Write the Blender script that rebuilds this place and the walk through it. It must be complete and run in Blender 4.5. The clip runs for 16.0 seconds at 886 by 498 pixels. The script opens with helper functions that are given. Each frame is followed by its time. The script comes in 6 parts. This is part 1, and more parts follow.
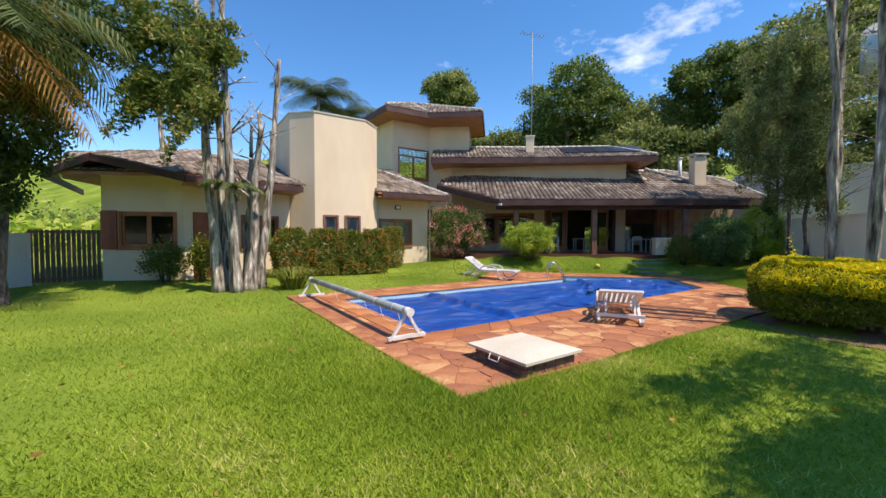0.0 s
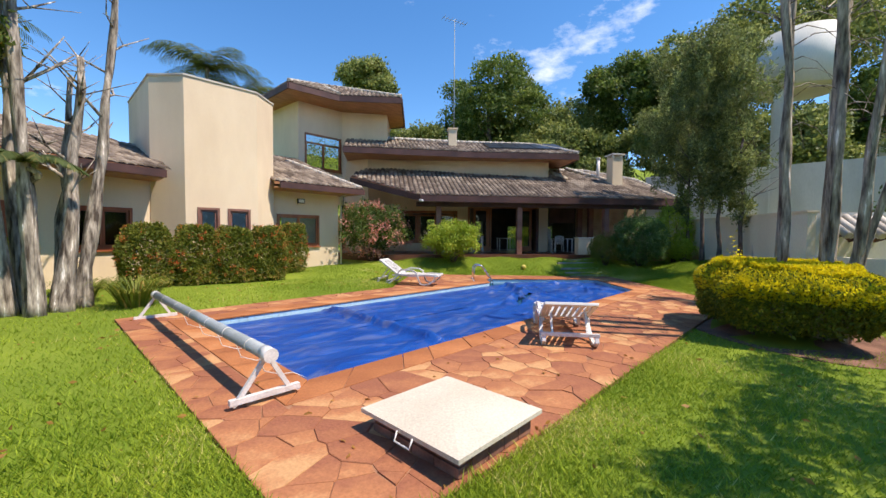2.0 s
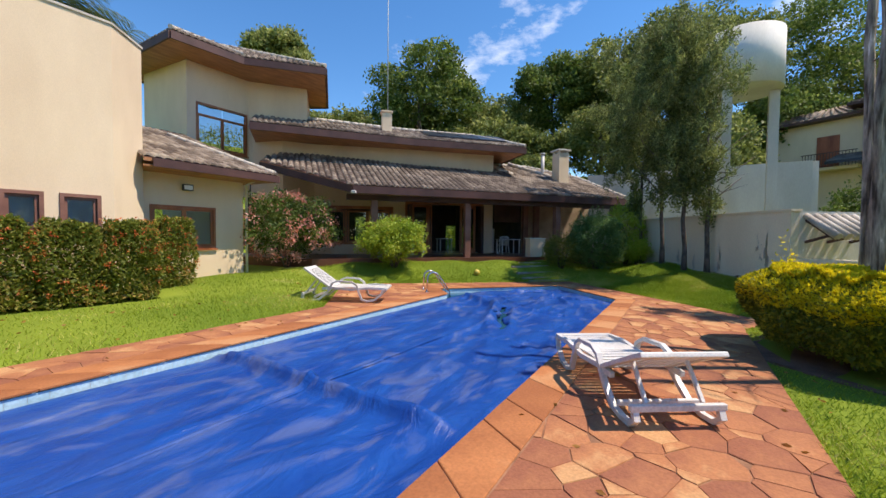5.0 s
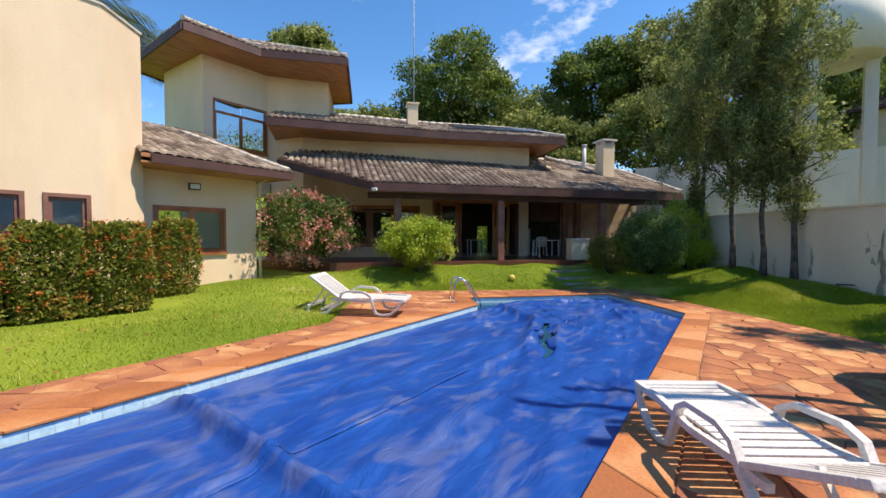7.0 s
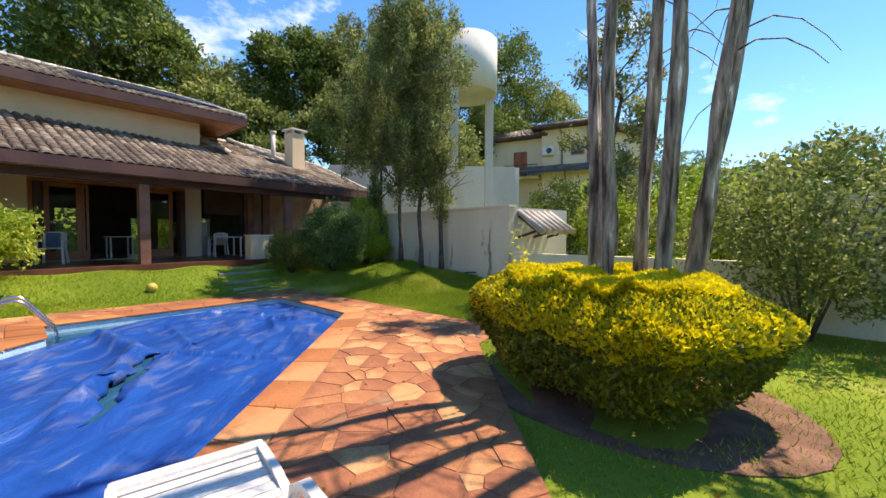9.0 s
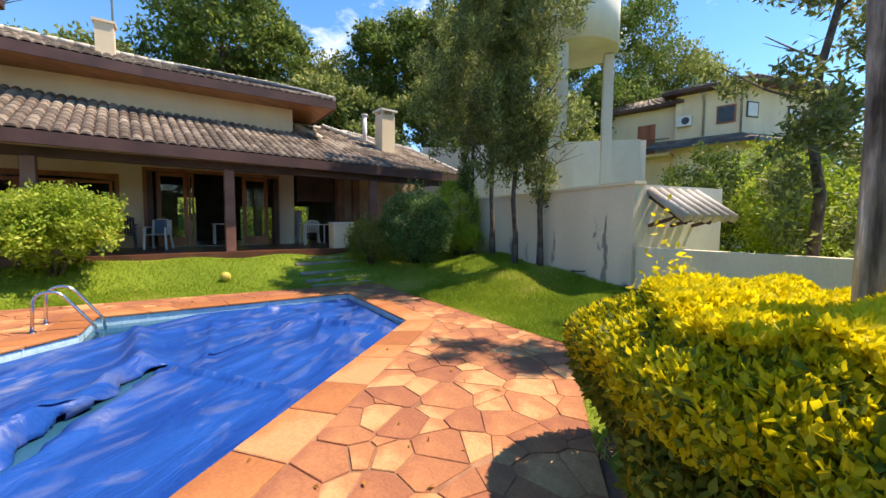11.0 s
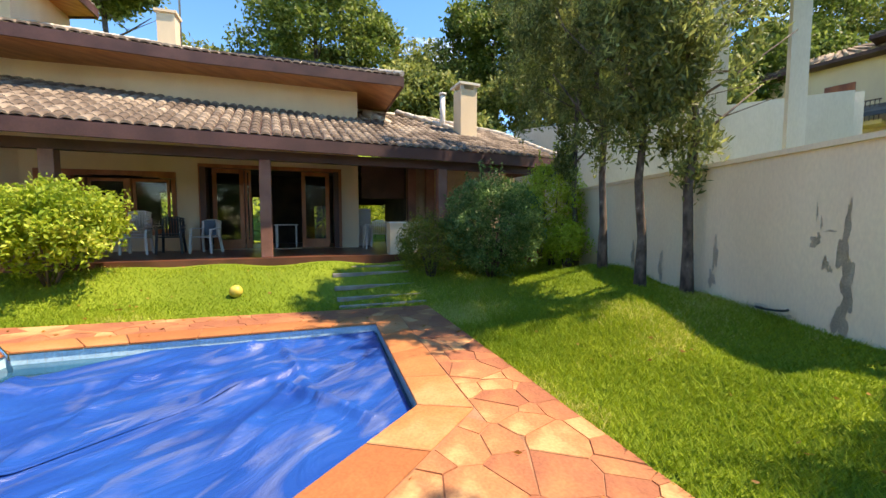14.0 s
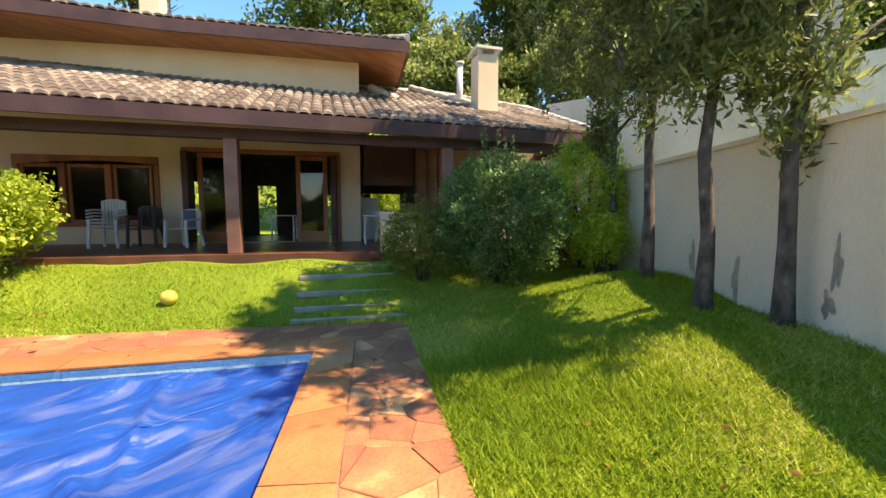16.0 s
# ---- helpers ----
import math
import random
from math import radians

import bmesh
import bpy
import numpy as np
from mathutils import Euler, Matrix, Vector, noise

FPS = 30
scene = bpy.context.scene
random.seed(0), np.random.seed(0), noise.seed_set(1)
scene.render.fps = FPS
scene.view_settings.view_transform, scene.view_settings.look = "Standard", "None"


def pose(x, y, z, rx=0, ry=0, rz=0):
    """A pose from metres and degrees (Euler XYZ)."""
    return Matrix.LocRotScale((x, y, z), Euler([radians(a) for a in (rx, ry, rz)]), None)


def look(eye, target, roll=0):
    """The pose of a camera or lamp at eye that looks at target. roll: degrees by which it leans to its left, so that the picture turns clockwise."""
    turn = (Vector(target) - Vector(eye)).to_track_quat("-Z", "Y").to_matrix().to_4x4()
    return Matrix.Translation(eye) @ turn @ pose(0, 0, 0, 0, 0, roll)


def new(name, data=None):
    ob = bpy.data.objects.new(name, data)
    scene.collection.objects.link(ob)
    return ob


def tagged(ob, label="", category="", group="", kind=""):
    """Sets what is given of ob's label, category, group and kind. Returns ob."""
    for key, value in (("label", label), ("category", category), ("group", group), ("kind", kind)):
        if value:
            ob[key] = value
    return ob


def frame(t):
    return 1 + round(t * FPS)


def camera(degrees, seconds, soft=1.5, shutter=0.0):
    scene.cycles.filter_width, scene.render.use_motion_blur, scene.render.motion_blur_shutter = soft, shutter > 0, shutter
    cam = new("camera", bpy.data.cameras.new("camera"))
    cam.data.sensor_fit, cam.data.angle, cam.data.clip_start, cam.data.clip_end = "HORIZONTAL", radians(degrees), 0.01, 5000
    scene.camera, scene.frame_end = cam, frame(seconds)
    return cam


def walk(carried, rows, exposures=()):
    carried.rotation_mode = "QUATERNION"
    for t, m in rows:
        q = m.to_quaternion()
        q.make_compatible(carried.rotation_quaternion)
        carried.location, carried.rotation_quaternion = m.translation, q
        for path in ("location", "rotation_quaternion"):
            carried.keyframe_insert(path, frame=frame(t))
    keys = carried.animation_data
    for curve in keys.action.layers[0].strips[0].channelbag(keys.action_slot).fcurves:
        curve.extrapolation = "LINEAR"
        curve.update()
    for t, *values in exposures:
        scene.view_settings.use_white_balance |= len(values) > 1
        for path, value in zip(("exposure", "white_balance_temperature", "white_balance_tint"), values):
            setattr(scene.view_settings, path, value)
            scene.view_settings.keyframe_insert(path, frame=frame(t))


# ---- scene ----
cam = camera(97.1, 16.0)
METRES, EYE, TILT, LEAN, TURN = 15.8, 1.5, 0.0, 0.0, -34.8
ROWS = [
    (0.0, 0.0, 0.0, 0.0, 0.01, -2.13, -0.19),
    (0.5, 0.0081, 0.0278, 0.0005, -0.86, -2.1, -0.27),
    (1.0, 0.0156, 0.0588, -0.003, -4.99, -2.08, -0.29),
    (1.5, 0.0212, 0.0929, -0.0045, -8.64, -2.09, -0.34),
    (2.0, 0.0223, 0.123, -0.0028, -11.26, -2.09, -0.35),
    (2.5, 0.0257, 0.1579, -0.0043, -15.56, -2.22, -0.46),
    (3.0, 0.0226, 0.1879, -0.0063, -19.36, -2.01, -0.52),
    (5.5, 0.0092, 0.33, -0.0032, -23.18, -1.94, -0.53),
    (6.0, 0.0079, 0.3523, 0.0013, -7.32, -1.85, -0.34),
    (6.5, 0.0263, 0.3719, -0.0027, -5.53, -1.78, -0.09),
    (7.0, 0.053, 0.3873, -0.0038, -18.43, -1.86, -0.13),
    (7.5, 0.0801, 0.3969, -0.004, -40.29, -1.93, -0.18),
    (8.0, 0.1104, 0.3993, -0.0036, -57.34, -2.07, -0.26),
    (10.5, 0.2679, 0.438, -0.0075, -54.67, -3.97, -0.33),
    (11.0, 0.2909, 0.4618, -0.0071, -41.55, -3.9, -0.4),
    (11.5, 0.313, 0.4831, -0.0079, -36.27, -3.75, -0.28),
    (12.0, 0.3349, 0.5077, -0.0073, -30.55, -3.76, -0.28),
    (12.5, 0.3623, 0.529, -0.0053, -26.32, -3.73, -0.14),
    (13.0, 0.391, 0.5499, -0.009, -26.09, -3.83, -0.12),
    (13.5, 0.4162, 0.5727, -0.0084, -26.01, -3.91, -0.17),
    (14.0, 0.4438, 0.5889, -0.0103, -25.9, -3.79, -0.04),
    (14.5, 0.4715, 0.6104, -0.0102, -25.84, -3.84, -0.09),
    (15.0, 0.4998, 0.6304, -0.0124, -25.6, -4.05, -0.09),
    (15.5, 0.5264, 0.6474, -0.0118, -25.19, -4.91, -0.05),
    (16.0, 0.5424, 0.6677, -0.0104, -19.33, -5.11, -0.17),
]
walk(cam, [(t, pose(0, 0, EYE, TILT, LEAN, TURN) @ pose(METRES * x, METRES * y, METRES * z, 90 + pitch, roll, yaw)) for t, x, y, z, yaw, pitch, roll in ROWS],
     [(0.0, 0.65, 7000, 16), (3.0, 0.72, 7200, 16), (5.5, 0.58, 7200, 16), (8.0, 0.9, 7700, 16), (10.5, 1.08, 7800, 16), (12.5, 1.28, 8100, 16), (14.0, 1.46, 8600, 16), (16.0, 1.68, 9000, 16)])

# ---- light ----
SUN = Vector((0.255, -0.51, 1.0)).normalized()
world = bpy.data.worlds.new("sky")
scene.world = world
world.use_nodes = True
wn, wl = world.node_tree.nodes, world.node_tree.links
wn.clear()
sky = wn.new("ShaderNodeTexSky")
sky.sky_type = "NISHITA"
sky.sun_disc = False
sky.sun_elevation = math.asin(SUN.z)
sky.sun_rotation = math.atan2(SUN.x, SUN.y)
sky.air_density, sky.dust_density, sky.ozone_density, sky.altitude = 1.0, 0.0, 4.0, 500
geo = wn.new("ShaderNodeTexCoord")
mapn = wn.new("ShaderNodeMapping")
mapn.inputs["Scale"].default_value = (2.0, 2.0, 4.2)
cl = wn.new("ShaderNodeTexNoise")
cl.inputs["Scale"].default_value, cl.inputs["Detail"].default_value, cl.inputs["Roughness"].default_value = 2.1, 7, 0.62
cr = wn.new("ShaderNodeValToRGB")
cr.color_ramp.elements[0].position, cr.color_ramp.elements[1].position = 0.60, 0.84
mix = wn.new("ShaderNodeMix")
mix.data_type = "RGBA"
mix.inputs["B"].default_value = (6.0, 6.5, 7.3, 1)
sat = wn.new("ShaderNodeHueSaturation")
sat.inputs["Saturation"].default_value = 1.25
bg = wn.new("ShaderNodeBackground")
bg.inputs["Strength"].default_value = 0.15
out = wn.new("ShaderNodeOutputWorld")
wl.new(geo.outputs["Generated"], mapn.inputs["Vector"])
wl.new(mapn.outputs["Vector"], cl.inputs["Vector"])
wl.new(cl.outputs["Fac"], cr.inputs["Fac"])
wl.new(cr.outputs["Color"], mix.inputs["Factor"])
wl.new(sky.outputs["Color"], sat.inputs["Color"])
wl.new(sat.outputs["Color"], mix.inputs["A"])
wl.new(mix.outputs["Result"], bg.inputs["Color"])
wl.new(bg.outputs["Background"], out.inputs["Surface"])
sun = new("sun", bpy.data.lights.new("sun", "SUN"))
sun.data.energy, sun.data.angle, sun.data.color = 3.7, radians(0.5), (1.0, 0.94, 0.84)
sun.matrix_world = look((0, 0, 30), Vector((0, 0, 30)) - SUN)
scene.view_settings.exposure = 0.0


# ---- materials ----
def mat(name, a, b, scale=4.0, rough=0.7, bump=0.0, fine=60.0, metal=0.0, c=None, vary=0.0, spec=0.5, island=False, stretch=(1, 1, 1), trans=0.0, cpos=0.78, grain=0.14):
    """A surface of two or three colours at two scales, with fine relief."""
    m = bpy.data.materials.new(name)
    m.use_nodes = True
    n, l = m.node_tree.nodes, m.node_tree.links
    bs = n["Principled BSDF"]
    tc = n.new("ShaderNodeTexCoord")
    mp = n.new("ShaderNodeMapping")
    mp.inputs["Scale"].default_value = stretch
    l.new(tc.outputs["Object"], mp.inputs["Vector"])
    big = n.new("ShaderNodeTexNoise")
    big.inputs["Scale"].default_value, big.inputs["Detail"].default_value = scale, 5
    small = n.new("ShaderNodeTexNoise")
    small.inputs["Scale"].default_value, small.inputs["Detail"].default_value = fine, 4
    l.new(mp.outputs["Vector"], big.inputs["Vector"])
    l.new(mp.outputs["Vector"], small.inputs["Vector"])
    ramp = n.new("ShaderNodeValToRGB")
    ramp.color_ramp.elements[0].position, ramp.color_ramp.elements[1].position = 0.35, 0.65
    ramp.color_ramp.elements[0].color, ramp.color_ramp.elements[1].color = (*a, 1), (*b, 1)
    if c:
        e = ramp.color_ramp.elements.new(cpos)
        e.color = (*c, 1)
    fac = big.outputs["Fac"]
    if vary:
        rnd = n.new("ShaderNodeNewGeometry").outputs["Random Per Island"] if island else n.new("ShaderNodeObjectInfo").outputs["Random"]
        ma = n.new("ShaderNodeMath")
        ma.operation = "MULTIPLY_ADD"
        l.new(rnd, ma.inputs[0])
        ma.inputs[1].default_value = vary
        l.new(fac, ma.inputs[2])
        sb = n.new("ShaderNodeMath")
        sb.operation = "SUBTRACT"
        l.new(ma.outputs[0], sb.inputs[0])
        sb.inputs[1].default_value = vary / 2
        fac = sb.outputs[0]
    l.new(fac, ramp.inputs["Fac"])
    hs = n.new("ShaderNodeHueSaturation")
    l.new(ramp.outputs["Color"], hs.inputs["Color"])
    mr = n.new("ShaderNodeMapRange")
    l.new(small.outputs["Fac"], mr.inputs["Value"])
    mr.inputs["From Min"].default_value, mr.inputs["From Max"].default_value = 0.3, 0.7
    mr.inputs["To Min"].default_value, mr.inputs["To Max"].default_value = 1 - grain, 1 + grain
    l.new(mr.outputs["Result"], hs.inputs["Value"])
    l.new(hs.outputs["Color"], bs.inputs["Base Color"])
    bs.inputs["Roughness"].default_value, bs.inputs["Metallic"].default_value = rough, metal
    bs.inputs["Specular IOR Level"].default_value = spec
    if bump:
        bp = n.new("ShaderNodeBump")
        bp.inputs["Strength"].default_value, bp.inputs["Distance"].default_value = bump, 0.01
        l.new(small.outputs["Fac"], bp.inputs["Height"])
        l.new(bp.outputs["Normal"], bs.inputs["Normal"])
    if trans:
        tr = n.new("ShaderNodeBsdfTranslucent")
        l.new(hs.outputs["Color"], tr.inputs["Color"])
        ms = n.new("ShaderNodeMixShader")
        ms.inputs["Fac"].default_value = trans
        l.new(bs.outputs["BSDF"], ms.inputs[1])
        l.new(tr.outputs["BSDF"], ms.inputs[2])
        l.new(ms.outputs["Shader"], n["Material Output"].inputs["Surface"])
    return m


def pane_mat(name, tint):
    m = bpy.data.materials.new(name)
    m.use_nodes = True
    n, l = m.node_tree.nodes, m.node_tree.links
    n.clear()
    o = n.new("ShaderNodeOutputMaterial")
    g, t, ms, fr = n.new("ShaderNodeBsdfGlossy"), n.new("ShaderNodeBsdfTransparent"), n.new("ShaderNodeMixShader"), n.new("ShaderNodeFresnel")
    g.inputs["Roughness"].default_value = 0.02
    t.inputs["Color"].default_value = (*tint, 1)
    fr.inputs["IOR"].default_value = 1.45
    l.new(fr.outputs["Fac"], ms.inputs["Fac"])
    l.new(t.outputs["BSDF"], ms.inputs[1])
    l.new(g.outputs["BSDF"], ms.inputs[2])
    l.new(ms.outputs["Shader"], o.inputs["Surface"])
    return m


CREAM = mat("cream_render", (0.72, 0.56, 0.38), (0.82, 0.66, 0.46), 0.9, 0.9, 0.25, 90, spec=0.2, stretch=(1, 1, 0.35), grain=0.05)
WHITEWALL = mat("white_render", (0.62, 0.58, 0.50), (0.76, 0.73, 0.66), 0.7, 0.9, 0.08, 30, cpos=0.92, c=(0.6, 0.56, 0.5), spec=0.2, stretch=(1, 1, 0.3), grain=0.05)
OLDWALL = mat("weathered_render", (0.80, 0.65, 0.46), (0.90, 0.77, 0.57), 0.8, 0.95, 0.05, 40, cpos=0.92, c=(0.58, 0.50, 0.37), spec=0.2, stretch=(1, 1, 0.4), grain=0.05)
PEEL = mat("peeled_render", (0.56, 0.48, 0.37), (0.66, 0.58, 0.45), 6, 0.95, 0.3)
STAIN = mat("grey_stain", (0.22, 0.20, 0.17), (0.36, 0.32, 0.26), 5, 0.95, 0.3)
TILE = mat("roof_tile", (0.12, 0.09, 0.07), (0.30, 0.24, 0.185), 1.1, 0.85, 0.4, 40, c=(0.38, 0.32, 0.25), vary=0.38, island=True, spec=0.2)
TILE_OBJ = mat("roof_tile_piece", (0.12, 0.09, 0.07), (0.30, 0.24, 0.185), 1.1, 0.85, 0.4, 40, c=(0.38, 0.32, 0.25), vary=0.38, spec=0.2)
RIDGE = mat("ridge_mortar", (0.42, 0.37, 0.31), (0.60, 0.55, 0.47), 2, 0.9, 0.3)
SOLAR = mat("solar_panel", (0.012, 0.014, 0.022), (0.03, 0.034, 0.05), 3, 0.3)
FASCIA = mat("fascia_paint", (0.055, 0.022, 0.018), (0.10, 0.042, 0.034), 1.5, 0.6, 0.2, 40, stretch=(1, 1, 1))
SOFFIT = mat("varnished_boards", (0.30, 0.12, 0.045), (0.46, 0.21, 0.085), 1.6, 0.5, 0.2, 30, stretch=(1, 4, 1))
WOOD = mat("window_wood", (0.28, 0.085, 0.03), (0.46, 0.16, 0.06), 3, 0.45, 0.2, 40, stretch=(1, 1, 0.2))
REDWOOD = mat("shutter_wood", (0.24, 0.055, 0.02), (0.42, 0.12, 0.045), 3, 0.5, 0.2, 40, stretch=(1, 1, 0.2))
POST = mat("post_paint", (0.17, 0.07, 0.05), (0.28, 0.13, 0.09), 2, 0.6, 0.3, 50)
BLIND = mat("roller_blind", (0.66, 0.66, 0.66), (0.76, 0.76, 0.75), 3, 0.8)
GLASS = pane_mat("window_glass", (0.76, 0.79, 0.79))
# Near-black plaster puts the dimness of covered rooms into the colour.
DARK = mat("room_shade_plaster", (0.05, 0.042, 0.036), (0.09, 0.075, 0.06), 2, 0.9)
FLOOR = mat("terracotta_floor", (0.10, 0.035, 0.022), (0.17, 0.06, 0.035), 2, 0.35, 0.1)
STONE = mat("flagstone", (0.29, 0.105, 0.055), (0.43, 0.175, 0.075), 2.6, 0.8, 0.4, 45, c=(0.54, 0.29, 0.13), vary=0.42, spec=0.3)
STONE2 = mat("flagstone_joined", (0.29, 0.105, 0.055), (0.43, 0.175, 0.075), 2.6, 0.8, 0.4, 45, c=(0.54, 0.29, 0.13), vary=0.42, island=True, spec=0.3)
COPE = mat("coping_stone", (0.33, 0.115, 0.042), (0.47, 0.18, 0.065), 1.6, 0.75, 0.3, 45, c=(0.52, 0.25, 0.11), vary=0.5, spec=0.3)
JOINT = mat("joint_mortar", (0.22, 0.10, 0.05), (0.36, 0.18, 0.10), 4, 0.95, 0.4)
POOLTILE = mat("pool_tile", (0.42, 0.66, 0.78), (0.52, 0.74, 0.84), 6, 0.25, 0.0, 30, vary=0.3, island=True)
COVER = mat("pool_cover", (0.004, 0.048, 0.25), (0.007, 0.075, 0.33), 1.1, 0.36, 0.2, 220, c=(0.15, 0.19, 0.34), stretch=(1.0, 3.0, 1), cpos=0.72, spec=0.3, grain=0.06)
def soften_cover(m):
    """Broad creases, and chalky streaks where dirt has dried."""
    n, l = m.node_tree.nodes, m.node_tree.links
    bs = n["Principled BSDF"]
    tc = n.new("ShaderNodeTexCoord")
    mp = n.new("ShaderNodeMapping")
    mp.inputs["Scale"].default_value, mp.inputs["Rotation"].default_value = (0.7, 1.5, 1), (0, 0, 0.35)
    l.new(tc.outputs["Object"], mp.inputs["Vector"])
    st = n.new("ShaderNodeTexNoise")
    st.inputs["Scale"].default_value, st.inputs["Detail"].default_value, st.inputs["Distortion"].default_value = 1.0, 5, 2.6
    l.new(mp.outputs["Vector"], st.inputs["Vector"])
    rp = n.new("ShaderNodeValToRGB")
    rp.color_ramp.elements[0].position, rp.color_ramp.elements[1].position = 0.52, 0.66
    rp.color_ramp.elements[0].color, rp.color_ramp.elements[1].color = (0, 0, 0, 1), (0.3, 0.3, 0.3, 1)
    l.new(st.outputs["Fac"], rp.inputs["Fac"])
    mx = n.new("ShaderNodeMix")
    mx.data_type = "RGBA"
    mx.inputs["B"].default_value = (0.19, 0.22, 0.31, 1)
    src = bs.inputs["Base Color"].links[0].from_socket
    l.new(rp.outputs["Color"], mx.inputs["Factor"])
    l.new(src, mx.inputs["A"])
    l.new(mx.outputs["Result"], bs.inputs["Base Color"])
    wr = n.new("ShaderNodeTexNoise")
    wr.inputs["Scale"].default_value, wr.inputs["Detail"].default_value, wr.inputs["Distortion"].default_value = 2.4, 4, 1.0
    l.new(mp.outputs["Vector"], wr.inputs["Vector"])
    b2 = n.new("ShaderNodeBump")
    b2.inputs["Strength"].default_value, b2.inputs["Distance"].default_value = 0.7, 0.07
    l.new(wr.outputs["Fac"], b2.inputs["Height"])
    old = bs.inputs["Normal"].links[0].from_node
    l.new(b2.outputs["Normal"], old.inputs["Normal"])


soften_cover(COVER)
WATER = mat("pool_water", (0.012, 0.07, 0.13), (0.02, 0.10, 0.17), 1, 0.05)
PLASTIC = mat("white_plastic", (0.63, 0.60, 0.56), (0.72, 0.69, 0.65), 3, 0.4, 0.05, 50)
BLUECH = mat("blue_plastic", (0.05, 0.10, 0.16), (0.07, 0.14, 0.22), 3, 0.45)
BLACKCH = mat("black_plastic", (0.015, 0.015, 0.02), (0.03, 0.03, 0.035), 3, 0.45)
STEEL = mat("polished_steel", (0.55, 0.56, 0.58), (0.7, 0.7, 0.72), 4, 0.18, 0.0, 40, metal=1.0)
REELTUBE = mat("grey_tube", (0.24, 0.27, 0.27), (0.34, 0.37, 0.37), 3, 0.5, 0.1)
WHITEPAINT = mat("white_metal", (0.62, 0.58, 0.54), (0.75, 0.72, 0.68), 6, 0.5, 0.1)
LID = mat("cream_lid", (0.55, 0.48, 0.37), (0.65, 0.58, 0.46), 1.2, 0.7, 0.15)
BRICK = mat("old_brick", (0.16, 0.07, 0.045), (0.30, 0.14, 0.09), 6, 0.9, 0.4)
BRICKWALL = mat("barbecue_wall", (0.34, 0.24, 0.15), (0.48, 0.36, 0.23), 2, 0.9, 0.3)
SOIL = mat("red_soil", (0.14, 0.065, 0.04), (0.26, 0.13, 0.085), 3, 0.95, 0.6, 30)
LAWN = mat("lawn_soil", (0.12, 0.18, 0.02), (0.22, 0.28, 0.034), 0.35, 0.95, 0.6, 45, cpos=0.72, c=(0.38, 0.34, 0.13), spec=0.1)
GRASS = mat("grass_blades", (0.17, 0.27, 0.018), (0.36, 0.44, 0.036), 0.5, 0.7, 0, 20, cpos=0.66, c=(0.56, 0.52, 0.15), vary=0.3, island=True, spec=0.25, trans=0.35)
BARK = mat("pale_bark", (0.07, 0.052, 0.038), (0.52, 0.45, 0.36), 13, 0.95, 1.0, 60, c=(0.84, 0.79, 0.72), stretch=(1, 1, 0.16), cpos=0.68, grain=0.25)
BARK2 = mat("dark_bark", (0.05, 0.038, 0.03), (0.17, 0.13, 0.105), 9, 0.95, 0.8, 25, c=(0.52, 0.48, 0.42), stretch=(1, 1, 0.5))
METALGATE = mat("brown_gate_paint", (0.075, 0.032, 0.022), (0.13, 0.058, 0.038), 3, 0.5)
LAMP = mat("lamp_glass", (0.6, 0.6, 0.58), (0.7, 0.7, 0.68), 3, 0.15)


def leaf(name, a, b, c=None, trans=0.42, s=0.5):
    return mat(name, a, b, s, 0.55, 0, 12, c=c, vary=0.5, island=True, spec=0.35, trans=trans)


L_DARK = leaf("leaf_dark", (0.045, 0.085, 0.02), (0.095, 0.155, 0.04), (0.19, 0.26, 0.09))
L_GLOSSY = leaf("leaf_glossy", (0.075, 0.165, 0.045), (0.16, 0.29, 0.085), (0.32, 0.44, 0.17), s=3.0)
L_BAMBOO = leaf("leaf_bamboo", (0.34, 0.48, 0.04), (0.55, 0.66, 0.08), (0.68, 0.72, 0.16))
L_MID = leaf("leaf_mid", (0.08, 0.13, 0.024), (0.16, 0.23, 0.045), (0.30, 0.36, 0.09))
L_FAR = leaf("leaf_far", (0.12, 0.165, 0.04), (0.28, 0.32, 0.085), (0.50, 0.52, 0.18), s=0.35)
L_LIME = leaf("leaf_lime", (0.24, 0.35, 0.03), (0.44, 0.52, 0.06), (0.60, 0.60, 0.12))
L_YEL = leaf("leaf_yellow", (0.70, 0.60, 0.02), (0.86, 0.73, 0.025), (0.90, 0.80, 0.05), trans=0.5)
L_UNDER = leaf("leaf_under_hedge", (0.11, 0.15, 0.018), (0.26, 0.29, 0.025), (0.46, 0.42, 0.035))
L_FEATHER = leaf("leaf_feathery", (0.12, 0.15, 0.045), (0.26, 0.30, 0.09), (0.50, 0.54, 0.18))
L_IXORA = leaf("leaf_ixora", (0.13, 0.17, 0.025), (0.28, 0.30, 0.045), (0.52, 0.33, 0.10))
L_RED = leaf("flower_red", (0.66, 0.12, 0.035), (0.86, 0.30, 0.09))
L_PINK = leaf("flower_pink", (0.70, 0.27, 0.20), (0.86, 0.46, 0.38))
L_PALM = leaf("palm_frond", (0.07, 0.10, 0.03), (0.13, 0.17, 0.05), (0.25, 0.22, 0.07))
L_DRY = leaf("dry_frond", (0.30, 0.15, 0.035), (0.48, 0.25, 0.06))


# ---- mesh helpers ----
def part(name, bm, material, parent=None, label=""):
    me = bpy.data.meshes.new(name)
    bm.to_mesh(me)
    bm.free()
    me.materials.append(material)
    ob = new(name, me)
    ob.parent = parent
    return tagged(ob, label)


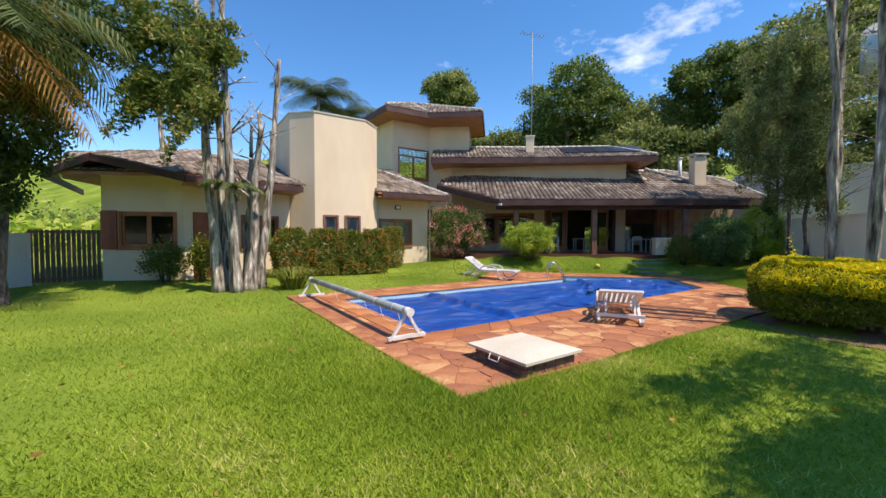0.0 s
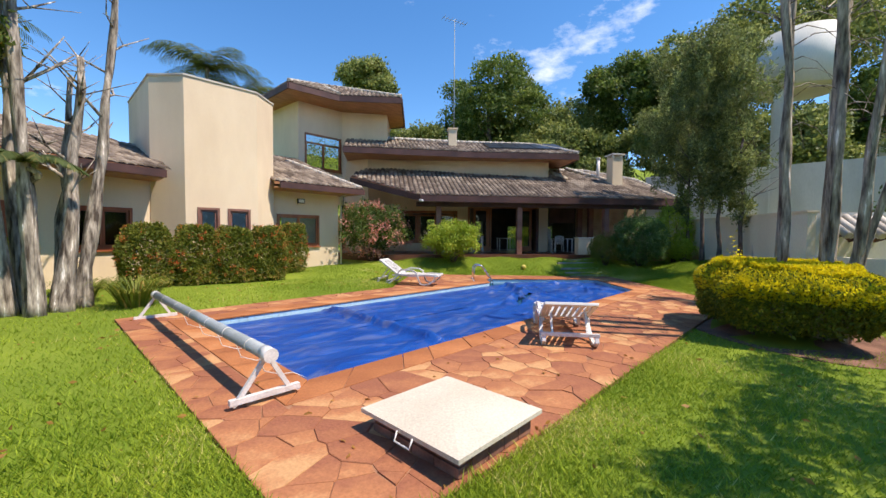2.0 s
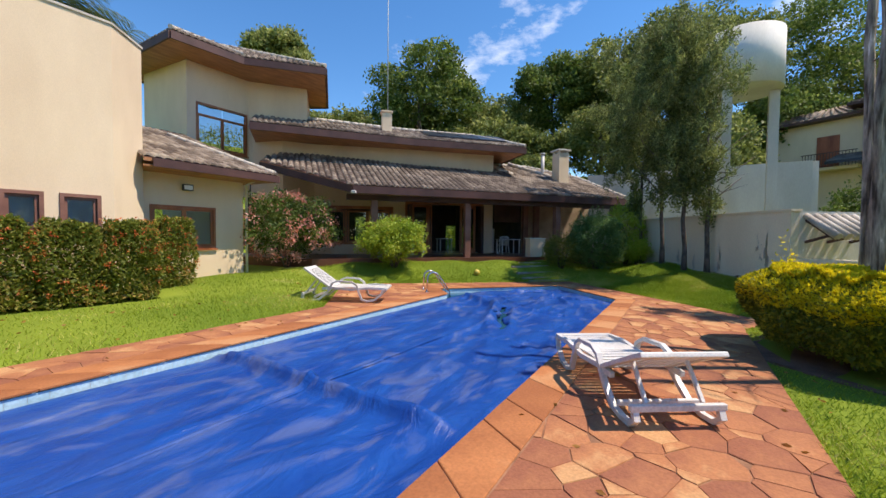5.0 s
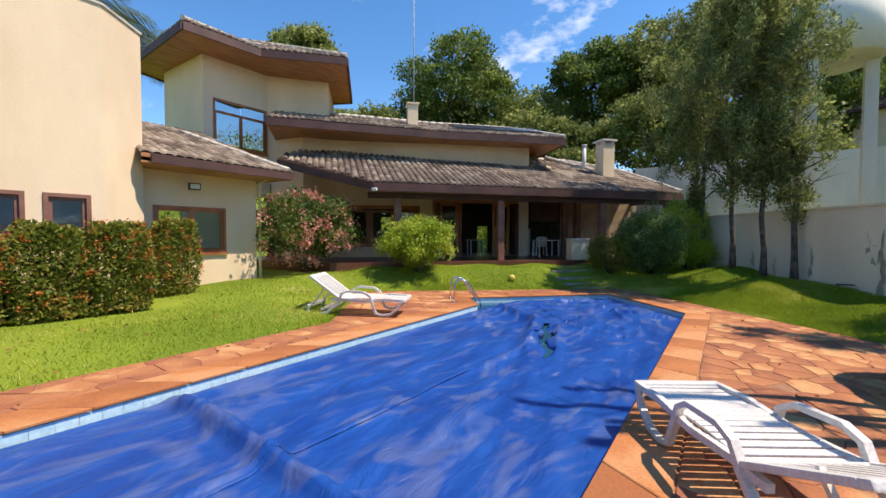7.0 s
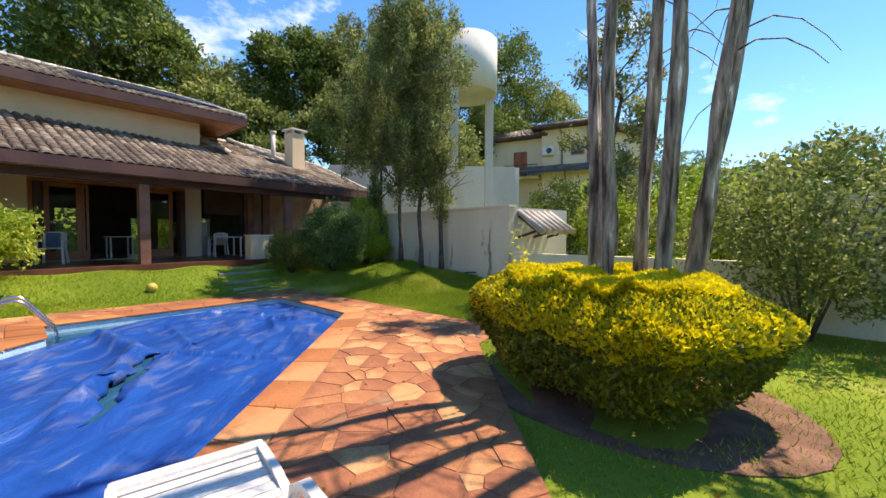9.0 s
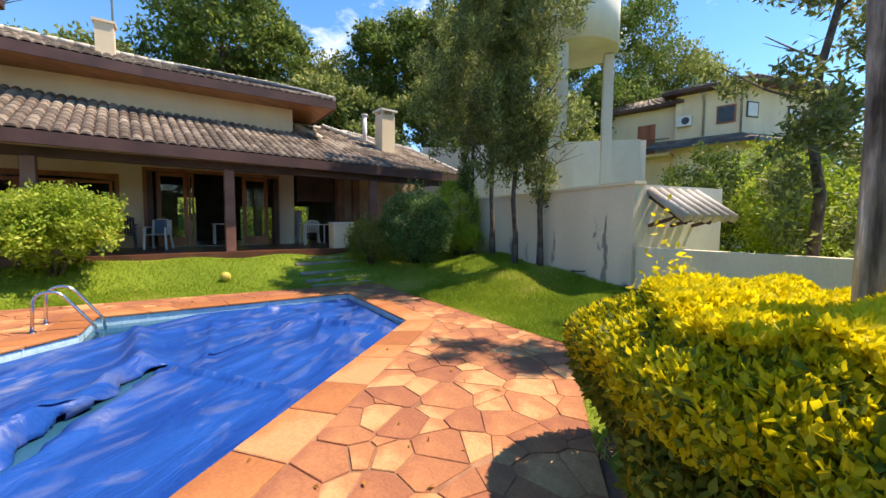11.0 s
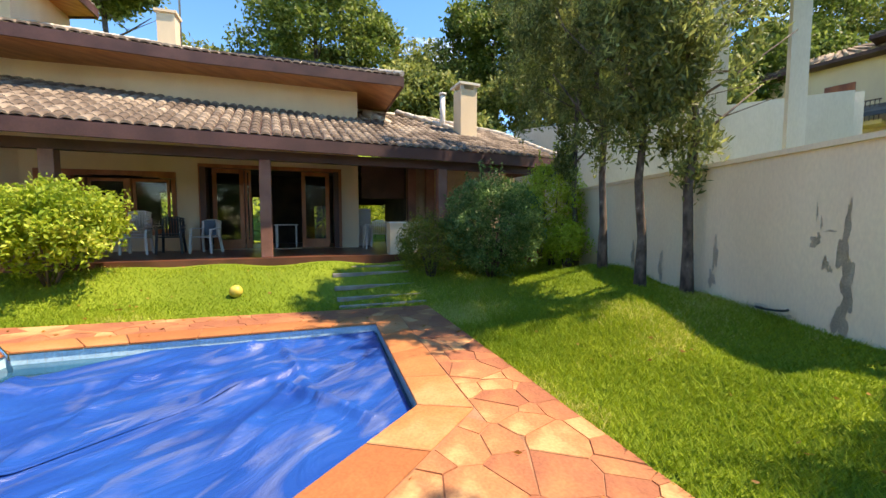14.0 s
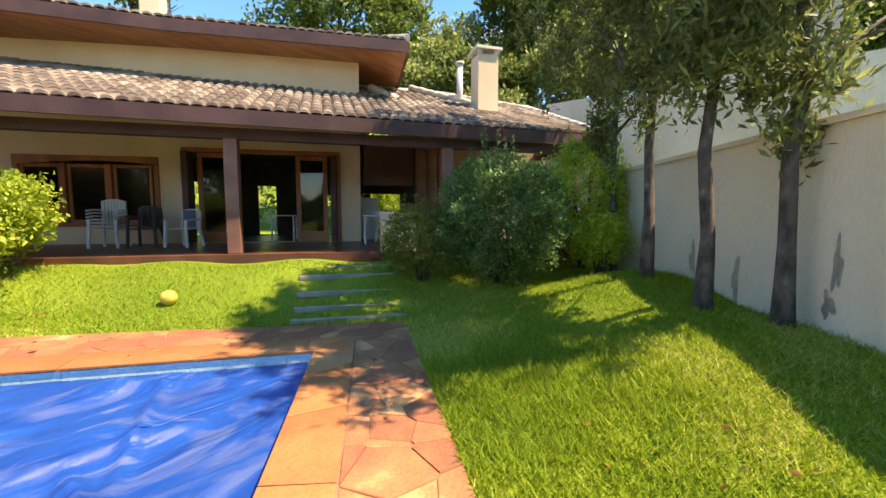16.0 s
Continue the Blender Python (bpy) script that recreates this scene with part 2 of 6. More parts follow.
def raw(name, verts, faces, material, parent=None, label="", kind="", smooth=False):
    me = bpy.data.meshes.new(name)
    me.from_pydata([tuple(v) for v in verts], [], faces)
    me.materials.append(material)
    if smooth:
        me.polygons.foreach_set("use_smooth", [True] * len(me.polygons))
    ob = new(name, me)
    ob.parent = parent
    return tagged(ob, label, kind=kind)


def thing(name, x, y, z, turn=0.0, label="", category="", group=""):
    ob = new(name)
    ob.empty_display_size = 0.2
    ob.location, ob.rotation_euler = (x, y, z), (0, 0, radians(turn))
    return tagged(ob, label, category, group)


def structure(ob):
    return tagged(ob, kind="structure")


def box(bm, x0, x1, y0, y1, z0, z1, bevel=0.0, m=None):
    r = bmesh.ops.create_cube(bm, size=1, matrix=Matrix.Translation(((x0 + x1) / 2, (y0 + y1) / 2, (z0 + z1) / 2)) @ Matrix.Diagonal((x1 - x0, y1 - y0, z1 - z0, 1)))
    if m is not None:
        bmesh.ops.transform(bm, matrix=m, verts=r["verts"])
    if bevel:
        es = {e for v in r["verts"] for e in v.link_edges}
        bmesh.ops.bevel(bm, geom=list(es), offset=bevel, segments=2, affect="EDGES", profile=0.6)
    return bm


def prism(bm, poly, z0, z1, bevel=0.0):
    """A standing prism over a plan polygon; z0 and z1 are numbers or functions of x, y."""
    f0 = z0 if callable(z0) else (lambda x, y: z0)
    f1 = z1 if callable(z1) else (lambda x, y: z1)
    lo = [bm.verts.new((x, y, f0(x, y))) for x, y in poly]
    hi = [bm.verts.new((x, y, f1(x, y))) for x, y in poly]
    n = len(poly)
    area = sum(poly[i][0] * poly[(i + 1) % n][1] - poly[(i + 1) % n][0] * poly[i][1] for i in range(n))
    order = range(n) if area > 0 else range(n - 1, -1, -1)
    order = list(order)
    top = bm.faces.new([hi[i] for i in order])
    bm.faces.new([lo[i] for i in reversed(order)])
    for k in range(n):
        a, b = order[k], order[(k + 1) % n]
        bm.faces.new([lo[a], lo[b], hi[b], hi[a]])
    if bevel:
        bmesh.ops.bevel(bm, geom=list(top.edges), offset=bevel, segments=1, affect="EDGES")
    return bm


def tube(bm, pts, radii, sides=8, cap=True, rough=0.0):
    """A round tube through points."""
    pts = [Vector(p) for p in pts]
    if not isinstance(radii, (list, tuple)):
        radii = [radii] * len(pts)
    rings = []
    up = Vector((0, 0, 1))
    for i, p in enumerate(pts):
        d = (pts[min(i + 1, len(pts) - 1)] - pts[max(i - 1, 0)]).normalized()
        side = d.cross(up if abs(d.z) < 0.9 else Vector((1, 0, 0))).normalized()
        if rings:
            prev = side0
            side = (prev - d * prev.dot(d)).normalized()
        side0 = side
        w = d.cross(side)
        rings.append([bm.verts.new(p + (side * math.cos(a) + w * math.sin(a)) * radii[i] * (1 + rough * noise.noise(Vector((math.cos(a) * 2.6 + p.x * 3, math.sin(a) * 2.6 + p.y * 3, p.z * 0.8))) * 2)) for a in [2 * math.pi * k / sides for k in range(sides)]])
    for r0, r1 in zip(rings, rings[1:]):
        for k in range(sides):
            f = bm.faces.new([r0[k], r0[(k + 1) % sides], r1[(k + 1) % sides], r1[k]])
            f.smooth = True
    if cap:
        bm.faces.new(list(reversed(rings[0])))
        bm.faces.new(rings[-1])
    return bm


def flat_bar(bm, pts, w, h, side):
    """A bar of rectangular section, w across along the vector side and h thick, through points."""
    side = Vector(side).normalized()
    pts = [Vector(p) for p in pts]
    rings = []
    for i, p in enumerate(pts):
        d = (pts[min(i + 1, len(pts) - 1)] - pts[max(i - 1, 0)]).normalized()
        u = d.cross(side).normalized()
        rings.append([bm.verts.new(p + side * a * w / 2 + u * b * h / 2) for a, b in ((-1, -1), (1, -1), (1, 1), (-1, 1))])
    for r0, r1 in zip(rings, rings[1:]):
        for k in range(4):
            bm.faces.new([r0[k], r0[(k + 1) % 4], r1[(k + 1) % 4], r1[k]])
    bm.faces.new(list(reversed(rings[0])))
    bm.faces.new(rings[-1])
    return bm


def frame_of(p, q):
    """The turn and place of a wall from p to q: x along it, y out of the room on its left."""
    a = math.atan2(q[1] - p[1], q[0] - p[0])
    return Matrix.Translation((p[0], p[1], 0)) @ Matrix.Rotation(a, 4, "Z"), math.hypot(q[0] - p[0], q[1] - p[1])


def wall(name, p, q, z0, z1, material, thick=0.2, holes=()):
    """A wall whose outer face runs from p to q, its body on the left of that way. Holes: (s0, s1, z0, z1) along it."""
    m, length = frame_of(p, q)
    bm = bmesh.new()
    cuts = sorted({0.0, length, *[h[0] for h in holes], *[h[1] for h in holes]})
    for a, b in zip(cuts, cuts[1:]):
        zs = [(z0, z1)]
        for h in holes:
            if h[0] <= a + 1e-6 and h[1] >= b - 1e-6:
                zs = [s for lo, hi in zs for s in ((lo, min(hi, h[2])), (max(lo, h[3]), hi)) if s[1] - s[0] > 0.001]
        for lo, hi in zs:
            box(bm, a, b, 0, thick, lo, hi, m=m)
    return structure(part(name, bm, material))


POOL = [(3.3, 5.17), (13.7, 5.33), (15.62, 7.33), (12.42, 9.92), (11.72, 9.2), (3.3, 8.9)]
DECK = [(2.28, 2.93), (11.5, 2.95), (12.5, 2.3), (17.1, 7.35), (11.3, 12.6), (8.4, 10.15), (2.28, 9.95)]


def plane_z(x, y):
    return -0.087 - 0.0085 * x + 0.01 * y


def offset_poly(poly, d):
    """The polygon (counter-clockwise) moved out by d."""
    n, res = len(poly), []
    for i in range(n):
        a, b, c = Vector(poly[i - 1]), Vector(poly[i]), Vector(poly[(i + 1) % n])
        n1, n2 = (b - a).normalized(), (c - b).normalized()
        n1, n2 = Vector((n1.y, -n1.x)), Vector((n2.y, -n2.x))
        k = (n1 + n2) / (1 + n1.dot(n2))
        res.append(tuple(b + k * d))
    return res


def inside(poly, x, y):
    hit, n = np.zeros(np.shape(x), bool), len(poly)
    for i in range(n):
        (x0, y0), (x1, y1) = poly[i], poly[(i + 1) % n]
        c = (y0 > y) != (y1 > y)
        hit ^= c & (x < (x1 - x0) * (y - y0) / (y1 - y0 + 1e-12) + x0)
    return hit


def edge_dist(poly, x, y):
    best = np.full(np.shape(x), 1e9)
    n = len(poly)
    for i in range(n):
        (x0, y0), (x1, y1) = poly[i], poly[(i + 1) % n]
        t = np.clip(((x - x0) * (x1 - x0) + (y - y0) * (y1 - y0)) / ((x1 - x0) ** 2 + (y1 - y0) ** 2), 0, 1)
        best = np.minimum(best, np.hypot(x - x0 - t * (x1 - x0), y - y0 - t * (y1 - y0)))
    return best


KNOTS = [(12.86, 14.04, 0.6), (14.39, 12.75, 0.63), (15.93, 11.47, 0.64), (17.46, 10.18, 0.65), (18.99, 8.9, 0.66), (18.0, 3.9, 0.66), (18.9, 4.5, 0.8), (17.6, 3.2, 0.56), (16.4, 1.9, 0.42), (15.3, 1.0, 0.3), (15.6, 3.0, 0.22), (17.8, 2.6, 0.5), (0, 0, 0), (-3, 14, 0.0), (2, 12, 0.0), (6, 14, 0.0), (8, 16, 0.12), (10.2, 16, 0.2), (12.5, 14.5, 0.28), (14.2, 13.4, 0.42), (16.4, 11, 0.5), (18.4, 9.4, 0.5),
         (19.5, 6.8, 0.38), (18.2, 3.6, 0.42), (17.2, 2.6, 0.46), (16, 1.2, 0.38), (13, 0, 0.02), (11, -2.5, 0.0), (21, 5.5, 0.5), (9, 0, 0.0), (5, -5, 0), (-8, 5, 0), (16, 8.7, 0.0), (17.5, 6.5, 0.02), (14.6, 3.9, 0.02), (17.2, 5.2, 0.2), (14, 11.0, 0.1), (12, 17, 0.28)]


def ground_z(x, y):
    """The height of the lawn."""
    x, y = np.asarray(x, float), np.asarray(y, float)
    num, den = np.zeros(x.shape), np.zeros(x.shape)
    for a, b, h in KNOTS:
        w = 1 / ((x - a) ** 2 + (y - b) ** 2 + 0.4) ** 1.6
        num += w * h
        den += w
    rise = num / den
    d = edge_dist(DECK, x, y)
    base = np.where(np.hypot(x - 8, y - 6) < 60, plane_z(x, y), -0.1)
    z = base + rise * np.clip(d / 1.6, 0, 1) ** 1.0 - 0.012
    far = np.clip(((x - 8) * 0.6 + (y - 8) * 0.75 - 26) / 40, 0, 1)
    z = z + far ** 1.3 * 17
    z = np.where(inside(DECK, x, y), plane_z(x, y) - 0.06, z)
    return np.where(inside(offset_poly(POOL, 0.15), x, y), plane_z(x, y) - 1.6, z)


def gz(x, y):
    return float(ground_z(x, y))


# ---- ground ----
def build_ground():
    xs = np.concatenate([[-900, -400, -160, -80, -45, -25, -15], np.arange(-9, 32, 0.3), [35, 40, 46, 53, 60, 70, 85, 110, 160, 300, 900]])
    ys = np.concatenate([[-900, -400, -160, -80, -45, -25, -14], np.arange(-9, 26, 0.3), [28, 32, 37, 43, 50, 58, 66, 75, 90, 120, 200, 400, 900]])
    gx, gy = np.meshgrid(xs, ys, indexing="ij")
    z = ground_z(gx, gy)
    v = np.stack([gx.ravel(), gy.ravel(), z.ravel()], 1)
    ny = len(ys)
    faces = [(i * ny + j, (i + 1) * ny + j, (i + 1) * ny + j + 1, i * ny + j + 1) for i in range(len(xs) - 1) for j in range(ny - 1)]
    raw("ground", v.tolist(), faces, LAWN, kind="structure", smooth=True)


build_ground()


# ---- roofs ----
ROOF_TILES = []


def roof_plane(name, poly, eave_a, eave_b, z_eave, slope, parent, pieces=0, material=None):
    """A tiled roof plane over a plan polygon: boards below, courses of barrel tiles above."""
    a = Vector(eave_a)
    e = (Vector(eave_b) - a).normalized()
    n = Vector((-e.y, e.x))
    if sum((Vector(p) - a).dot(n) for p in poly) < 0:
        n = -n
    height = lambda x, y: z_eave + slope * ((x - a.x) * n.x + (y - a.y) * n.y)
    bm = bmesh.new()
    prism(bm, poly, lambda x, y: height(x, y) - 0.10, lambda x, y: height(x, y) - 0.01)
    part("roof_boards", bm, SOFFIT, parent)
    bm = bmesh.new()
    prism(bm, poly, lambda x, y: height(x, y) - 0.009, lambda x, y: height(x, y) + 0.002)
    part("roof_underlay", bm, FASCIA, parent)
    us = [(Vector(p) - a).dot(e) for p in poly]
    vs = [(Vector(p) - a).dot(n) for p in poly]
    w, course = 0.215, 0.36
    made, verts, faces = [], [], []
    rnd = random.Random(len(poly) * 7 + int(z_eave * 10))
    for j in range(int(min(vs) / course) - 1, int(max(vs) / course) + 2):
        for i in range(int(min(us) / w) - 1, int(max(us) / w) + 2):
            u, v = i * w + w / 2, j * course + course / 2
            c = a + e * u + n * v
            if not inside(poly, np.array([c.x]), np.array([c.y]))[0]:
                continue
            made.append((u + rnd.uniform(-0.006, 0.006), v + rnd.uniform(-0.01, 0.01), rnd.uniform(-0.02, 0.02)))
    ring = [(-0.105, 0.0), (-0.075, 0.045), (-0.03, 0.068), (0.03, 0.068), (0.075, 0.045), (0.105, 0.0)]

    def corners(u, v, tw):
        out_ = []
        for k, vv in enumerate((-0.205, 0.205)):
            for s, h in ring:
                s2 = s * (1.0 if k == 0 else 0.86) + tw * vv
                c = a + e * (u + s2) + n * (v + vv)
                out_.append((c.x, c.y, height(c.x, c.y) + h + (0.022 if k == 0 else 0.0)))
        for s, h in ring:
            c = a + e * (u + s + tw * -0.205) + n * (v - 0.205)
            out_.append((c.x, c.y, height(c.x, c.y) + h * 0.55 + 0.004))
        return out_
    tf = [(k, k + 1, k + 7, k + 6) for k in range(5)] + [(k + 12, k + 13, k + 1, k) for k in range(5)]
    near = set(range(len(made)))
    if pieces:
        base = corners(0, 0, 0)
        o = Vector(base[0])
        me = bpy.data.meshes.new("roof_tile")
        me.from_pydata([tuple(Vector(b) - o) for b in base], [], tf)
        me.materials.append(TILE_OBJ)
        order = sorted(near, key=lambda k: (made[k][1], made[k][0]))[:pieces]
        for k in order:
            near.discard(k)
            ROOF_TILES.append((me, Vector(corners(made[k][0], made[k][1], 0)[0]), parent))
    for k in sorted(near):
        b = len(verts)
        verts += corners(*made[k])
        faces += [tuple(b + q for q in f) for f in tf]
    tiles = raw("tile_courses", verts, faces, material or TILE, parent, kind="stuff")
    return height


def fascia(pts, h, t, parent, drop=0.0):
    """A board along the eave through points (x, y, z of its top)."""
    for p, q in zip(pts, pts[1:]):
        bm = bmesh.new()
        p, q = Vector(p), Vector(q)
        d = (q - p).normalized()
        s = Vector((d.y, -d.x, 0)).normalized()
        vs_ = []
        for c in (p - d * 0.0, q + d * 0.0):
            for off in (0.0, t):
                for z in (0.0, -h):
                    vs_.append(bm.verts.new(c + s * off + Vector((0, 0, z))))
        for f in ((0, 1, 3, 2), (4, 6, 7, 5), (0, 2, 6, 4), (1, 5, 7, 3), (0, 4, 5, 1), (2, 3, 7, 6)):
            bm.faces.new([vs_[k] for k in f])
        bmesh.ops.recalc_face_normals(bm, faces=bm.faces)
        part("fascia", bm, FASCIA, parent)


def soffit(name, poly, z, parent):
    bm = bmesh.new()
    prism(bm, poly, z, z + 0.04)
    return part(name, bm, SOFFIT, parent)


def ridge(pts, parent, r=0.10, material=None):
    """A run of cap tiles bedded in mortar."""
    for p, q in zip(pts, pts[1:]):
        p, q = Vector(p), Vector(q)
        k = max(1, int((q - p).length / 0.36))
        bm = bmesh.new()
        for i in range(k):
            a, b = p.lerp(q, i / k), p.lerp(q, (i + 1) / k)
            tube(bm, [a, b + (b - a) * 0.1], [r, r * 0.82], 8)
        part("ridge_cap", bm, material or RIDGE, parent)


def window(name, p, q, s0, s1, z0, z1, lights=2, inset=0.05, wood=None, label="", frame=0.07, glassmat=None, transom=0.0):
    """A wooden window in a wall p-q between s0 and s1 along it."""
    wood = wood or WOOD
    m, _ = frame_of(p, q)
    root = structure(new(name))
    bm = bmesh.new()
    for x0, x1, a, b in ((s0, s1, z1 - frame, z1), (s0, s1, z0, z0 + frame), (s0, s0 + frame, z0 + frame, z1 - frame), (s1 - frame, s1, z0 + frame, z1 - frame)):
        box(bm, x0, x1, -0.03, 0.12, a, b, m=m)
    part("window_frame", bm, wood, root)
    bm = bmesh.new()
    box(bm, s0 - 0.04, s1 + 0.04, -0.07, -0.032, z0 - 0.05, z0 - 0.002, m=m)
    part("window_sill", bm, wood, root)
    w = (s1 - s0 - 2 * frame) / lights
    top = z1 - frame - transom
    for i in range(lights):
        a = s0 + frame + i * w
        bm = bmesh.new()
        for x0, x1, c, d in ((a, a + w, top - 0.06, top), (a, a + w, z0 + frame, z0 + frame + 0.06), (a, a + 0.06, z0 + frame + 0.06, top - 0.06), (a + w - 0.06, a + w, z0 + frame + 0.06, top - 0.06)):
            box(bm, x0 + 0.003, x1 - 0.003, 0.02, 0.07, c, d, m=m)
        if transom:
            box(bm, a + 0.003, a + w - 0.003, 0.02, 0.07, top + 0.002, top + 0.03, m=m)
        sash = part("sash", bm, wood, root)
        bm = bmesh.new()
        box(bm, a + 0.05, a + w - 0.05, 0.04, 0.048, z0 + frame + 0.05, top - 0.05, m=m)
        if transom:
            box(bm, a + 0.02, a + w - 0.02, 0.04, 0.048, top + 0.03, z1 - frame, m=m)
        part("pane", bm, glassmat or GLASS, sash)
    return root, m


HOUSE = thing("house", 8, 16, 0, 0, "cream rendered two-storey house with brown fascias and weathered barrel-tile roofs", "house")
HOUSE.location = (0, 0, 0)


def hwall(*a, **k):
    return wall(*a, **k)


# the tall faceted block
TW = [(3.73, 15.5), (4.42, 14.72), (6.45, 14.72), (7.3, 15.5), (7.3, 19.0), (3.73, 19.0)]
for i, (hs) in enumerate(((), ((0.92, 1.34 + 0.02, 1.25, 2.25), ), (), (), (), ())):
    if i == 1:
        hs = ((0.30, 0.90, 1.35, 2.23), (1.13, 1.80, 1.35, 2.23))
    hwall("wall_block", TW[i], TW[(i + 1) % 6], -0.3, 6.0, CREAM, 0.22, hs)
bm = bmesh.new()
prism(bm, offset_poly(TW, 0.03), 6.001, 6.05)
structure(part("parapet_cap", bm, RIDGE))
for s0, s1 in ((0.30, 0.90), (1.13, 1.80)):
    root, m = window("window", TW[1], TW[2], s0, s1, 1.35, 2.23, 1, wood=POST)
    bm = bmesh.new()
    box(bm, s0 + 0.1, s1 - 0.1, 0.052, 0.06, 1.45, 2.13, m=m)
    part("blind", bm, BLIND, root)

# the low wing right of the block
LA, LB, LC = (7.0, 16.0), (10.2, 16.0), (10.2, 19.2)
hwall("wall_wing", LA, LB, -0.3, 3.35, CREAM, 0.22, ((0.62, 2.33, 0.98, 2.2),))
hwall("wall_wing_end", (10.2, 16.221), (10.2, 21.0), -0.3, 3.35, CREAM, 0.22)
window("window", LA, LB, 0.62, 2.33, 0.98, 2.2, 2)
bm = bmesh.new()
tube(bm, [(10.28, 15.93, 0.15), (10.28, 15.93, 3.0), (10.28, 15.3, 3.12)], 0.04, 8)
part("downpipe", bm, WHITEWALL, HOUSE)
E2 = (10.75, 15.0)
roof = new("roof_wing")
structure(roof)
hw = roof_plane("roof", [(7.12, 14.98), (10.75, 14.98), (10.3, 19.9), (7.32, 19.9), (7.32, 15.6)], (6.9, 14.98), (10.75, 14.98), 3.28, 0.36, roof)
fascia([(7.3, 14.96, 3.26), (10.77, 14.96, 3.26), (10.32, 19.9, 5.0)], 0.2, 0.05, roof)
soffit("soffit", [(7.12, 15.0), (10.7, 15.0), (10.45, 17.5), (7.32, 17.5), (7.32, 15.6)], 3.06, roof)
ridge([(10.7, 15.05, 3.36), (9.35, 18.9, 4.78)], roof, 0.08)
# floodlight under the eave
fl = thing("floodlight", 8.5, 15.93, 2.72, 0, "black outdoor floodlight with white glass on the cream wall", "lamp")
bm = bmesh.new()
box(bm, -0.14, 0.14, -0.12, -0.04, -0.09, 0.09, 0.012)
box(bm, -0.03, 0.03, -0.04, 0.05, -0.03, 0.03)
part("housing", bm, BLACKCH, fl)
bm = bmesh.new()
box(bm, -0.11, 0.11, -0.128, -0.1215, -0.06, 0.06)
part("lens", bm, LAMP, fl)

# the upper storey
UA, UB, UC, UD = (10.4, 19.95), (12.85, 19.95), (14.75, 18.55), (16.6, 20.6)
hwall("wall_upper", UA, UB, 3.0, 8.25, CREAM, 0.2, ((0.32, 2.37, 4.72, 6.5),))
hwall("wall_upper", UB, UC, 3.0, 8.25, CREAM, 0.2)
hwall("wall_upper", UC, UD, 4.5, 8.25, CREAM, 0.2)
hwall("wall_upper", (10.2, 23.0), UA, 3.0, 8.25, CREAM, 0.2)
root, m = window("window", UA, UB, 0.32, 2.37, 4.72, 6.5, 2, transom=0.38)
roof = structure(new("roof_upper"))
RU = [(9.3, 18.6), (11.75, 18.45), (14.05, 16.5), (17.0, 19.75), (14.0, 25.0), (9.25, 23.6)]
apex = (12.3, 21.3, 9.6)
for i in range(6):
    a, b = RU[i], RU[(i + 1) % 6]
    e = (Vector(b) - Vector(a)).normalized()
    n = Vector((-e.y, e.x))
    rise = (apex[2] - 8.2) / max(0.1, abs((Vector(apex[:2]) - Vector(a)).dot(n)))
    roof_plane("roof", [a, b, apex[:2]], a, b, 8.2, rise, roof)
fascia([(x, y, 8.17) for x, y in (RU[5], *RU)], 0.26, 0.06, roof)
soffit("soffit", offset_poly(RU, -0.03), 7.95, roof)
ridge([(*RU[1], 8.3), apex], roof, 0.08)
ridge([(*RU[0], 8.3), apex], roof, 0.08)
ridge([(*RU[2], 8.3), apex], roof, 0.08)

dish = thing("satellite_dish", 15.6, 21.2, 8.6, 200, "small white satellite dish on a pole behind the upper roof", "satellite dish")
bm = bmesh.new()
tube(bm, [(0, 0, -3.0), (0, 0, 0.2)], 0.04, 8)
part("pole", bm, WHITEPAINT, dish)
bm = bmesh.new()
rings_ = []
for q in range(5):
    rr_ = 0.42 * q / 4 + 0.001
    rings_.append([bm.verts.new((rr_ * math.cos(0.3927 * k), 0.35 * rr_ * rr_ - 0.05, 0.25 + rr_ * math.sin(0.3927 * k))) for k in range(16)])
for r0_, r1_ in zip(rings_, rings_[1:]):
    for k in range(16):
        bm.faces.new([r0_[k], r0_[(k + 1) % 16], r1_[(k + 1) % 16], r1_[k]])
bmesh.ops.solidify(bm, geom=bm.faces[:], thickness=0.01)
part("reflector", bm, WHITEPAINT, dish)

# the long clerestory and the room below it
WL = [(20.55, 12.0), (17.35, 14.85), (14.5, 17.75), (13.4, 18.4), (12.95, 19.8)]
holes = {0: ((0.52, 4.36, 0.58, 2.98),), 1: ((0.62, 3.75, 1.0, 2.72),)}
for i in range(4):
    hwall("wall_verandah", WL[i + 1], WL[i], 0.2, 5.75, CREAM, 0.22, [(math.dist(WL[i], WL[i + 1]) - h[1], math.dist(WL[i], WL[i + 1]) - h[0], h[2], h[3]) for h in holes.get(i, ())])
hwall("wall_clerestory_end", WL[0], (23.2, 15.0), 3.2, 5.75, CREAM, 0.22)
EV = [(11.55, 17.8), (14.1, 16.0), (16.75, 14.05), (20.75, 10.45)]
roof = structure(new("roof_clerestory"))
e1 = (Vector(EV[3]) - Vector(EV[2])).normalized()
n1 = Vector((-e1.y, e1.x))
R1 = Vector(EV[3]) + n1 * 3.1 - e1 * 1.6
R0 = Vector(EV[2]) + n1 * 3.4
hc = roof_plane("roof", [EV[2], EV[3], tuple(R1), tuple(R0)], EV[2], EV[3], 5.62, 0.36, roof)
e0 = (Vector(EV[2]) - Vector(EV[0])).normalized()
R2 = Vector((13.6, 20.4))
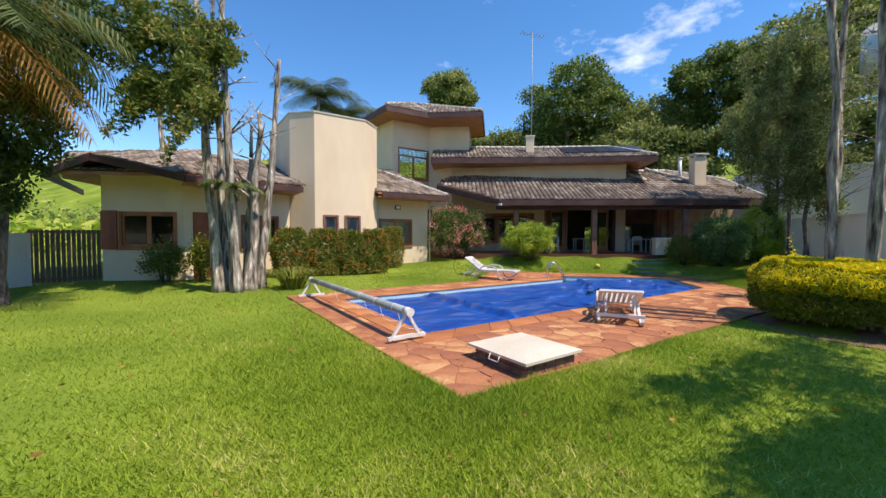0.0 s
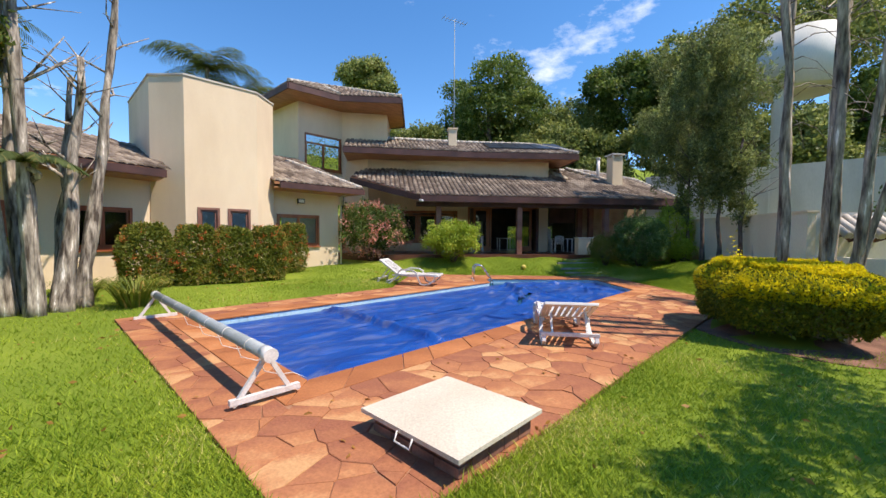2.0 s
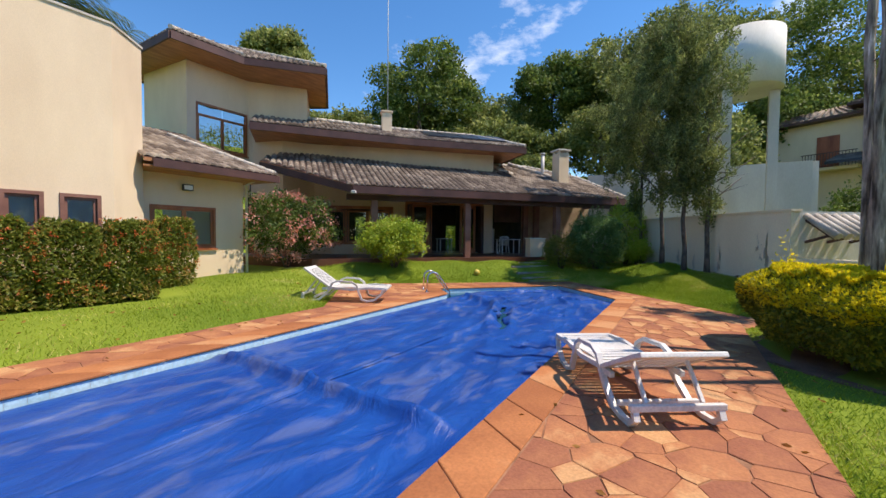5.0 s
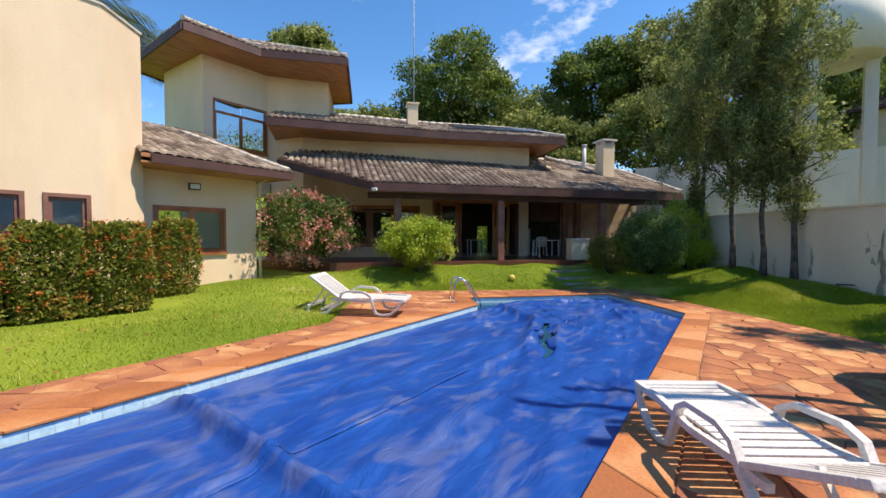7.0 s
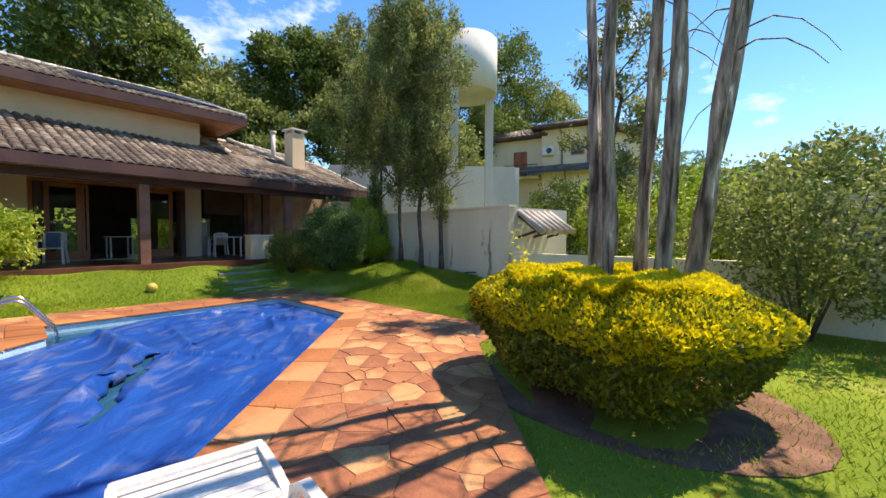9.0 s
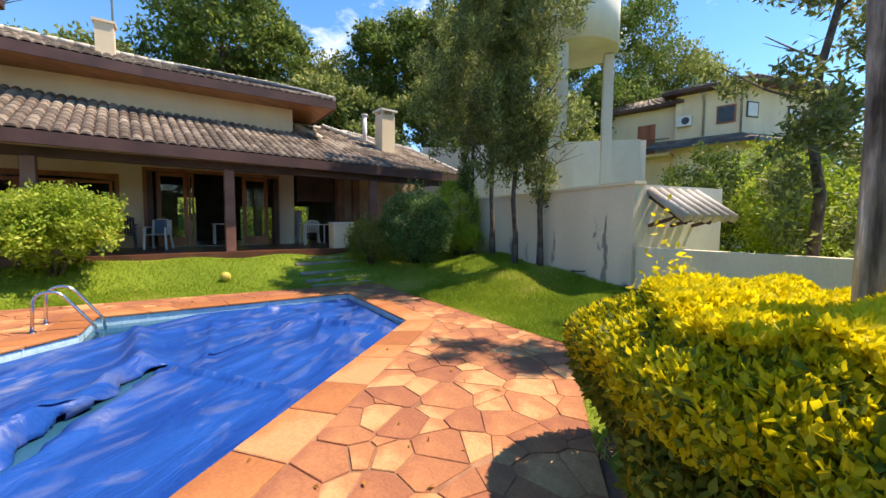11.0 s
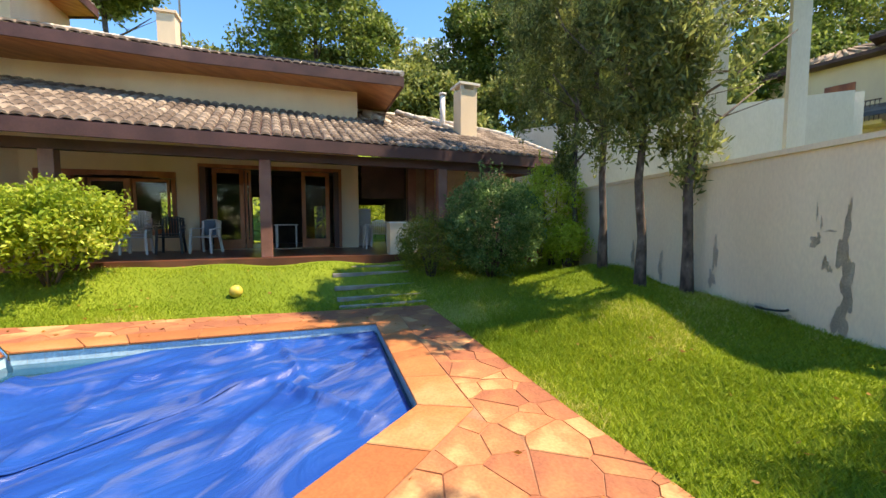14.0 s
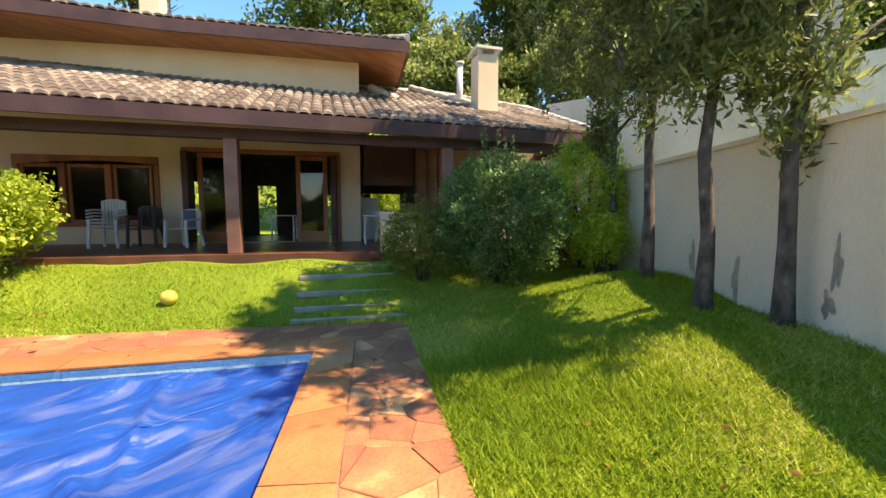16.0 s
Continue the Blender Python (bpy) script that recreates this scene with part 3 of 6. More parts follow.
roof_plane("roof", [EV[0], EV[1], EV[2], tuple(R0), tuple(R2)], EV[0], EV[2], 5.62, 0.36, roof)
B1 = Vector(EV[3]) + n1 * 6.4
roof_plane("roof", [EV[3], tuple(B1), tuple(R1)], EV[3], tuple(B1), 5.62, 0.55, roof)
fascia([(x, y, 5.6) for x, y in EV] + [(B1.x, B1.y, 5.6)], 0.27, 0.06, roof)
soffit("soffit", [*EV, tuple(B1), (14, 21)], 5.36, roof)
ridge([(EV[3][0], EV[3][1], 5.7), (R1.x, R1.y, 6.8), (R0.x, R0.y, 6.9), (R2.x, R2.y, 6.9)], roof, 0.09)
bm = bmesh.new()
for k in range(5):
    p0 = Vector(EV[2]) + e1 * (0.9 + k * 0.86) + n1 * 0.9
    vs_ = [p0, p0 + e1 * 0.8, p0 + e1 * 0.8 + n1 * 1.9, p0 + n1 * 1.9]
    prism(bm, [tuple(v) for v in vs_], lambda x, y: hc(x, y) + 0.10, lambda x, y: hc(x, y) + 0.14)
part("solar_collector", bm, SOLAR, roof)
flue = thing("flue_stack", 17.25, 16.0, 6.0, -42, "square cream chimney stack with a thin steel antenna mast beside it", "chimney")
bm = bmesh.new()
box(bm, -0.22, 0.22, -0.22, 0.22, -0.4, 1.15)
box(bm, -0.27, 0.27, -0.27, 0.27, 1.151, 1.22)
part("shaft", bm, CREAM, flue)
mast = thing("antenna_mast", 17.75, 16.35, 6.0, 0, "thin steel television antenna mast on the tiled roof", "antenna")
bm = bmesh.new()
tube(bm, [(0, 0, 0), (0, 0, 7.4)], [0.03, 0.018], 6)
part("pole", bm, REELTUBE, mast)
bm = bmesh.new()
tube(bm, [(-0.75, 0.2, 7.3), (0.75, -0.2, 7.3)], 0.015, 5)
for k in range(7):
    x = -0.7 + k * 0.23
    tube(bm, [(x - 0.08, -x * 0.27 - 0.25, 7.3), (x + 0.08, -x * 0.27 + 0.25, 7.3)], 0.01, 5)
part("aerial", bm, REELTUBE, mast)

# the verandah roof
V1, VR = (12.87, 13.8), (22.65, 6.3)
ev = (Vector(VR) - Vector(V1)).normalized()
nv = Vector((-ev.y, ev.x))
roof = structure(new("roof_verandah"))
vp = [V1, VR, (24.6, 8.9), (23.9, 11.6), (21.6, 13.3), (20.6, 12.05), (17.4, 14.95), (14.55, 17.85), (13.4, 18.5), (11.95, 17.75)]
hv = roof_plane("roof", vp, V1, VR, 3.17, 0.415, roof, pieces=300)
roof_plane("roof", [VR, (26.2, 11.0), (24.6, 8.9)], VR, (26.2, 11.0), 3.17, 0.3, roof)
fascia([(11.95, 17.75, 4.18), (*V1, 3.15), (*VR, 3.15), (26.2, 11.0, 3.15)], 0.26, 0.06, roof)
up = Vector(VR) - ev * 0.2
ridge([(*VR, 3.25), (24.6, 8.9, hv(24.6, 8.9) + 0.05), (23.9, 11.6, hv(23.9, 11.6) + 0.05), (21.6, 13.3, hv(21.6, 13.3) + 0.05)], roof, 0.09)
ridge([(21.25, 12.3, 4.95), (21.35, 11.3, 4.45)], roof, 0.13)
ridge([(22.9, 12.2, 5.35), (22.9, 9.9, 4.5)], roof, 0.1)
stack = thing("barbecue_chimney", 22.6, 9.3, 3.9, -38, "cream rendered barbecue chimney with a flat capped top", "chimney")
bm = bmesh.new()
box(bm, -0.28, 0.28, -0.28, 0.28, -0.2, 1.62)
part("shaft", bm, CREAM, stack)
bm = bmesh.new()
for sx in (-0.22, 0.22):
    for sy in (-0.22, 0.22):
        box(bm, sx - 0.05, sx + 0.05, sy - 0.05, sy + 0.05, 1.621, 1.74)
box(bm, -0.36, 0.36, -0.36, 0.36, 1.741, 1.81)
part("cap", bm, WHITEWALL, stack)
pipe = thing("vent_pipe", 22.9, 10.3, 4.2, 0, "slim white vent pipe standing on the roof", "pipe")
bm = bmesh.new()
tube(bm, [(0, 0, 0), (0, 0, 1.45)], 0.09, 10)
tube(bm, [(0, 0, 1.46), (0, 0, 1.52)], 0.13, 10)
part("pipe", bm, WHITEPAINT, pipe)

# verandah floor, beam and posts
P0 = Vector((13.95, 13.78))
up_ = (Vector((20.0, 8.7)) - P0).normalized()
vp_ = Vector((-up_.y, up_.x))
fe0, fe1 = P0 - up_ * 2.2 - vp_ * 0.28, P0 + up_ * 11.8 - vp_ * 0.28
bm = bmesh.new()
prism(bm, [tuple(fe0), tuple(fe1), (26.8, 10), (22, 16), (13, 21), (11.4, 19)], -0.3, 0.57)
structure(part("floor", bm, FLOOR))
bm = bmesh.new()
m, ln = frame_of(tuple(P0 - up_ * 1.0), tuple(P0 + up_ * 11.2))
box(bm, 0, ln, -0.08, 0.1, 2.72, 2.92, m=m)
structure(part("beam", bm, FASCIA))
for d in (0.0, 3.72, 7.9, 10.9):
    p = P0 + up_ * d
    post = thing("verandah_post", p.x, p.y, 0.57, math.degrees(math.atan2(up_.y, up_.x)), "square brown timber verandah post on the terracotta floor", "post", "posts of the verandah")
    bm = bmesh.new()
    box(bm, -0.12, 0.12, -0.12, 0.12, 0, 2.149, 0.015)
    part("shaft", bm, POST, post)
# soffit boards on rafters
for k in range(24):
    p = Vector(V1) + ev * (0.25 + k * 0.52)
    q = p + nv * 3.5
    bm = bmesh.new()
    s = ev * 0.03
    prism(bm, [tuple(p - s), tuple(p + s), tuple(q + s), tuple(q - s)], lambda x, y: hv(x, y) - 0.21, lambda x, y: hv(x, y) - 0.102)
    structure(part("rafter", bm, FASCIA))

wall("wall_blind", (20.62, 11.93), (21.62, 11.0), 2.12, 3.4, FASCIA, 0.06)
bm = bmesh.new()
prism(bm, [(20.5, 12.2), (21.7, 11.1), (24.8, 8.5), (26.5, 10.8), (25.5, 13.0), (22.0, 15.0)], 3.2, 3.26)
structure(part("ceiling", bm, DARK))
# french doors, bow window, the room behind
def glazed_leaf(root, m, s0, s1, z0, z1, y=0.03, stile=0.11, name="door_leaf"):
    bm = bmesh.new()
    for x0, x1, c, d in ((s0, s1, z1 - stile, z1), (s0, s1, z0, z0 + 0.26), (s0, s0 + stile, z0 + 0.26, z1 - stile), (s1 - stile, s1, z0 + 0.26, z1 - stile)):
        box(bm, x0, x1, y, y + 0.05, c, d, m=m)
    leaf_ = part(name, bm, WOOD, root)
    bm = bmesh.new()
    box(bm, s0 + stile - 0.01, s1 - stile + 0.01, y + 0.02, y + 0.028, z0 + 0.25, z1 - stile + 0.01, m=m)
    part("pane", bm, GLASS, leaf_)
    return leaf_


DL, DR = (17.35, 14.85), (20.55, 12.0)
LD = math.dist(DL, DR)
d0, d1 = LD - 4.36, LD - 0.52
root = structure(new("door_french"))
m, _ = frame_of(DL, DR)
bm = bmesh.new()
for x0, x1, c, d in ((d0, d1, 2.88, 2.98), (d0, d0 + 0.1, 0.58, 2.88), (d1 - 0.1, d1, 0.58, 2.88)):
    box(bm, x0, x1, -0.05, 0.16, c, d, m=m)
part("door_frame", bm, WOOD, root)
for a, b in ((d0 + 0.1, d0 + 0.26), (d1 - 0.26, d1 - 0.1)):
    bm = bmesh.new()
    box(bm, a + 0.01, b - 0.01, -0.4, 0.0, 0.6, 2.85, m=m)
    part("folded_shutter", bm, FASCIA, root)
glazed_leaf(root, m, d0 + 0.32, d0 + 1.12, 0.6, 2.86)
lf = glazed_leaf(root, m, d1 - 1.16, d1 - 0.36, 0.6, 2.86)
glazed_leaf(root, m, d0 + 1.14, d0 + 1.30, 0.6, 2.86, y=0.09, stile=0.06)

p, q = WL[2], WL[1]
m, ln = frame_of(p, q)
root = structure(new("window_bow"))
a0, a1 = ln - 3.75, ln - 0.62
bm = bmesh.new()
N = 8
for k in range(N):
    xa, xb = a0 + (a1 - a0) * k / N, a0 + (a1 - a0) * (k + 1) / N
    za = 2.62 + 0.1 * math.sin(math.pi * k / N)
    box(bm, xa, xb, -0.06, 0.1, za - 0.12, 2.72 + 0.0, m=m)
box(bm, a0, a1, -0.06, 0.1, 1.0, 1.09, m=m)
for x in (a0, a0 + 0.98, a0 + 1.98, a1 - 0.1):
    box(bm, x, x + 0.1, -0.055, 0.095, 1.09, 2.52, m=m)
part("window_frame", bm, WOOD, root)
for k in range(3):
    x = a0 + 0.1 + k * 1.0
    bm = bmesh.new()
    for x0, x1, c, d in ((x + .005, x + 0.86, 1.095, 1.17), (x + .005, x + 0.86, 2.44, 2.515), (x + .005, x + 0.07, 1.17, 2.44), (x + 0.8, x + 0.86, 1.17, 2.44)):
        box(bm, x0, x1, 0.0, 0.05, c, d, m=m)
    sash = part("sash", bm, WOOD, root)
    bm = bmesh.new()
    box(bm, x + 0.06, x + 0.81, 0.02, 0.028, 1.16, 2.45, m=m)
    part("pane", bm, GLASS, sash)
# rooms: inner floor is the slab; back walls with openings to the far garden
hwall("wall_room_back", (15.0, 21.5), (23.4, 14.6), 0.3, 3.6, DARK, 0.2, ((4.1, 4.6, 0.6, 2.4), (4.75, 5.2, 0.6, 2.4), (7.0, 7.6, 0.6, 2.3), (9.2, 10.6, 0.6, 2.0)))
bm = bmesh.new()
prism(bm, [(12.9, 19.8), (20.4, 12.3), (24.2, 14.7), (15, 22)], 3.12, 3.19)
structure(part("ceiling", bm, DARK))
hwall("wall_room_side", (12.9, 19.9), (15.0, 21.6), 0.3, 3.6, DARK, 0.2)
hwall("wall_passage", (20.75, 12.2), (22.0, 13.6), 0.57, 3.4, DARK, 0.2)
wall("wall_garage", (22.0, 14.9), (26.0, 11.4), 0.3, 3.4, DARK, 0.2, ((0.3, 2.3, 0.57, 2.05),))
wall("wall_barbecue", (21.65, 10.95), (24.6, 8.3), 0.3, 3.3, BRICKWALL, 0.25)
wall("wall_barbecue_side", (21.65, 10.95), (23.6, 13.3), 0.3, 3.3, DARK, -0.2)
for k, s in enumerate((0.0, 0.62)):
    bm = bmesh.new()
    m_, l_ = frame_of((21.6, 10.9), (24.6, 8.3))
    box(bm, s, s + 0.26, -0.2, 0.0, 0.575, 3.2, m=m_)
    structure(part("brick_pier", bm, POST))

# ---- deck, coping and pool ----
def joined_ring():
    bm = bmesh.new()
    inner = offset_poly(POOL, 0.06)
    q = offset_poly(POOL, 0.0)
    n = len(POOL)
    quads = [[DECK[0], DECK[1], inner[1], inner[0]], [DECK[1], DECK[2], inner[1]], [DECK[2], DECK[3], inner[2], inner[1]], [DECK[3], DECK[4], inner[3], inner[2]],
             [DECK[4], DECK[5], inner[4], inner[3]], [DECK[5], DECK[6], inner[5], inner[4]], [DECK[6], DECK[0], inner[0], inner[5]]]
    for qd in quads:
        prism(bm, qd, lambda x, y: plane_z(x, y) - 0.45, lambda x, y: plane_z(x, y) - 0.009)
    return structure(part("pavement", bm, JOINT))


PAVE = joined_ring()


def clip_half(poly, px, py, nx, ny):
    """The part of a polygon where (p - (px, py)) . n <= 0."""
    out_ = []
    for i, a in enumerate(poly):
        b = poly[(i + 1) % len(poly)]
        da, db = (a[0] - px) * nx + (a[1] - py) * ny, (b[0] - px) * nx + (b[1] - py) * ny
        if da <= 0:
            out_.append(a)
        if (da < 0) != (db < 0) and abs(da - db) > 1e-9:
            t = da / (da - db)
            out_.append((a[0] + (b[0] - a[0]) * t, a[1] + (b[1] - a[1]) * t))
    return out_


def poly_area(p):
    return 0.5 * sum(p[i][0] * p[(i + 1) % len(p)][1] - p[(i + 1) % len(p)][0] * p[i][1] for i in range(len(p)))


STONES = []


def flagstones():
    q = offset_poly(POOL, 0.42)
    regs = [[DECK[0], DECK[1], q[1], q[0]], [DECK[1], DECK[2], q[1]], [DECK[2], DECK[3], q[2], q[1]], [DECK[3], DECK[4], q[3], q[2]],
            [DECK[4], DECK[5], q[4], q[3]], [DECK[5], DECK[6], q[5], q[4]], [DECK[6], DECK[0], q[0], q[5]]]
    rnd = random.Random(5)
    seeds = []
    tries = 0
    while tries < 60000 and len(seeds) < 560:
        tries += 1
        x, y = rnd.uniform(2, 17.3), rnd.uniform(2.2, 12.7)
        if not inside(DECK, np.array([x]), np.array([y]))[0] or inside(q, np.array([x]), np.array([y]))[0]:
            continue
        r = 0.15 + 0.46 * rnd.random() ** 1.7
        if all((x - a) ** 2 + (y - b) ** 2 > r * r for a, b in seeds):
            seeds.append((x, y))
    arr = np.array(seeds)
    wts = np.array([rnd.uniform(-0.035, 0.035) for _ in seeds])
    for i, (x, y) in enumerate(seeds):
        d = (arr[:, 0] - x) ** 2 + (arr[:, 1] - y) ** 2
        cell = [(x - 0.9, y - 0.9), (x + 0.9, y - 0.9), (x + 0.9, y + 0.9), (x - 0.9, y + 0.9)]
        gap = 0.002 + 0.016 * noise.noise(Vector((x * 2, y * 2, 0.5))) ** 2
        for k in np.argsort(d)[1:20]:
            ox, oy = arr[k]
            ll = math.hypot(ox - x, oy - y)
            nx, ny = (ox - x) / ll, (oy - y) / ll
            m = ll / 2 + (wts[i] - wts[k]) / (2 * ll) - gap
            cell = clip_half(cell, x + nx * m, y + ny * m, nx, ny)
        for k in range(len(DECK)):
            a, b = DECK[k], DECK[(k + 1) % len(DECK)]
            if (b[0] - a[0]) * (y - a[1]) - (b[1] - a[1]) * (x - a[0]) > 0:
                if k == 5 and x > 8.6 or k == 4 and x < 8.2:
                    continue
                ll = math.dist(a, b)
                cell = clip_half(cell, a[0], a[1], (b[1] - a[1]) / ll, -(b[0] - a[0]) / ll)
        best = None
        for k in range(len(q)):
            a, b = q[k], q[(k + 1) % len(q)]
            ll = math.dist(a, b)
            out_d = ((x - a[0]) * (b[1] - a[1]) - (y - a[1]) * (b[0] - a[0])) / ll
            t = max(0, min(1, ((x - a[0]) * (b[0] - a[0]) + (y - a[1]) * (b[1] - a[1])) / ll ** 2))
            sd = round(math.hypot(x - a[0] - (b[0] - a[0]) * t, y - a[1] - (b[1] - a[1]) * t), 4) - 0.001 * out_d
            if best is None or sd < best[0]:
                best = (sd, a, (b[1] - a[1]) / ll, -(b[0] - a[0]) / ll)
        cell = clip_half(cell, best[1][0], best[1][1], -best[2], -best[3])
        if len(cell) > 2 and poly_area(cell) > 0.006:
            STONES.append((cell, rnd.uniform(-0.004, 0.004)))


flagstones()


def stone_mesh(cell, lift, dx=0, dy=0):
    c = [(a, b) for k, (a, b) in enumerate(cell) if math.dist((a, b), cell[k - 1]) > 0.02]
    if len(c) < 3:
        return None
    cx, cy = sum(a for a, b in c) / len(c), sum(b for a, b in c) / len(c)
    lo = [(a, b, plane_z(a, b) - 0.02) for a, b in c]
    mid = [(a, b, plane_z(a, b) - 0.006 + lift) for a, b in c]
    top = [(a + (cx - a) * 0.025, b + (cy - b) * 0.025, plane_z(a, b) + lift) for a, b in c]
    n = len(c)
    faces = [tuple(range(2 * n, 3 * n))]
    for k in range(n):
        j = (k + 1) % n
        faces += [(k, j, n + j, n + k), (n + k, n + j, 2 * n + j, 2 * n + k)]
    return [(a - cx, b - cy, z) for a, b, z in lo + mid + top], faces, (cx, cy)


def build_pool():
    n = len(POOL)
    # tiled sides
    verts, faces = [], []
    for i in range(n):
        a, b = Vector(POOL[i]), Vector(POOL[(i + 1) % n])
        d = (b - a).normalized()
        nn = Vector((d.y, -d.x))
        ln = (b - a).length
        k = int(ln / 0.15)
        for j in range(k):
            for row in range(2):
                s0, s1 = j * ln / k + 0.0015, (j + 1) * ln / k - 0.0015
                z1 = -0.035 - row * 0.155
                z0 = z1 - 0.152
                base = len(verts)
                for s, z in ((s0, z0), (s1, z0), (s1, z1), (s0, z1)):
                    p = a + d * s
                    verts.append((p.x + nn.x * 0.0, p.y + nn.y * 0.0, plane_z(p.x, p.y) + z))
                for s, z in ((s0, z0), (s1, z0), (s1, z1), (s0, z1)):
                    p = a + d * s + nn * 0.012
                    verts.append((p.x, p.y, plane_z(p.x, p.y) + z))
                faces += [(base + 3, base + 2, base + 1, base), (base, base + 1, base + 5, base + 4), (base + 2, base + 3, base + 7, base + 6)]
    raw("pool_tiles", verts, faces, POOLTILE, kind="structure")
    bm = bmesh.new()
    outer = offset_poly(POOL, 0.1)
    inn = offset_poly(POOL, 0.012)
    for i in range(n):
        j = (i + 1) % n
        prism(bm, [inn[i], outer[i], outer[j], inn[j]][::-1], lambda x, y: plane_z(x, y) - 1.7, lambda x, y: plane_z(x, y) - 0.034)
    structure(part("pool_wall", bm, WHITEWALL))
    bm = bmesh.new()
    prism(bm, offset_poly(POOL, 0.05), lambda x, y: plane_z(x, y) - 0.5, lambda x, y: plane_z(x, y) - 0.155)
    tagged(part("water", bm, WATER), kind="structure")
    # the cover
    step = 0.04
    xs, ys = np.arange(3.2, 15.8, step), np.arange(5.1, 10.0, step)
    gx, gy = np.meshgrid(xs, ys, indexing="ij")
    cover_poly = clip_half(offset_poly(POOL, -0.045), 11.8, 9.16, 0.08, 1.0)
    ins = inside(cover_poly, gx, gy)
    # snap the outline
    d = edge_dist(cover_poly, gx, gy)
    z = np.zeros(gx.shape)
    for i in range(gx.shape[0]):
        for j in range(gx.shape[1]):
            x, y = gx[i, j], gy[i, j]
            w = noise.noise(Vector((x * 0.55 + 3, y * 2.2 + x * 0.5, 0.3))) * 0.032
            w += noise.noise(Vector((x * 1.9, y * 4.6 - x * 1.2, 2.3))) * 0.017
            for (cx, cy, ang, ln, wd, ht) in FOLDS:
                ca, sa = math.cos(ang), math.sin(ang)
                u, v = (x - cx) * ca + (y - cy) * sa, -(x - cx) * sa + (y - cy) * ca
                v += 0.02 * math.sin(u * 2.1)
                if abs(u) < ln:
                    w += ht * math.exp(-(v / wd) ** 2) * min(1, (ln - abs(u)) / 0.4)
            z[i, j] = w
    comb = 0.016 * np.sin(gy * 24 + 0.8 * np.sin(gx * 3)) * (np.exp(-((gx - 11.75) / 0.28) ** 2) * ((gy > 5.6) & (gy < 7.2)) + 0.8 * np.exp(-((gx - 13.2) / 0.3) ** 2) * ((gy > 7.2) & (gy < 8.6)))
    z = (z + comb) * np.clip(d / 0.25, 0.25, 1) * 1.35
    hole = ((gx - 10.3) * 0.93 + (gy - 7.0) * 0.367)
    across = (-(gx - 10.3) * 0.367 + (gy - 7.0) * 0.93) + 0.06 * np.sin(hole * 6.5) + 0.025 * np.sin(hole * 17)
    reach = np.clip(1 - np.abs(hole) / 1.15, 0, 1) ** 0.6
    half = 0.085 * reach * (1 + 0.35 * np.sin(hole * 8))
    rip = np.abs(across) < half
    z += reach * (0.07 * np.exp(-((across - 0.16) / 0.07) ** 2) - 0.05 * np.exp(-(across / 0.07) ** 2))
    idx = -np.ones(gx.shape, int)
    verts, faces = [], []
    push = np.where(rip, np.sign(across) * (half - np.abs(across)), 0.0)
    gx2, gy2 = gx - 0.367 * push, gy + 0.93 * push
    side = np.sign(across) * (half > 0.012)
    near = (d < step) & ~ins
    keep = ins | near
    # outline points are drawn onto the edge
    for i, j in zip(*np.where(near)):
        best = None
        for k in range(len(cover_poly)):
            a, b = Vector(cover_poly[k]), Vector(cover_poly[(k + 1) % len(cover_poly)])
            t = max(0, min(1, (Vector((gx[i, j], gy[i, j])) - a).dot(b - a) / (b - a).length_squared))
            p = a + (b - a) * t
            dd = (p - Vector((gx[i, j], gy[i, j]))).length
            if best is None or dd < best[0]:
                best = (dd, p)
        gx2[i, j], gy2[i, j] = best[1]
    for i, j in zip(*np.where(keep)):
        idx[i, j] = len(verts)
        verts.append((gx2[i, j], gy2[i, j], plane_z(gx2[i, j], gy2[i, j]) - 0.115 + z[i, j]))
    for i in range(gx.shape[0] - 1):
        for j in range(gx.shape[1] - 1):
            q = (idx[i, j], idx[i + 1, j], idx[i + 1, j + 1], idx[i, j + 1])
            sides = (side[i, j], side[i + 1, j], side[i + 1, j + 1], side[i, j + 1])
            if min(q) >= 0 and min(sides) * max(sides) >= 0:
                faces.append(tuple(int(k) for k in q))
    root = new("pool_cover")
    cov = raw("cover_sheet", verts, faces, COVER, root, smooth=True)
    for ys_ in (7.15,):
        j = int(round((ys_ - 5.1) / step))
        sv, sf = [], []
        for i in range(gx.shape[0]):
            if not ins[i, j] or rip[i, j] or rip[i, j - 1]:
                continue
            x, y = gx[i, j], gy[i, j]
            zz_ = plane_z(x, y) - 0.115 + z[i, j]
            b = len(sv)
            sv += [(x, y - 0.03, zz_ + 0.001), (x, y - 0.012, zz_ + 0.008), (x, y + 0.012, zz_ + 0.008), (x, y + 0.03, zz_ + 0.001)]
            if b and x - sv[b - 4][0] < step * 1.5:
                sf += [(b - 4 + q, b + q, b + q + 1, b - 3 + q) for q in range(3)]
        raw("welded_seam", sv, sf, COVER, root)
    sol = cov.modifiers.new("thick", "SOLIDIFY")
    sol.thickness, sol.offset = 0.006, -1
    tagged(root, "wrinkled blue plastic cover with a torn seam over the pool", "pool cover")


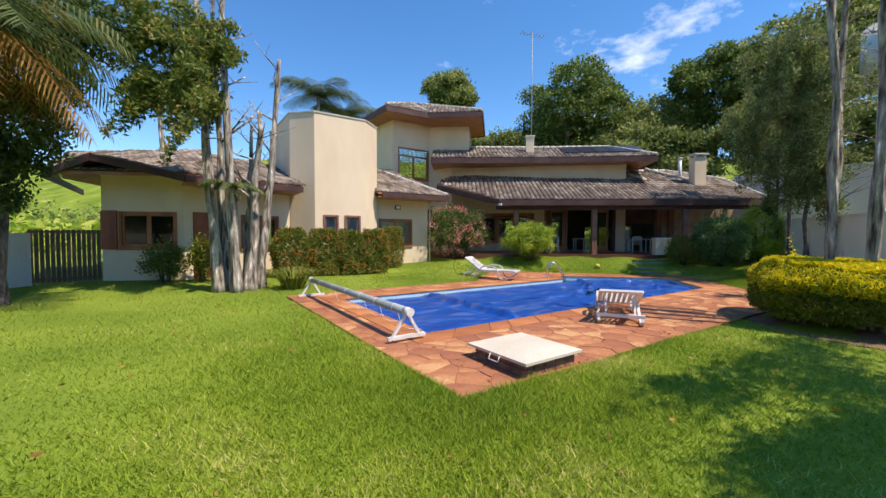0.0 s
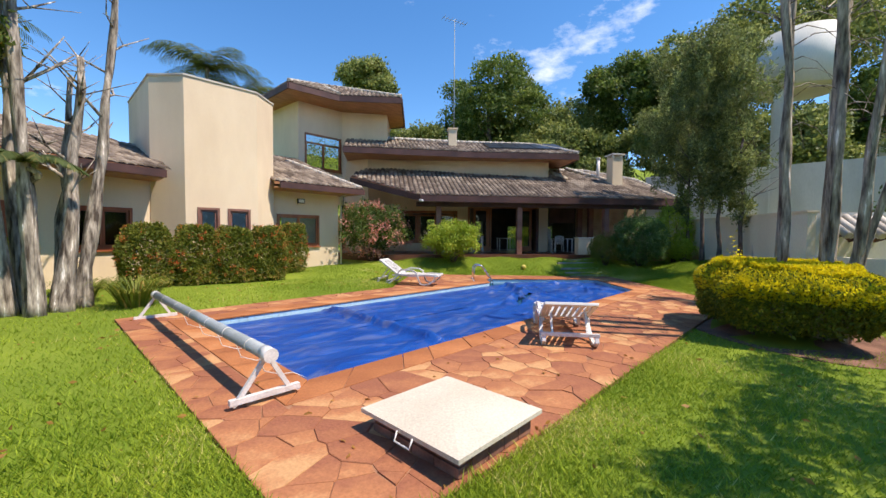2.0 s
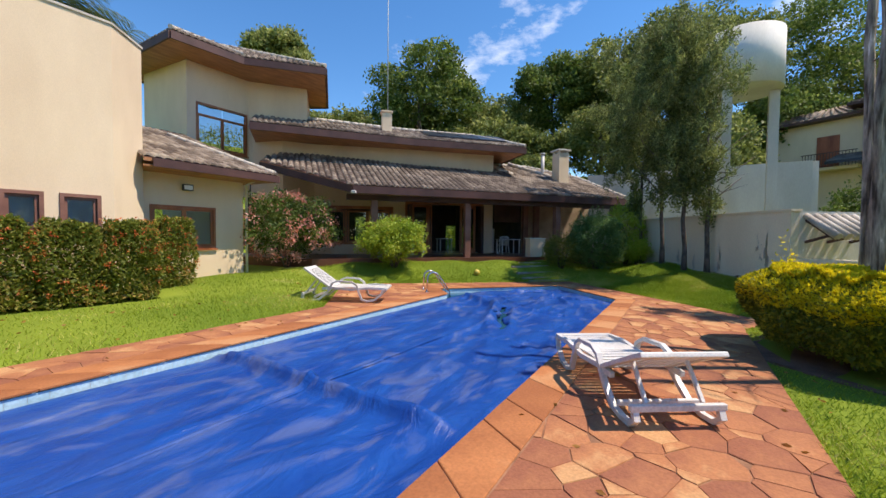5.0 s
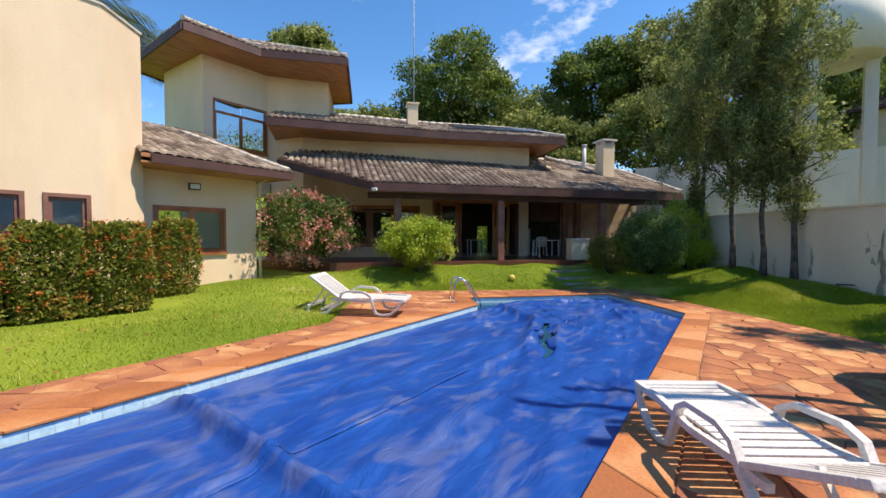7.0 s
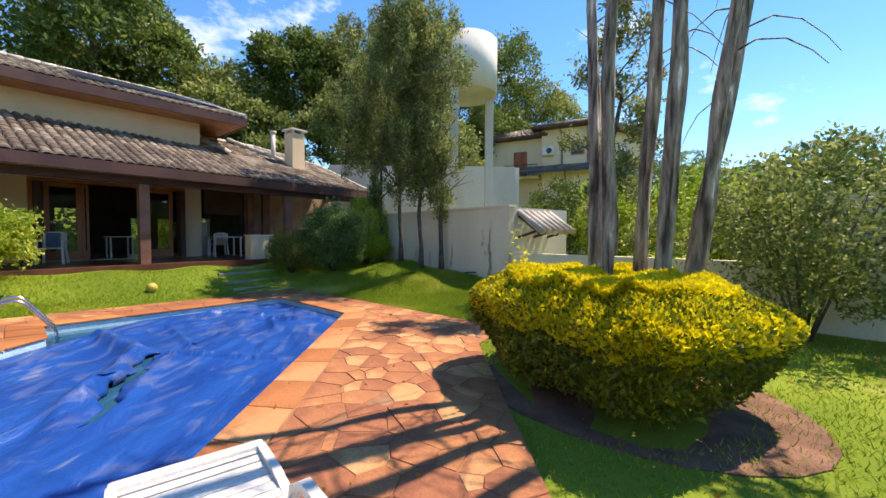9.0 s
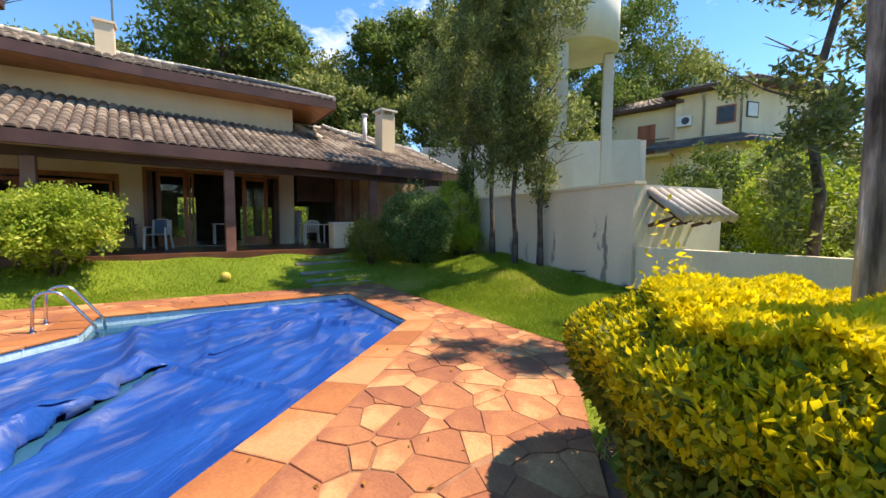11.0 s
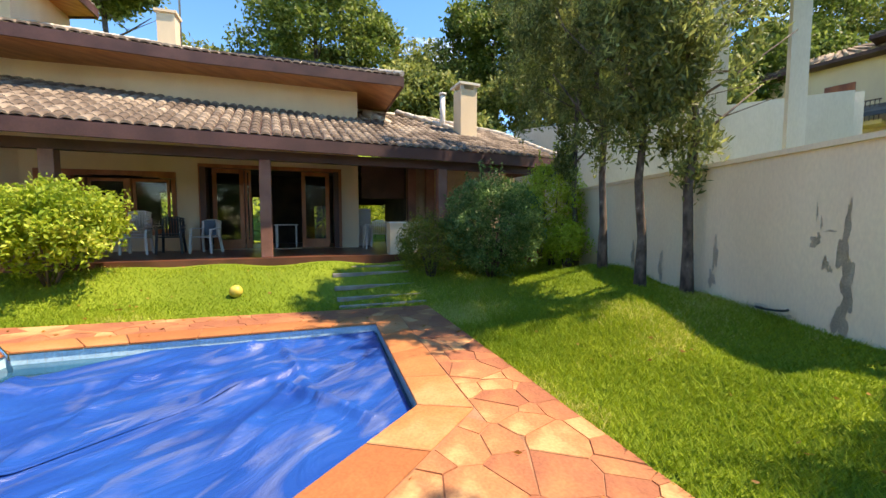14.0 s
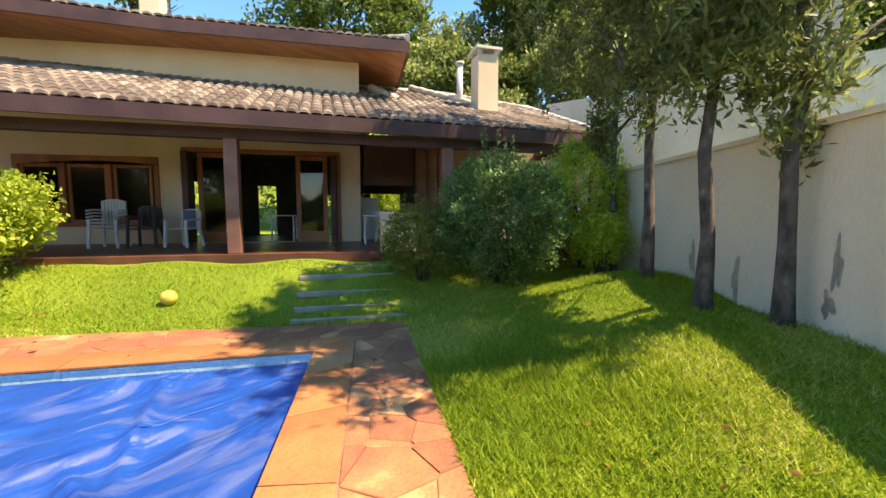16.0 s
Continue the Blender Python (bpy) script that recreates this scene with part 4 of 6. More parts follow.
FOLDS = [(5.65, 7.4, 1.58, 2.05, 0.085, 0.10), (8.2, 7.12, -0.03, 4.3, 0.03, 0.03), (11.2, 6.4, 1.56, 1.0, 0.035, 0.05), (11.8, 8.3, 0.956, 1.15, 0.13, 0.085), (10.3, 7.25, 0.37, 1.3, 0.10, 0.07), (10.3, 6.8, 0.37, 1.2, 0.07, 0.04), (13.65, 7.07, -0.1, 0.75, 0.04, 0.06), (13.5, 6.25, 1.55, 0.85, 0.06, 0.06),
         (13.1, 6.5, 0.5, 0.7, 0.05, 0.04), (12.2, 7.6, 0.75, 1.2, 0.05, 0.03), (12.6, 8.4, -0.5, 1.2, 0.05, 0.028), (14.0, 7.2, 1.1, 1.0, 0.05, 0.035), (11.6, 8.8, 0.2, 1.0, 0.06, 0.025), (8.6, 6.2, 1.3, 0.9, 0.04, 0.016), (14.4, 7.9, -0.75, 0.8, 0.06, 0.05), (13.9, 8.1, 0.15, 1.2, 0.05, 0.028)]
build_pool()


# ---- walls round the garden ----
K = (15.98, 1.48)
wall("wall_garden", (22.6, 6.2), K, -0.4, 2.12, OLDWALL, -0.22)
wall("wall_garden_return", K, (17.3, -0.35), -0.4, 2.12, WHITEWALL, 0.22)
bm = bmesh.new()
m, ln = frame_of((22.6, 6.2), K)
box(bm, 0, ln + 0.04, -0.26, 0.04, 2.121, 2.18, m=m)
structure(part("wall_coping", bm, OLDWALL))
wall("wall_low", K, (12.5, -2.8), -0.4, 0.95, OLDWALL, -0.18)
wall("wall_boundary", (12.35, -2.95), (3.9, -12.0), -0.5, 2.1, OLDWALL, -0.2)
wall("wall_terrace", (25.3, 8.5), (25.3, -0.5), -0.4, 4.72, WHITEWALL, -0.25)
wall("wall_terrace", (25.3, -0.5), (29.5, -1.3), -0.4, 4.72, WHITEWALL, -0.25)
wall("wall_garden_left", (-3.25, 15.1), (-6.0, 12.2), -0.3, 1.5, WHITEWALL, 0.2)
wall("wall_garden_left", (-6.0, 12.2), (-9.0, -6.0), -0.3, 1.5, WHITEWALL, 0.2)
# ground between the wall and the terrace
# left wing
LW = [(-1.69, 15.41), (0.34, 14.4), (3.75, 15.55)]
wall("wall_left_wing", LW[0], LW[1], -0.3, 3.48, CREAM, 0.2, ((0.47, 2.07, 1.05, 2.16),))
wall("wall_left_wing", LW[1], LW[2], -0.3, 3.35, CREAM, 0.2, ((0.24, 0.95, 0.1, 2.18), (1.72, 3.1, 1.0, 2.15)))
wall("wall_left_wing", (-1.69, 21), LW[0], -0.3, 3.35, CREAM, 0.2)
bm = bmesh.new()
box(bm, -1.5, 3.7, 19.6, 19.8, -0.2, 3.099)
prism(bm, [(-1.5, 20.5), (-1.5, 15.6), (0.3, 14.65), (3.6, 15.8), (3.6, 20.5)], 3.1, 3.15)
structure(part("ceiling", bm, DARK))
window("window", LW[0], LW[1], 0.47, 2.07, 1.05, 2.16, 2)
window("window", LW[1], LW[2], 1.72, 3.1, 1.0, 2.15, 2, wood=REDWOOD)
m, _ = frame_of(LW[1], LW[2])
root = structure(new("door_shutter"))
bm = bmesh.new()
box(bm, 0.25, 0.94, -0.02, 0.04, 0.1, 2.17, m=m)
part("door_leaf", bm, REDWOOD, root)
for s in [0.15 + 0.075 * k for k in range(26)]:
    bm = bmesh.new()
    box(bm, 0.31, 0.88, -0.035, -0.0205, s, s + 0.05, m=m)
    part("slat", bm, REDWOOD, root)
m, _ = frame_of(LW[0], LW[1])
root = structure(new("window_shutter"))
bm = bmesh.new()
box(bm, 0.02, 0.44, -0.09, -0.04, 1.02, 2.18, m=m)
part("shutter_leaf", bm, REDWOOD, root)
roof = structure(new("roof_left_wing"))
RL = [(-2.75, 14.75), (0.35, 13.25), (3.9, 14.4), (3.9, 20.5), (-2.75, 20.5)]
roof_plane("roof", [RL[0], RL[1], (1.3, 18.2), (-2.75, 18.2)], RL[0], RL[1], 3.2, 0.33, roof)
roof_plane("roof", [RL[1], RL[2], (3.9, 18.2), (1.3, 18.2)], RL[1], RL[2], 3.2, 0.33, roof)
PROW = Vector((-1.75, 14.15))
back = Vector((0.35, 0.937))
roof_plane("roof", [RL[1], tuple(PROW), tuple(PROW + back * 3), tuple(Vector(RL[1]) + back * 3)], RL[1], tuple(Vector(RL[1]) + back * 3), 3.14, 0.22, roof)
roof_plane("roof", [RL[0], tuple(Vector(RL[0]) + back * 3), tuple(PROW + back * 3), tuple(PROW)], RL[0], tuple(Vector(RL[0]) + back * 3), 3.16, 0.42, roof)
fascia([(-2.75, 20.5, 3.18), (*RL[0], 3.18), (*PROW, 3.66), (*RL[1], 3.16), (*RL[2], 3.18)], 0.2, 0.05, roof)
soffit("soffit", [(0.35, 13.3), (3.85, 14.42), (3.85, 20.4), (0.3, 20.4), (0.3, 14.5)], 2.96, roof)
gate = thing("slatted_gate", 0, 0, 0, 0, "dark brown vertical-slat metal garden gate between two walls", "gate")
m, ln = frame_of((-3.2, 15.12), (-1.72, 15.42))
for z_ in (0.18, 1.5):
    bm = bmesh.new()
    box(bm, 0, ln, 0, 0.05, z_, z_ + 0.06, m=m)
    part("rail", bm, METALGATE, gate)
for k in range(14):
    bm = bmesh.new()
    box(bm, 0.012 + k * ln / 14, 0.100 + k * ln / 14, -0.02, -0.001, 0.12, 1.6, m=m)
    part("slat", bm, METALGATE, gate)


# ---- plants ----
def leaf_quads(c, size, rng, tilt=1.0, length=1.7, up=0.35):
    """Folded leaves at the points c: two quads each."""
    n = len(c)
    d = rng.normal(size=(n, 3))
    d[:, 2] = d[:, 2] * tilt + up
    d /= np.linalg.norm(d, axis=1)[:, None]
    r = rng.normal(size=(n, 3))
    s = np.cross(d, r)
    s /= np.linalg.norm(s, axis=1)[:, None] + 1e-9
    nr = np.cross(s, d)
    sz = (size * rng.uniform(0.65, 1.35, n))[:, None]
    a, tip = c, c + d * sz * length
    mid = c + d * sz * length * 0.5
    l, rr = mid + s * sz * 0.42 + nr * sz * 0.12, mid - s * sz * 0.42 + nr * sz * 0.12
    v = np.stack([a, l, tip, rr], 1).reshape(-1, 3)
    i = np.arange(n)[:, None] * 4
    f = np.concatenate([i + np.array([[0, 1, 2]]), i + np.array([[0, 2, 3]])])
    return v, f


def mesh_np(name, v, f, material, parent=None, label="", kind=""):
    me = bpy.data.meshes.new(name)
    k = f.shape[1]
    me.vertices.add(len(v))
    me.vertices.foreach_set("co", np.asarray(v, np.float32).ravel())
    me.loops.add(f.size)
    me.loops.foreach_set("vertex_index", f.astype(np.int32).ravel())
    me.polygons.add(len(f))
    me.polygons.foreach_set("loop_start", np.arange(0, f.size, k, dtype=np.int32))
    me.update(calc_edges=True)
    me.materials.append(material)
    ob = new(name, me)
    ob.parent = parent
    return tagged(ob, label, kind=kind)


def shell(rng, n, centre, radii, inner=0.55, flat=0.0):
    """Points through the outer part of a lumpy ellipsoid."""
    d = rng.normal(size=(n, 3))
    d /= np.linalg.norm(d, axis=1)[:, None]
    r = (inner + (1 - inner) * rng.random(n) ** 0.6)[:, None]
    lump = 1 + 0.13 * np.sin(d[:, :1] * 7 + centre[0]) * np.cos(d[:, 1:2] * 6 + centre[1]) + 0.08 * np.sin(d[:, 2:] * 11)
    p = d * r * lump * np.array(radii) + np.array(centre)
    return p


def crown(name, lumps, count, size, material, parent, seed=1, tilt=1.0, up=0.3, length=1.7, inner=0.55, cluster=14, puff=(1.6, 1.6, 1.2)):
    rng = np.random.default_rng(seed)
    vol = np.array([l[3] * l[4] * l[5] for l in lumps]) ** 0.67
    pts = []
    for l, w in zip(lumps, vol / vol.sum()):
        k = int(count * w)
        cl = shell(rng, max(8, k // cluster), l[:3], l[3:], inner)
        p = cl[rng.integers(0, len(cl), k)] + rng.normal(size=(k, 3)) * size * np.array(puff)
        pts.append(p)
    p = np.concatenate(pts)
    v, f = leaf_quads(p, size, rng, tilt, length, up)
    return mesh_np(name, v, f, material, parent)


def limbs(bm, base, top, r0, rng, n=7, spread=1.5, start=0.35, bend=0.15, taper=0.75, rough=0.14):
    """A tapered trunk with limbs; returns the limb tips."""
    base, top = Vector(base), Vector(top)
    pts, rad = [], []
    for k in range(9):
        t = k / 8
        p = base.lerp(top, t) + Vector((rng.normal() * bend * t, rng.normal() * bend * t, 0))
        pts.append(p)
        rad.append(r0 * (1 - taper * t) * (1.35 if k == 0 else 1))
    fine = [pts[min(7, int(q / 4))].lerp(pts[min(7, int(q / 4)) + 1], q / 4 - min(7, int(q / 4))) for q in range(33)]
    tube(bm, fine, [float(np.interp(q / 4, range(9), rad)) for q in range(33)], 16, rough=rough)
    tips = []
    for i in range(n):
        t = start + (0.95 - start) * i / max(1, n - 1)
        k = min(7, int(t * 8))
        s = pts[k].lerp(pts[k + 1], t * 8 - k)
        a = rng.uniform(0, 6.28)
        ln = spread * rng.uniform(0.6, 1.0) * (1.1 - 0.5 * t)
        e = s + Vector((math.cos(a) * ln, math.sin(a) * ln, ln * rng.uniform(0.5, 1.0)))
        mid = s.lerp(e, 0.5) + Vector((rng.normal() * 0.1, rng.normal() * 0.1, -0.05 * ln))
        rr = r0 * (1 - 0.75 * t) * 0.5
        tube(bm, [s, mid, e], [rr, rr * 0.7, rr * 0.3], 6)
        tips.append(e)
        for q in range(2):
            e2 = mid + Vector((rng.normal(), rng.normal(), abs(rng.normal()))) * ln * 0.4
            tube(bm, [mid, e2], [rr * 0.45, rr * 0.15], 5)
            tips.append(e2)
    return tips


def tree(name, x, y, height, r0, lumps, count, size, material, label, seed, bark=None, z=None, lean=(0, 0), group="", tilt=1.0, up=0.3, length=1.7, inner=0.5, cluster=14, puff=(1.6, 1.6, 1.2)):
    z = gz(x, y) - 0.05 if z is None else z
    t = thing(name, x, y, z, 0, label, "tree", group)
    rng = np.random.default_rng(seed)
    bm = bmesh.new()
    limbs(bm, (0, 0, 0), (lean[0], lean[1], height * 0.85), r0, rng, 8, height * 0.2)
    part("trunk", bm, bark or BARK2, t)
    crown("crown", lumps, count, size, material, t, seed, tilt, up, length, inner, cluster, puff)
    return t


def bush(name, x, y, r, h, count, size, material, label, seed, wide=None, turn=0, z=None, under=None, stems=6):
    z = gz(x, y) - 0.02 if z is None else z
    t = thing(name, x, y, z, turn, label, "bush")
    rng = np.random.default_rng(seed)
    w = wide or r
    lumps = [(0, 0, h * 0.55, r * 0.8, w * 0.8, h * 0.42)]
    for k in range(7):
        a = k * 0.9 + rng.random()
        lumps.append((math.cos(a) * r * 0.5, math.sin(a) * w * 0.5, h * (0.35 + 0.4 * rng.random()), r * 0.45, w * 0.45, h * 0.27))
    bm = bmesh.new()
    for k in range(stems):
        a = 6.28 * k / stems
        tube(bm, [(0.05 * math.cos(a), 0.05 * math.sin(a), -0.05), (r * 0.3 * math.cos(a), w * 0.3 * math.sin(a), h * 0.4), (r * 0.55 * math.cos(a), w * 0.55 * math.sin(a), h * 0.75)], [0.025, 0.018, 0.006], 5)
    part("stem_cluster", bm, BARK2, t)
    for k in range(46):
        a, el = rng.uniform(0, 6.283), rng.uniform(-0.3, 1.0)
        ce = math.sqrt(max(0.02, 1 - el * el)) * rng.uniform(0.8, 1.12)
        lumps.append((math.cos(a) * r * ce, math.sin(a) * w * ce, h * (0.52 + 0.46 * el * rng.uniform(0.85, 1.15)), r * 0.12, r * 0.12, h * 0.10))
    crown("foliage", lumps, count, size, material, t, seed, cluster=20, puff=(1.3, 1.3, 1.3))
    return t


def shrub_box(name, x, y, lx, ly, h, turn, count, size, material, label, seed, z0=0.0, flowers=None, top=None, round_=5.0):
    """A clipped hedge length."""
    t = thing(name, x, y, gz(x, y), turn, label, "hedge")
    rng = np.random.default_rng(seed)
    k = count

    def pts(k, zlo, zhi):
        u = rng.uniform(-1, 1, k)
        v = rng.uniform(-1, 1, k)
        w = rng.uniform(zlo, zhi, k)
        face = rng.random(k)
        a = np.where(face < 0.4, u, np.where(face < 0.55, np.sign(u) * (1 - 0.1 * rng.random(k)), u))
        b = np.where(face < 0.4, np.sign(v) * (1 - 0.15 * rng.random(k)), v)
        w = np.where(face > 0.72, zhi - 0.12 * rng.random(k) ** 2 * (zhi - zlo), w)
        r = (np.abs(a) ** round_ + np.abs(b) ** round_) ** (1 / round_)
        a, b = a / np.maximum(r, 1), b / np.maximum(r, 1)
        lump = 1 + 0.07 * np.sin(a * lx * 5 + seed) + 0.06 * np.sin(w * 6 + a * 4)
        ww = w * (1 + (0.03 if round_ < 5 else 0.07) * np.sin(a * lx * 6.1 + b * 2 + seed) + 0.03 * np.sin(a * lx * 15 + b * 5))
        sq = 1 - 0.25 * np.clip((w / h - 0.75) / 0.25, 0, 1) ** 2 - (0.55 if round_ < 5 else 0.12) * np.clip(0.45 - w / h, 0, 1)
        return np.stack([a * lx * lump * sq, b * ly * lump * sq, ww], 1)
    v, f = leaf_quads(pts(k, h * z0 + 0.05, h), size, rng, 1.0, 1.7, 0.4)
    mesh_np("foliage", v, f, material, t)
    if top:
        v, f = leaf_quads(pts(int(k * 2.0), h * 0.64, h * 1.07), size * 0.85, rng, 1.0, 1.7, 1.2)
        mesh_np("new_growth", v, f, top, t)
    if flowers:
        c = pts(70, h * 0.2, h)
        c[:, :2] *= 1.06
        p = np.repeat(c, 20, 0) + rng.normal(size=(len(c) * 20, 3)) * 0.036
        v, f = leaf_quads(p, 0.026, rng)
        mesh_np("blossom", v, f, flowers, t)
    bm = bmesh.new()
    for s in range(int(lx * 5)):
        px = rng.uniform(-lx, lx) * 0.85
        tube(bm, [(px, rng.uniform(-ly, ly) * 0.5, -0.03), (px + rng.normal() * 0.1, rng.uniform(-ly, ly) * 0.6, h * 0.75)], [0.022, 0.008], 5)
    part("stem_cluster", bm, BARK2, t)
    return t


def frond(bm_v, bm_f, base, direction, length, droop, leaf_len, rng, seg=16):
    """A palm frond: a drooping midrib with leaflets on both sides."""
    d = Vector(direction).normalized()
    side = d.cross(Vector((0, 0, 1))).normalized()
    p = Vector(base)
    for k in range(seg):
        t = k / (seg - 1)
        step = (d + Vector((0, 0, -droop * t * 1.6))).normalized()
        q = p + step * length / seg
        b = len(bm_v)
        w = 0.012 * (1.2 - t)
        bm_v.extend([p - side * w, p + side * w, q + side * w, q - side * w])
        bm_f.append((b, b + 1, b + 2, b + 3))
        ll = leaf_len * math.sin(math.pi * min(1, 0.18 + 0.82 * t)) ** 0.6
        for s in (-1, 1):
            for h in (0.0, 0.5):
                o = p.lerp(q, h)
                e = o + (side * s * 0.75 + step * 0.55 + Vector((0, 0, -0.35 - 0.3 * rng.random()))) * ll
                mid = o.lerp(e, 0.5) + Vector((0, 0, 0.06 * ll))
                b = len(bm_v)
                wv = step * 0.02
                bm_v.extend([o - wv, mid - wv, e, mid + wv, o + wv])
                bm_f.append((b, b + 1, b + 2, b + 3, b + 4))
        p = q


def palm(name, x, y, height, n, length, label, seed, z=None, material=None, dry=0, r0=0.14, droop=0.9, leaf_len=0.45, bark=None):
    z = gz(x, y) if z is None else z
    t = thing(name, x, y, z - 0.05, 0, label, "palm tree")
    rng = np.random.default_rng(seed)
    bm = bmesh.new()
    pts = [(0.1 * math.sin(k * 0.7), 0.08 * math.cos(k), height * k / 8) for k in range(9)]
    tube(bm, pts, [r0 * (1.25 if k == 0 else 1 - 0.04 * k) for k in range(9)], 10)
    part("trunk", bm, bark or BARK, t)
    top = Vector(pts[-1])
    groups_ = [("frond", material or L_PALM, n, 0.9, droop)]
    if dry:
        groups_.append(("dry_frond", L_DRY, dry, -0.3, 1.2))
    for nm, mt, cnt, rise, dr in groups_:
        for k in range(cnt):
            v, f = [], []
            a = 6.283 * k / cnt + rng.uniform(-0.2, 0.2)
            el = rise * rng.uniform(0.2, 1.1)
            frond(v, f, top, (math.cos(a), math.sin(a), el), length * rng.uniform(0.85, 1.1), dr, leaf_len, rng)
            raw(nm, v, f, mt, t)
    return t


# the clump of bare-stemmed trees left of the pool
t = thing("tree_clump", 1.35, 11.35, gz(1.35, 11.35) - 0.05, 0, "clump of pale flaking trunks with thin branches on the lawn", "tree")
rng = np.random.default_rng(3)
for (dx, dy, lx, ly, hh, r) in ((-0.35, 0.1, -0.75, 0.4, 7.5, 0.13), (0.0, -0.2, -0.25, -0.1, 8.0, 0.12), (-0.15, 0.35, -0.4, 0.6, 7.8, 0.10), (0.35, 0.1, 0.75, 0.5, 4.9, 0.14), (0.62, 0.35, 1.35, 0.9, 6.6, 0.12), (0.3, 0.5, 0.6, 0.9, 4.6, 0.10)):
    bm = bmesh.new()
    limbs(bm, (dx, dy, 0), (lx, ly, hh), r, rng, 7, 1.3, 0.5, 0.07, 0.6, 0.28)
    part("trunk", bm, BARK, t)
rng = np.random.default_rng(8)
sprays = []
for (ox, oy, oz, n_, ln) in ((-0.3, 0.2, 5.6, 16, 1.9), (-0.25, 0.1, 4.7, 12, 1.7), (-0.5, 0.4, 6.6, 12, 1.6), (-1.5, 0.6, 5.0, 10, 1.1), (-1.3, 0.5, 6.4, 12, 1.2), (0.1, 0.0, 6.0, 6, 0.9)):
    for q in range(n_):
        a = rng.uniform(1.9, 4.4) if q % 4 else rng.uniform(0, 6.28)
        l_ = ln * rng.uniform(0.6, 1.0)
        rise = rng.uniform(-0.3, 1.1)
        for w_ in np.linspace(0.15, 1, 16):
            c_ = np.array((ox + math.cos(a) * l_ * w_, oy + math.sin(a) * l_ * w_, oz + l_ * (rise * w_ - 0.8 * w_ * w_)))
            sprays.append(c_ + rng.normal(size=(20, 3)) * np.array((0.1, 0.1, 0.1)) * (1.4 - w_))
p = np.concatenate(sprays)
v, f = leaf_quads(p[::2], 0.055, rng, length=2.4)
mesh_np("foliage", v, f, L_IXORA, t)
# Darker leaves set just below the others paint shade into the crown.
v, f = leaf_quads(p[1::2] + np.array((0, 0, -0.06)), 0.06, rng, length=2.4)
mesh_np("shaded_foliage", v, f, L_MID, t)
t = palm("creeping_fern", 1.35, 11.1, 0.3, 9, 0.9, "drooping green fern fronds growing round the trunks", 4, leaf_len=0.2, r0=0.05)
t.location.z += 2.4

# agave-like clump
def strap_clump(name, x, y, r, h, n, material, label, seed):
    t = thing(name, x, y, gz(x, y) - 0.02, 0, label, "plant")
    rng = np.random.default_rng(seed)
    v, f = [], []
    for k in range(n):
        a = rng.uniform(0, 6.283)
        o = rng.uniform(0, 0.35) * r
        ln = rng.uniform(0.6, 1.0)
        side = Vector((-math.sin(a), math.cos(a), 0)) * 0.02
        prev = None
        for s in range(6):
            u = s / 5
            p = Vector((math.cos(a) * (o + r * ln * u * 0.9), math.sin(a) * (o + r * ln * u * 0.9), h * ln * math.sin(u * 2.1)))
            w = side * (1 - u * 0.9)
            b = len(v)
            v.extend([p - w, p + w])
            if prev is not None:
                f.append((prev, prev + 1, b + 1, b))
            prev = b
    raw("leaves", v, f, material, t)
    return t


strap_clump("strap_leaved_plant", 2.75, 11.2, 0.75, 0.62, 240, L_IXORA, "clump of arching green strap leaves at the foot of the hedge", 2)
strap_clump("strap_leaved_plant", 2.0, 12.4, 0.6, 0.5, 160, L_IXORA, "clump of arching green strap leaves by the pale trunks", 6)

bush("small_shrub", -0.15, 13.9, 0.55, 1.15, 2600, 0.05, L_MID, "small loose green shrub below the shuttered window", 19)
bush("small_shrub", 0.75, 13.7, 0.35, 1.3, 2000, 0.05, L_UNDER, "small loose green shrub by the red door", 18)

# hedges along the tall block
for i, (x, y, lx) in enumerate(((3.35, 13.95, 0.62), (4.5, 13.95, 0.55), (5.5, 13.9, 0.5), (6.45, 13.9, 0.48))):
    shrub_box("flowering_hedge", x, y, lx, 0.38, 1.5 + 0.04 * (i % 2), -3, 9500, 0.05, L_IXORA, "green flowering hedge with orange-red blossoms by the cream wall", 20 + i, flowers=L_RED)
shrub_box("flowering_shrub", 7.65, 14.95, 0.42, 0.4, 1.6, 10, 7500, 0.05, L_IXORA, "single green shrub with orange-red blossoms beside the window", 31, flowers=L_RED)
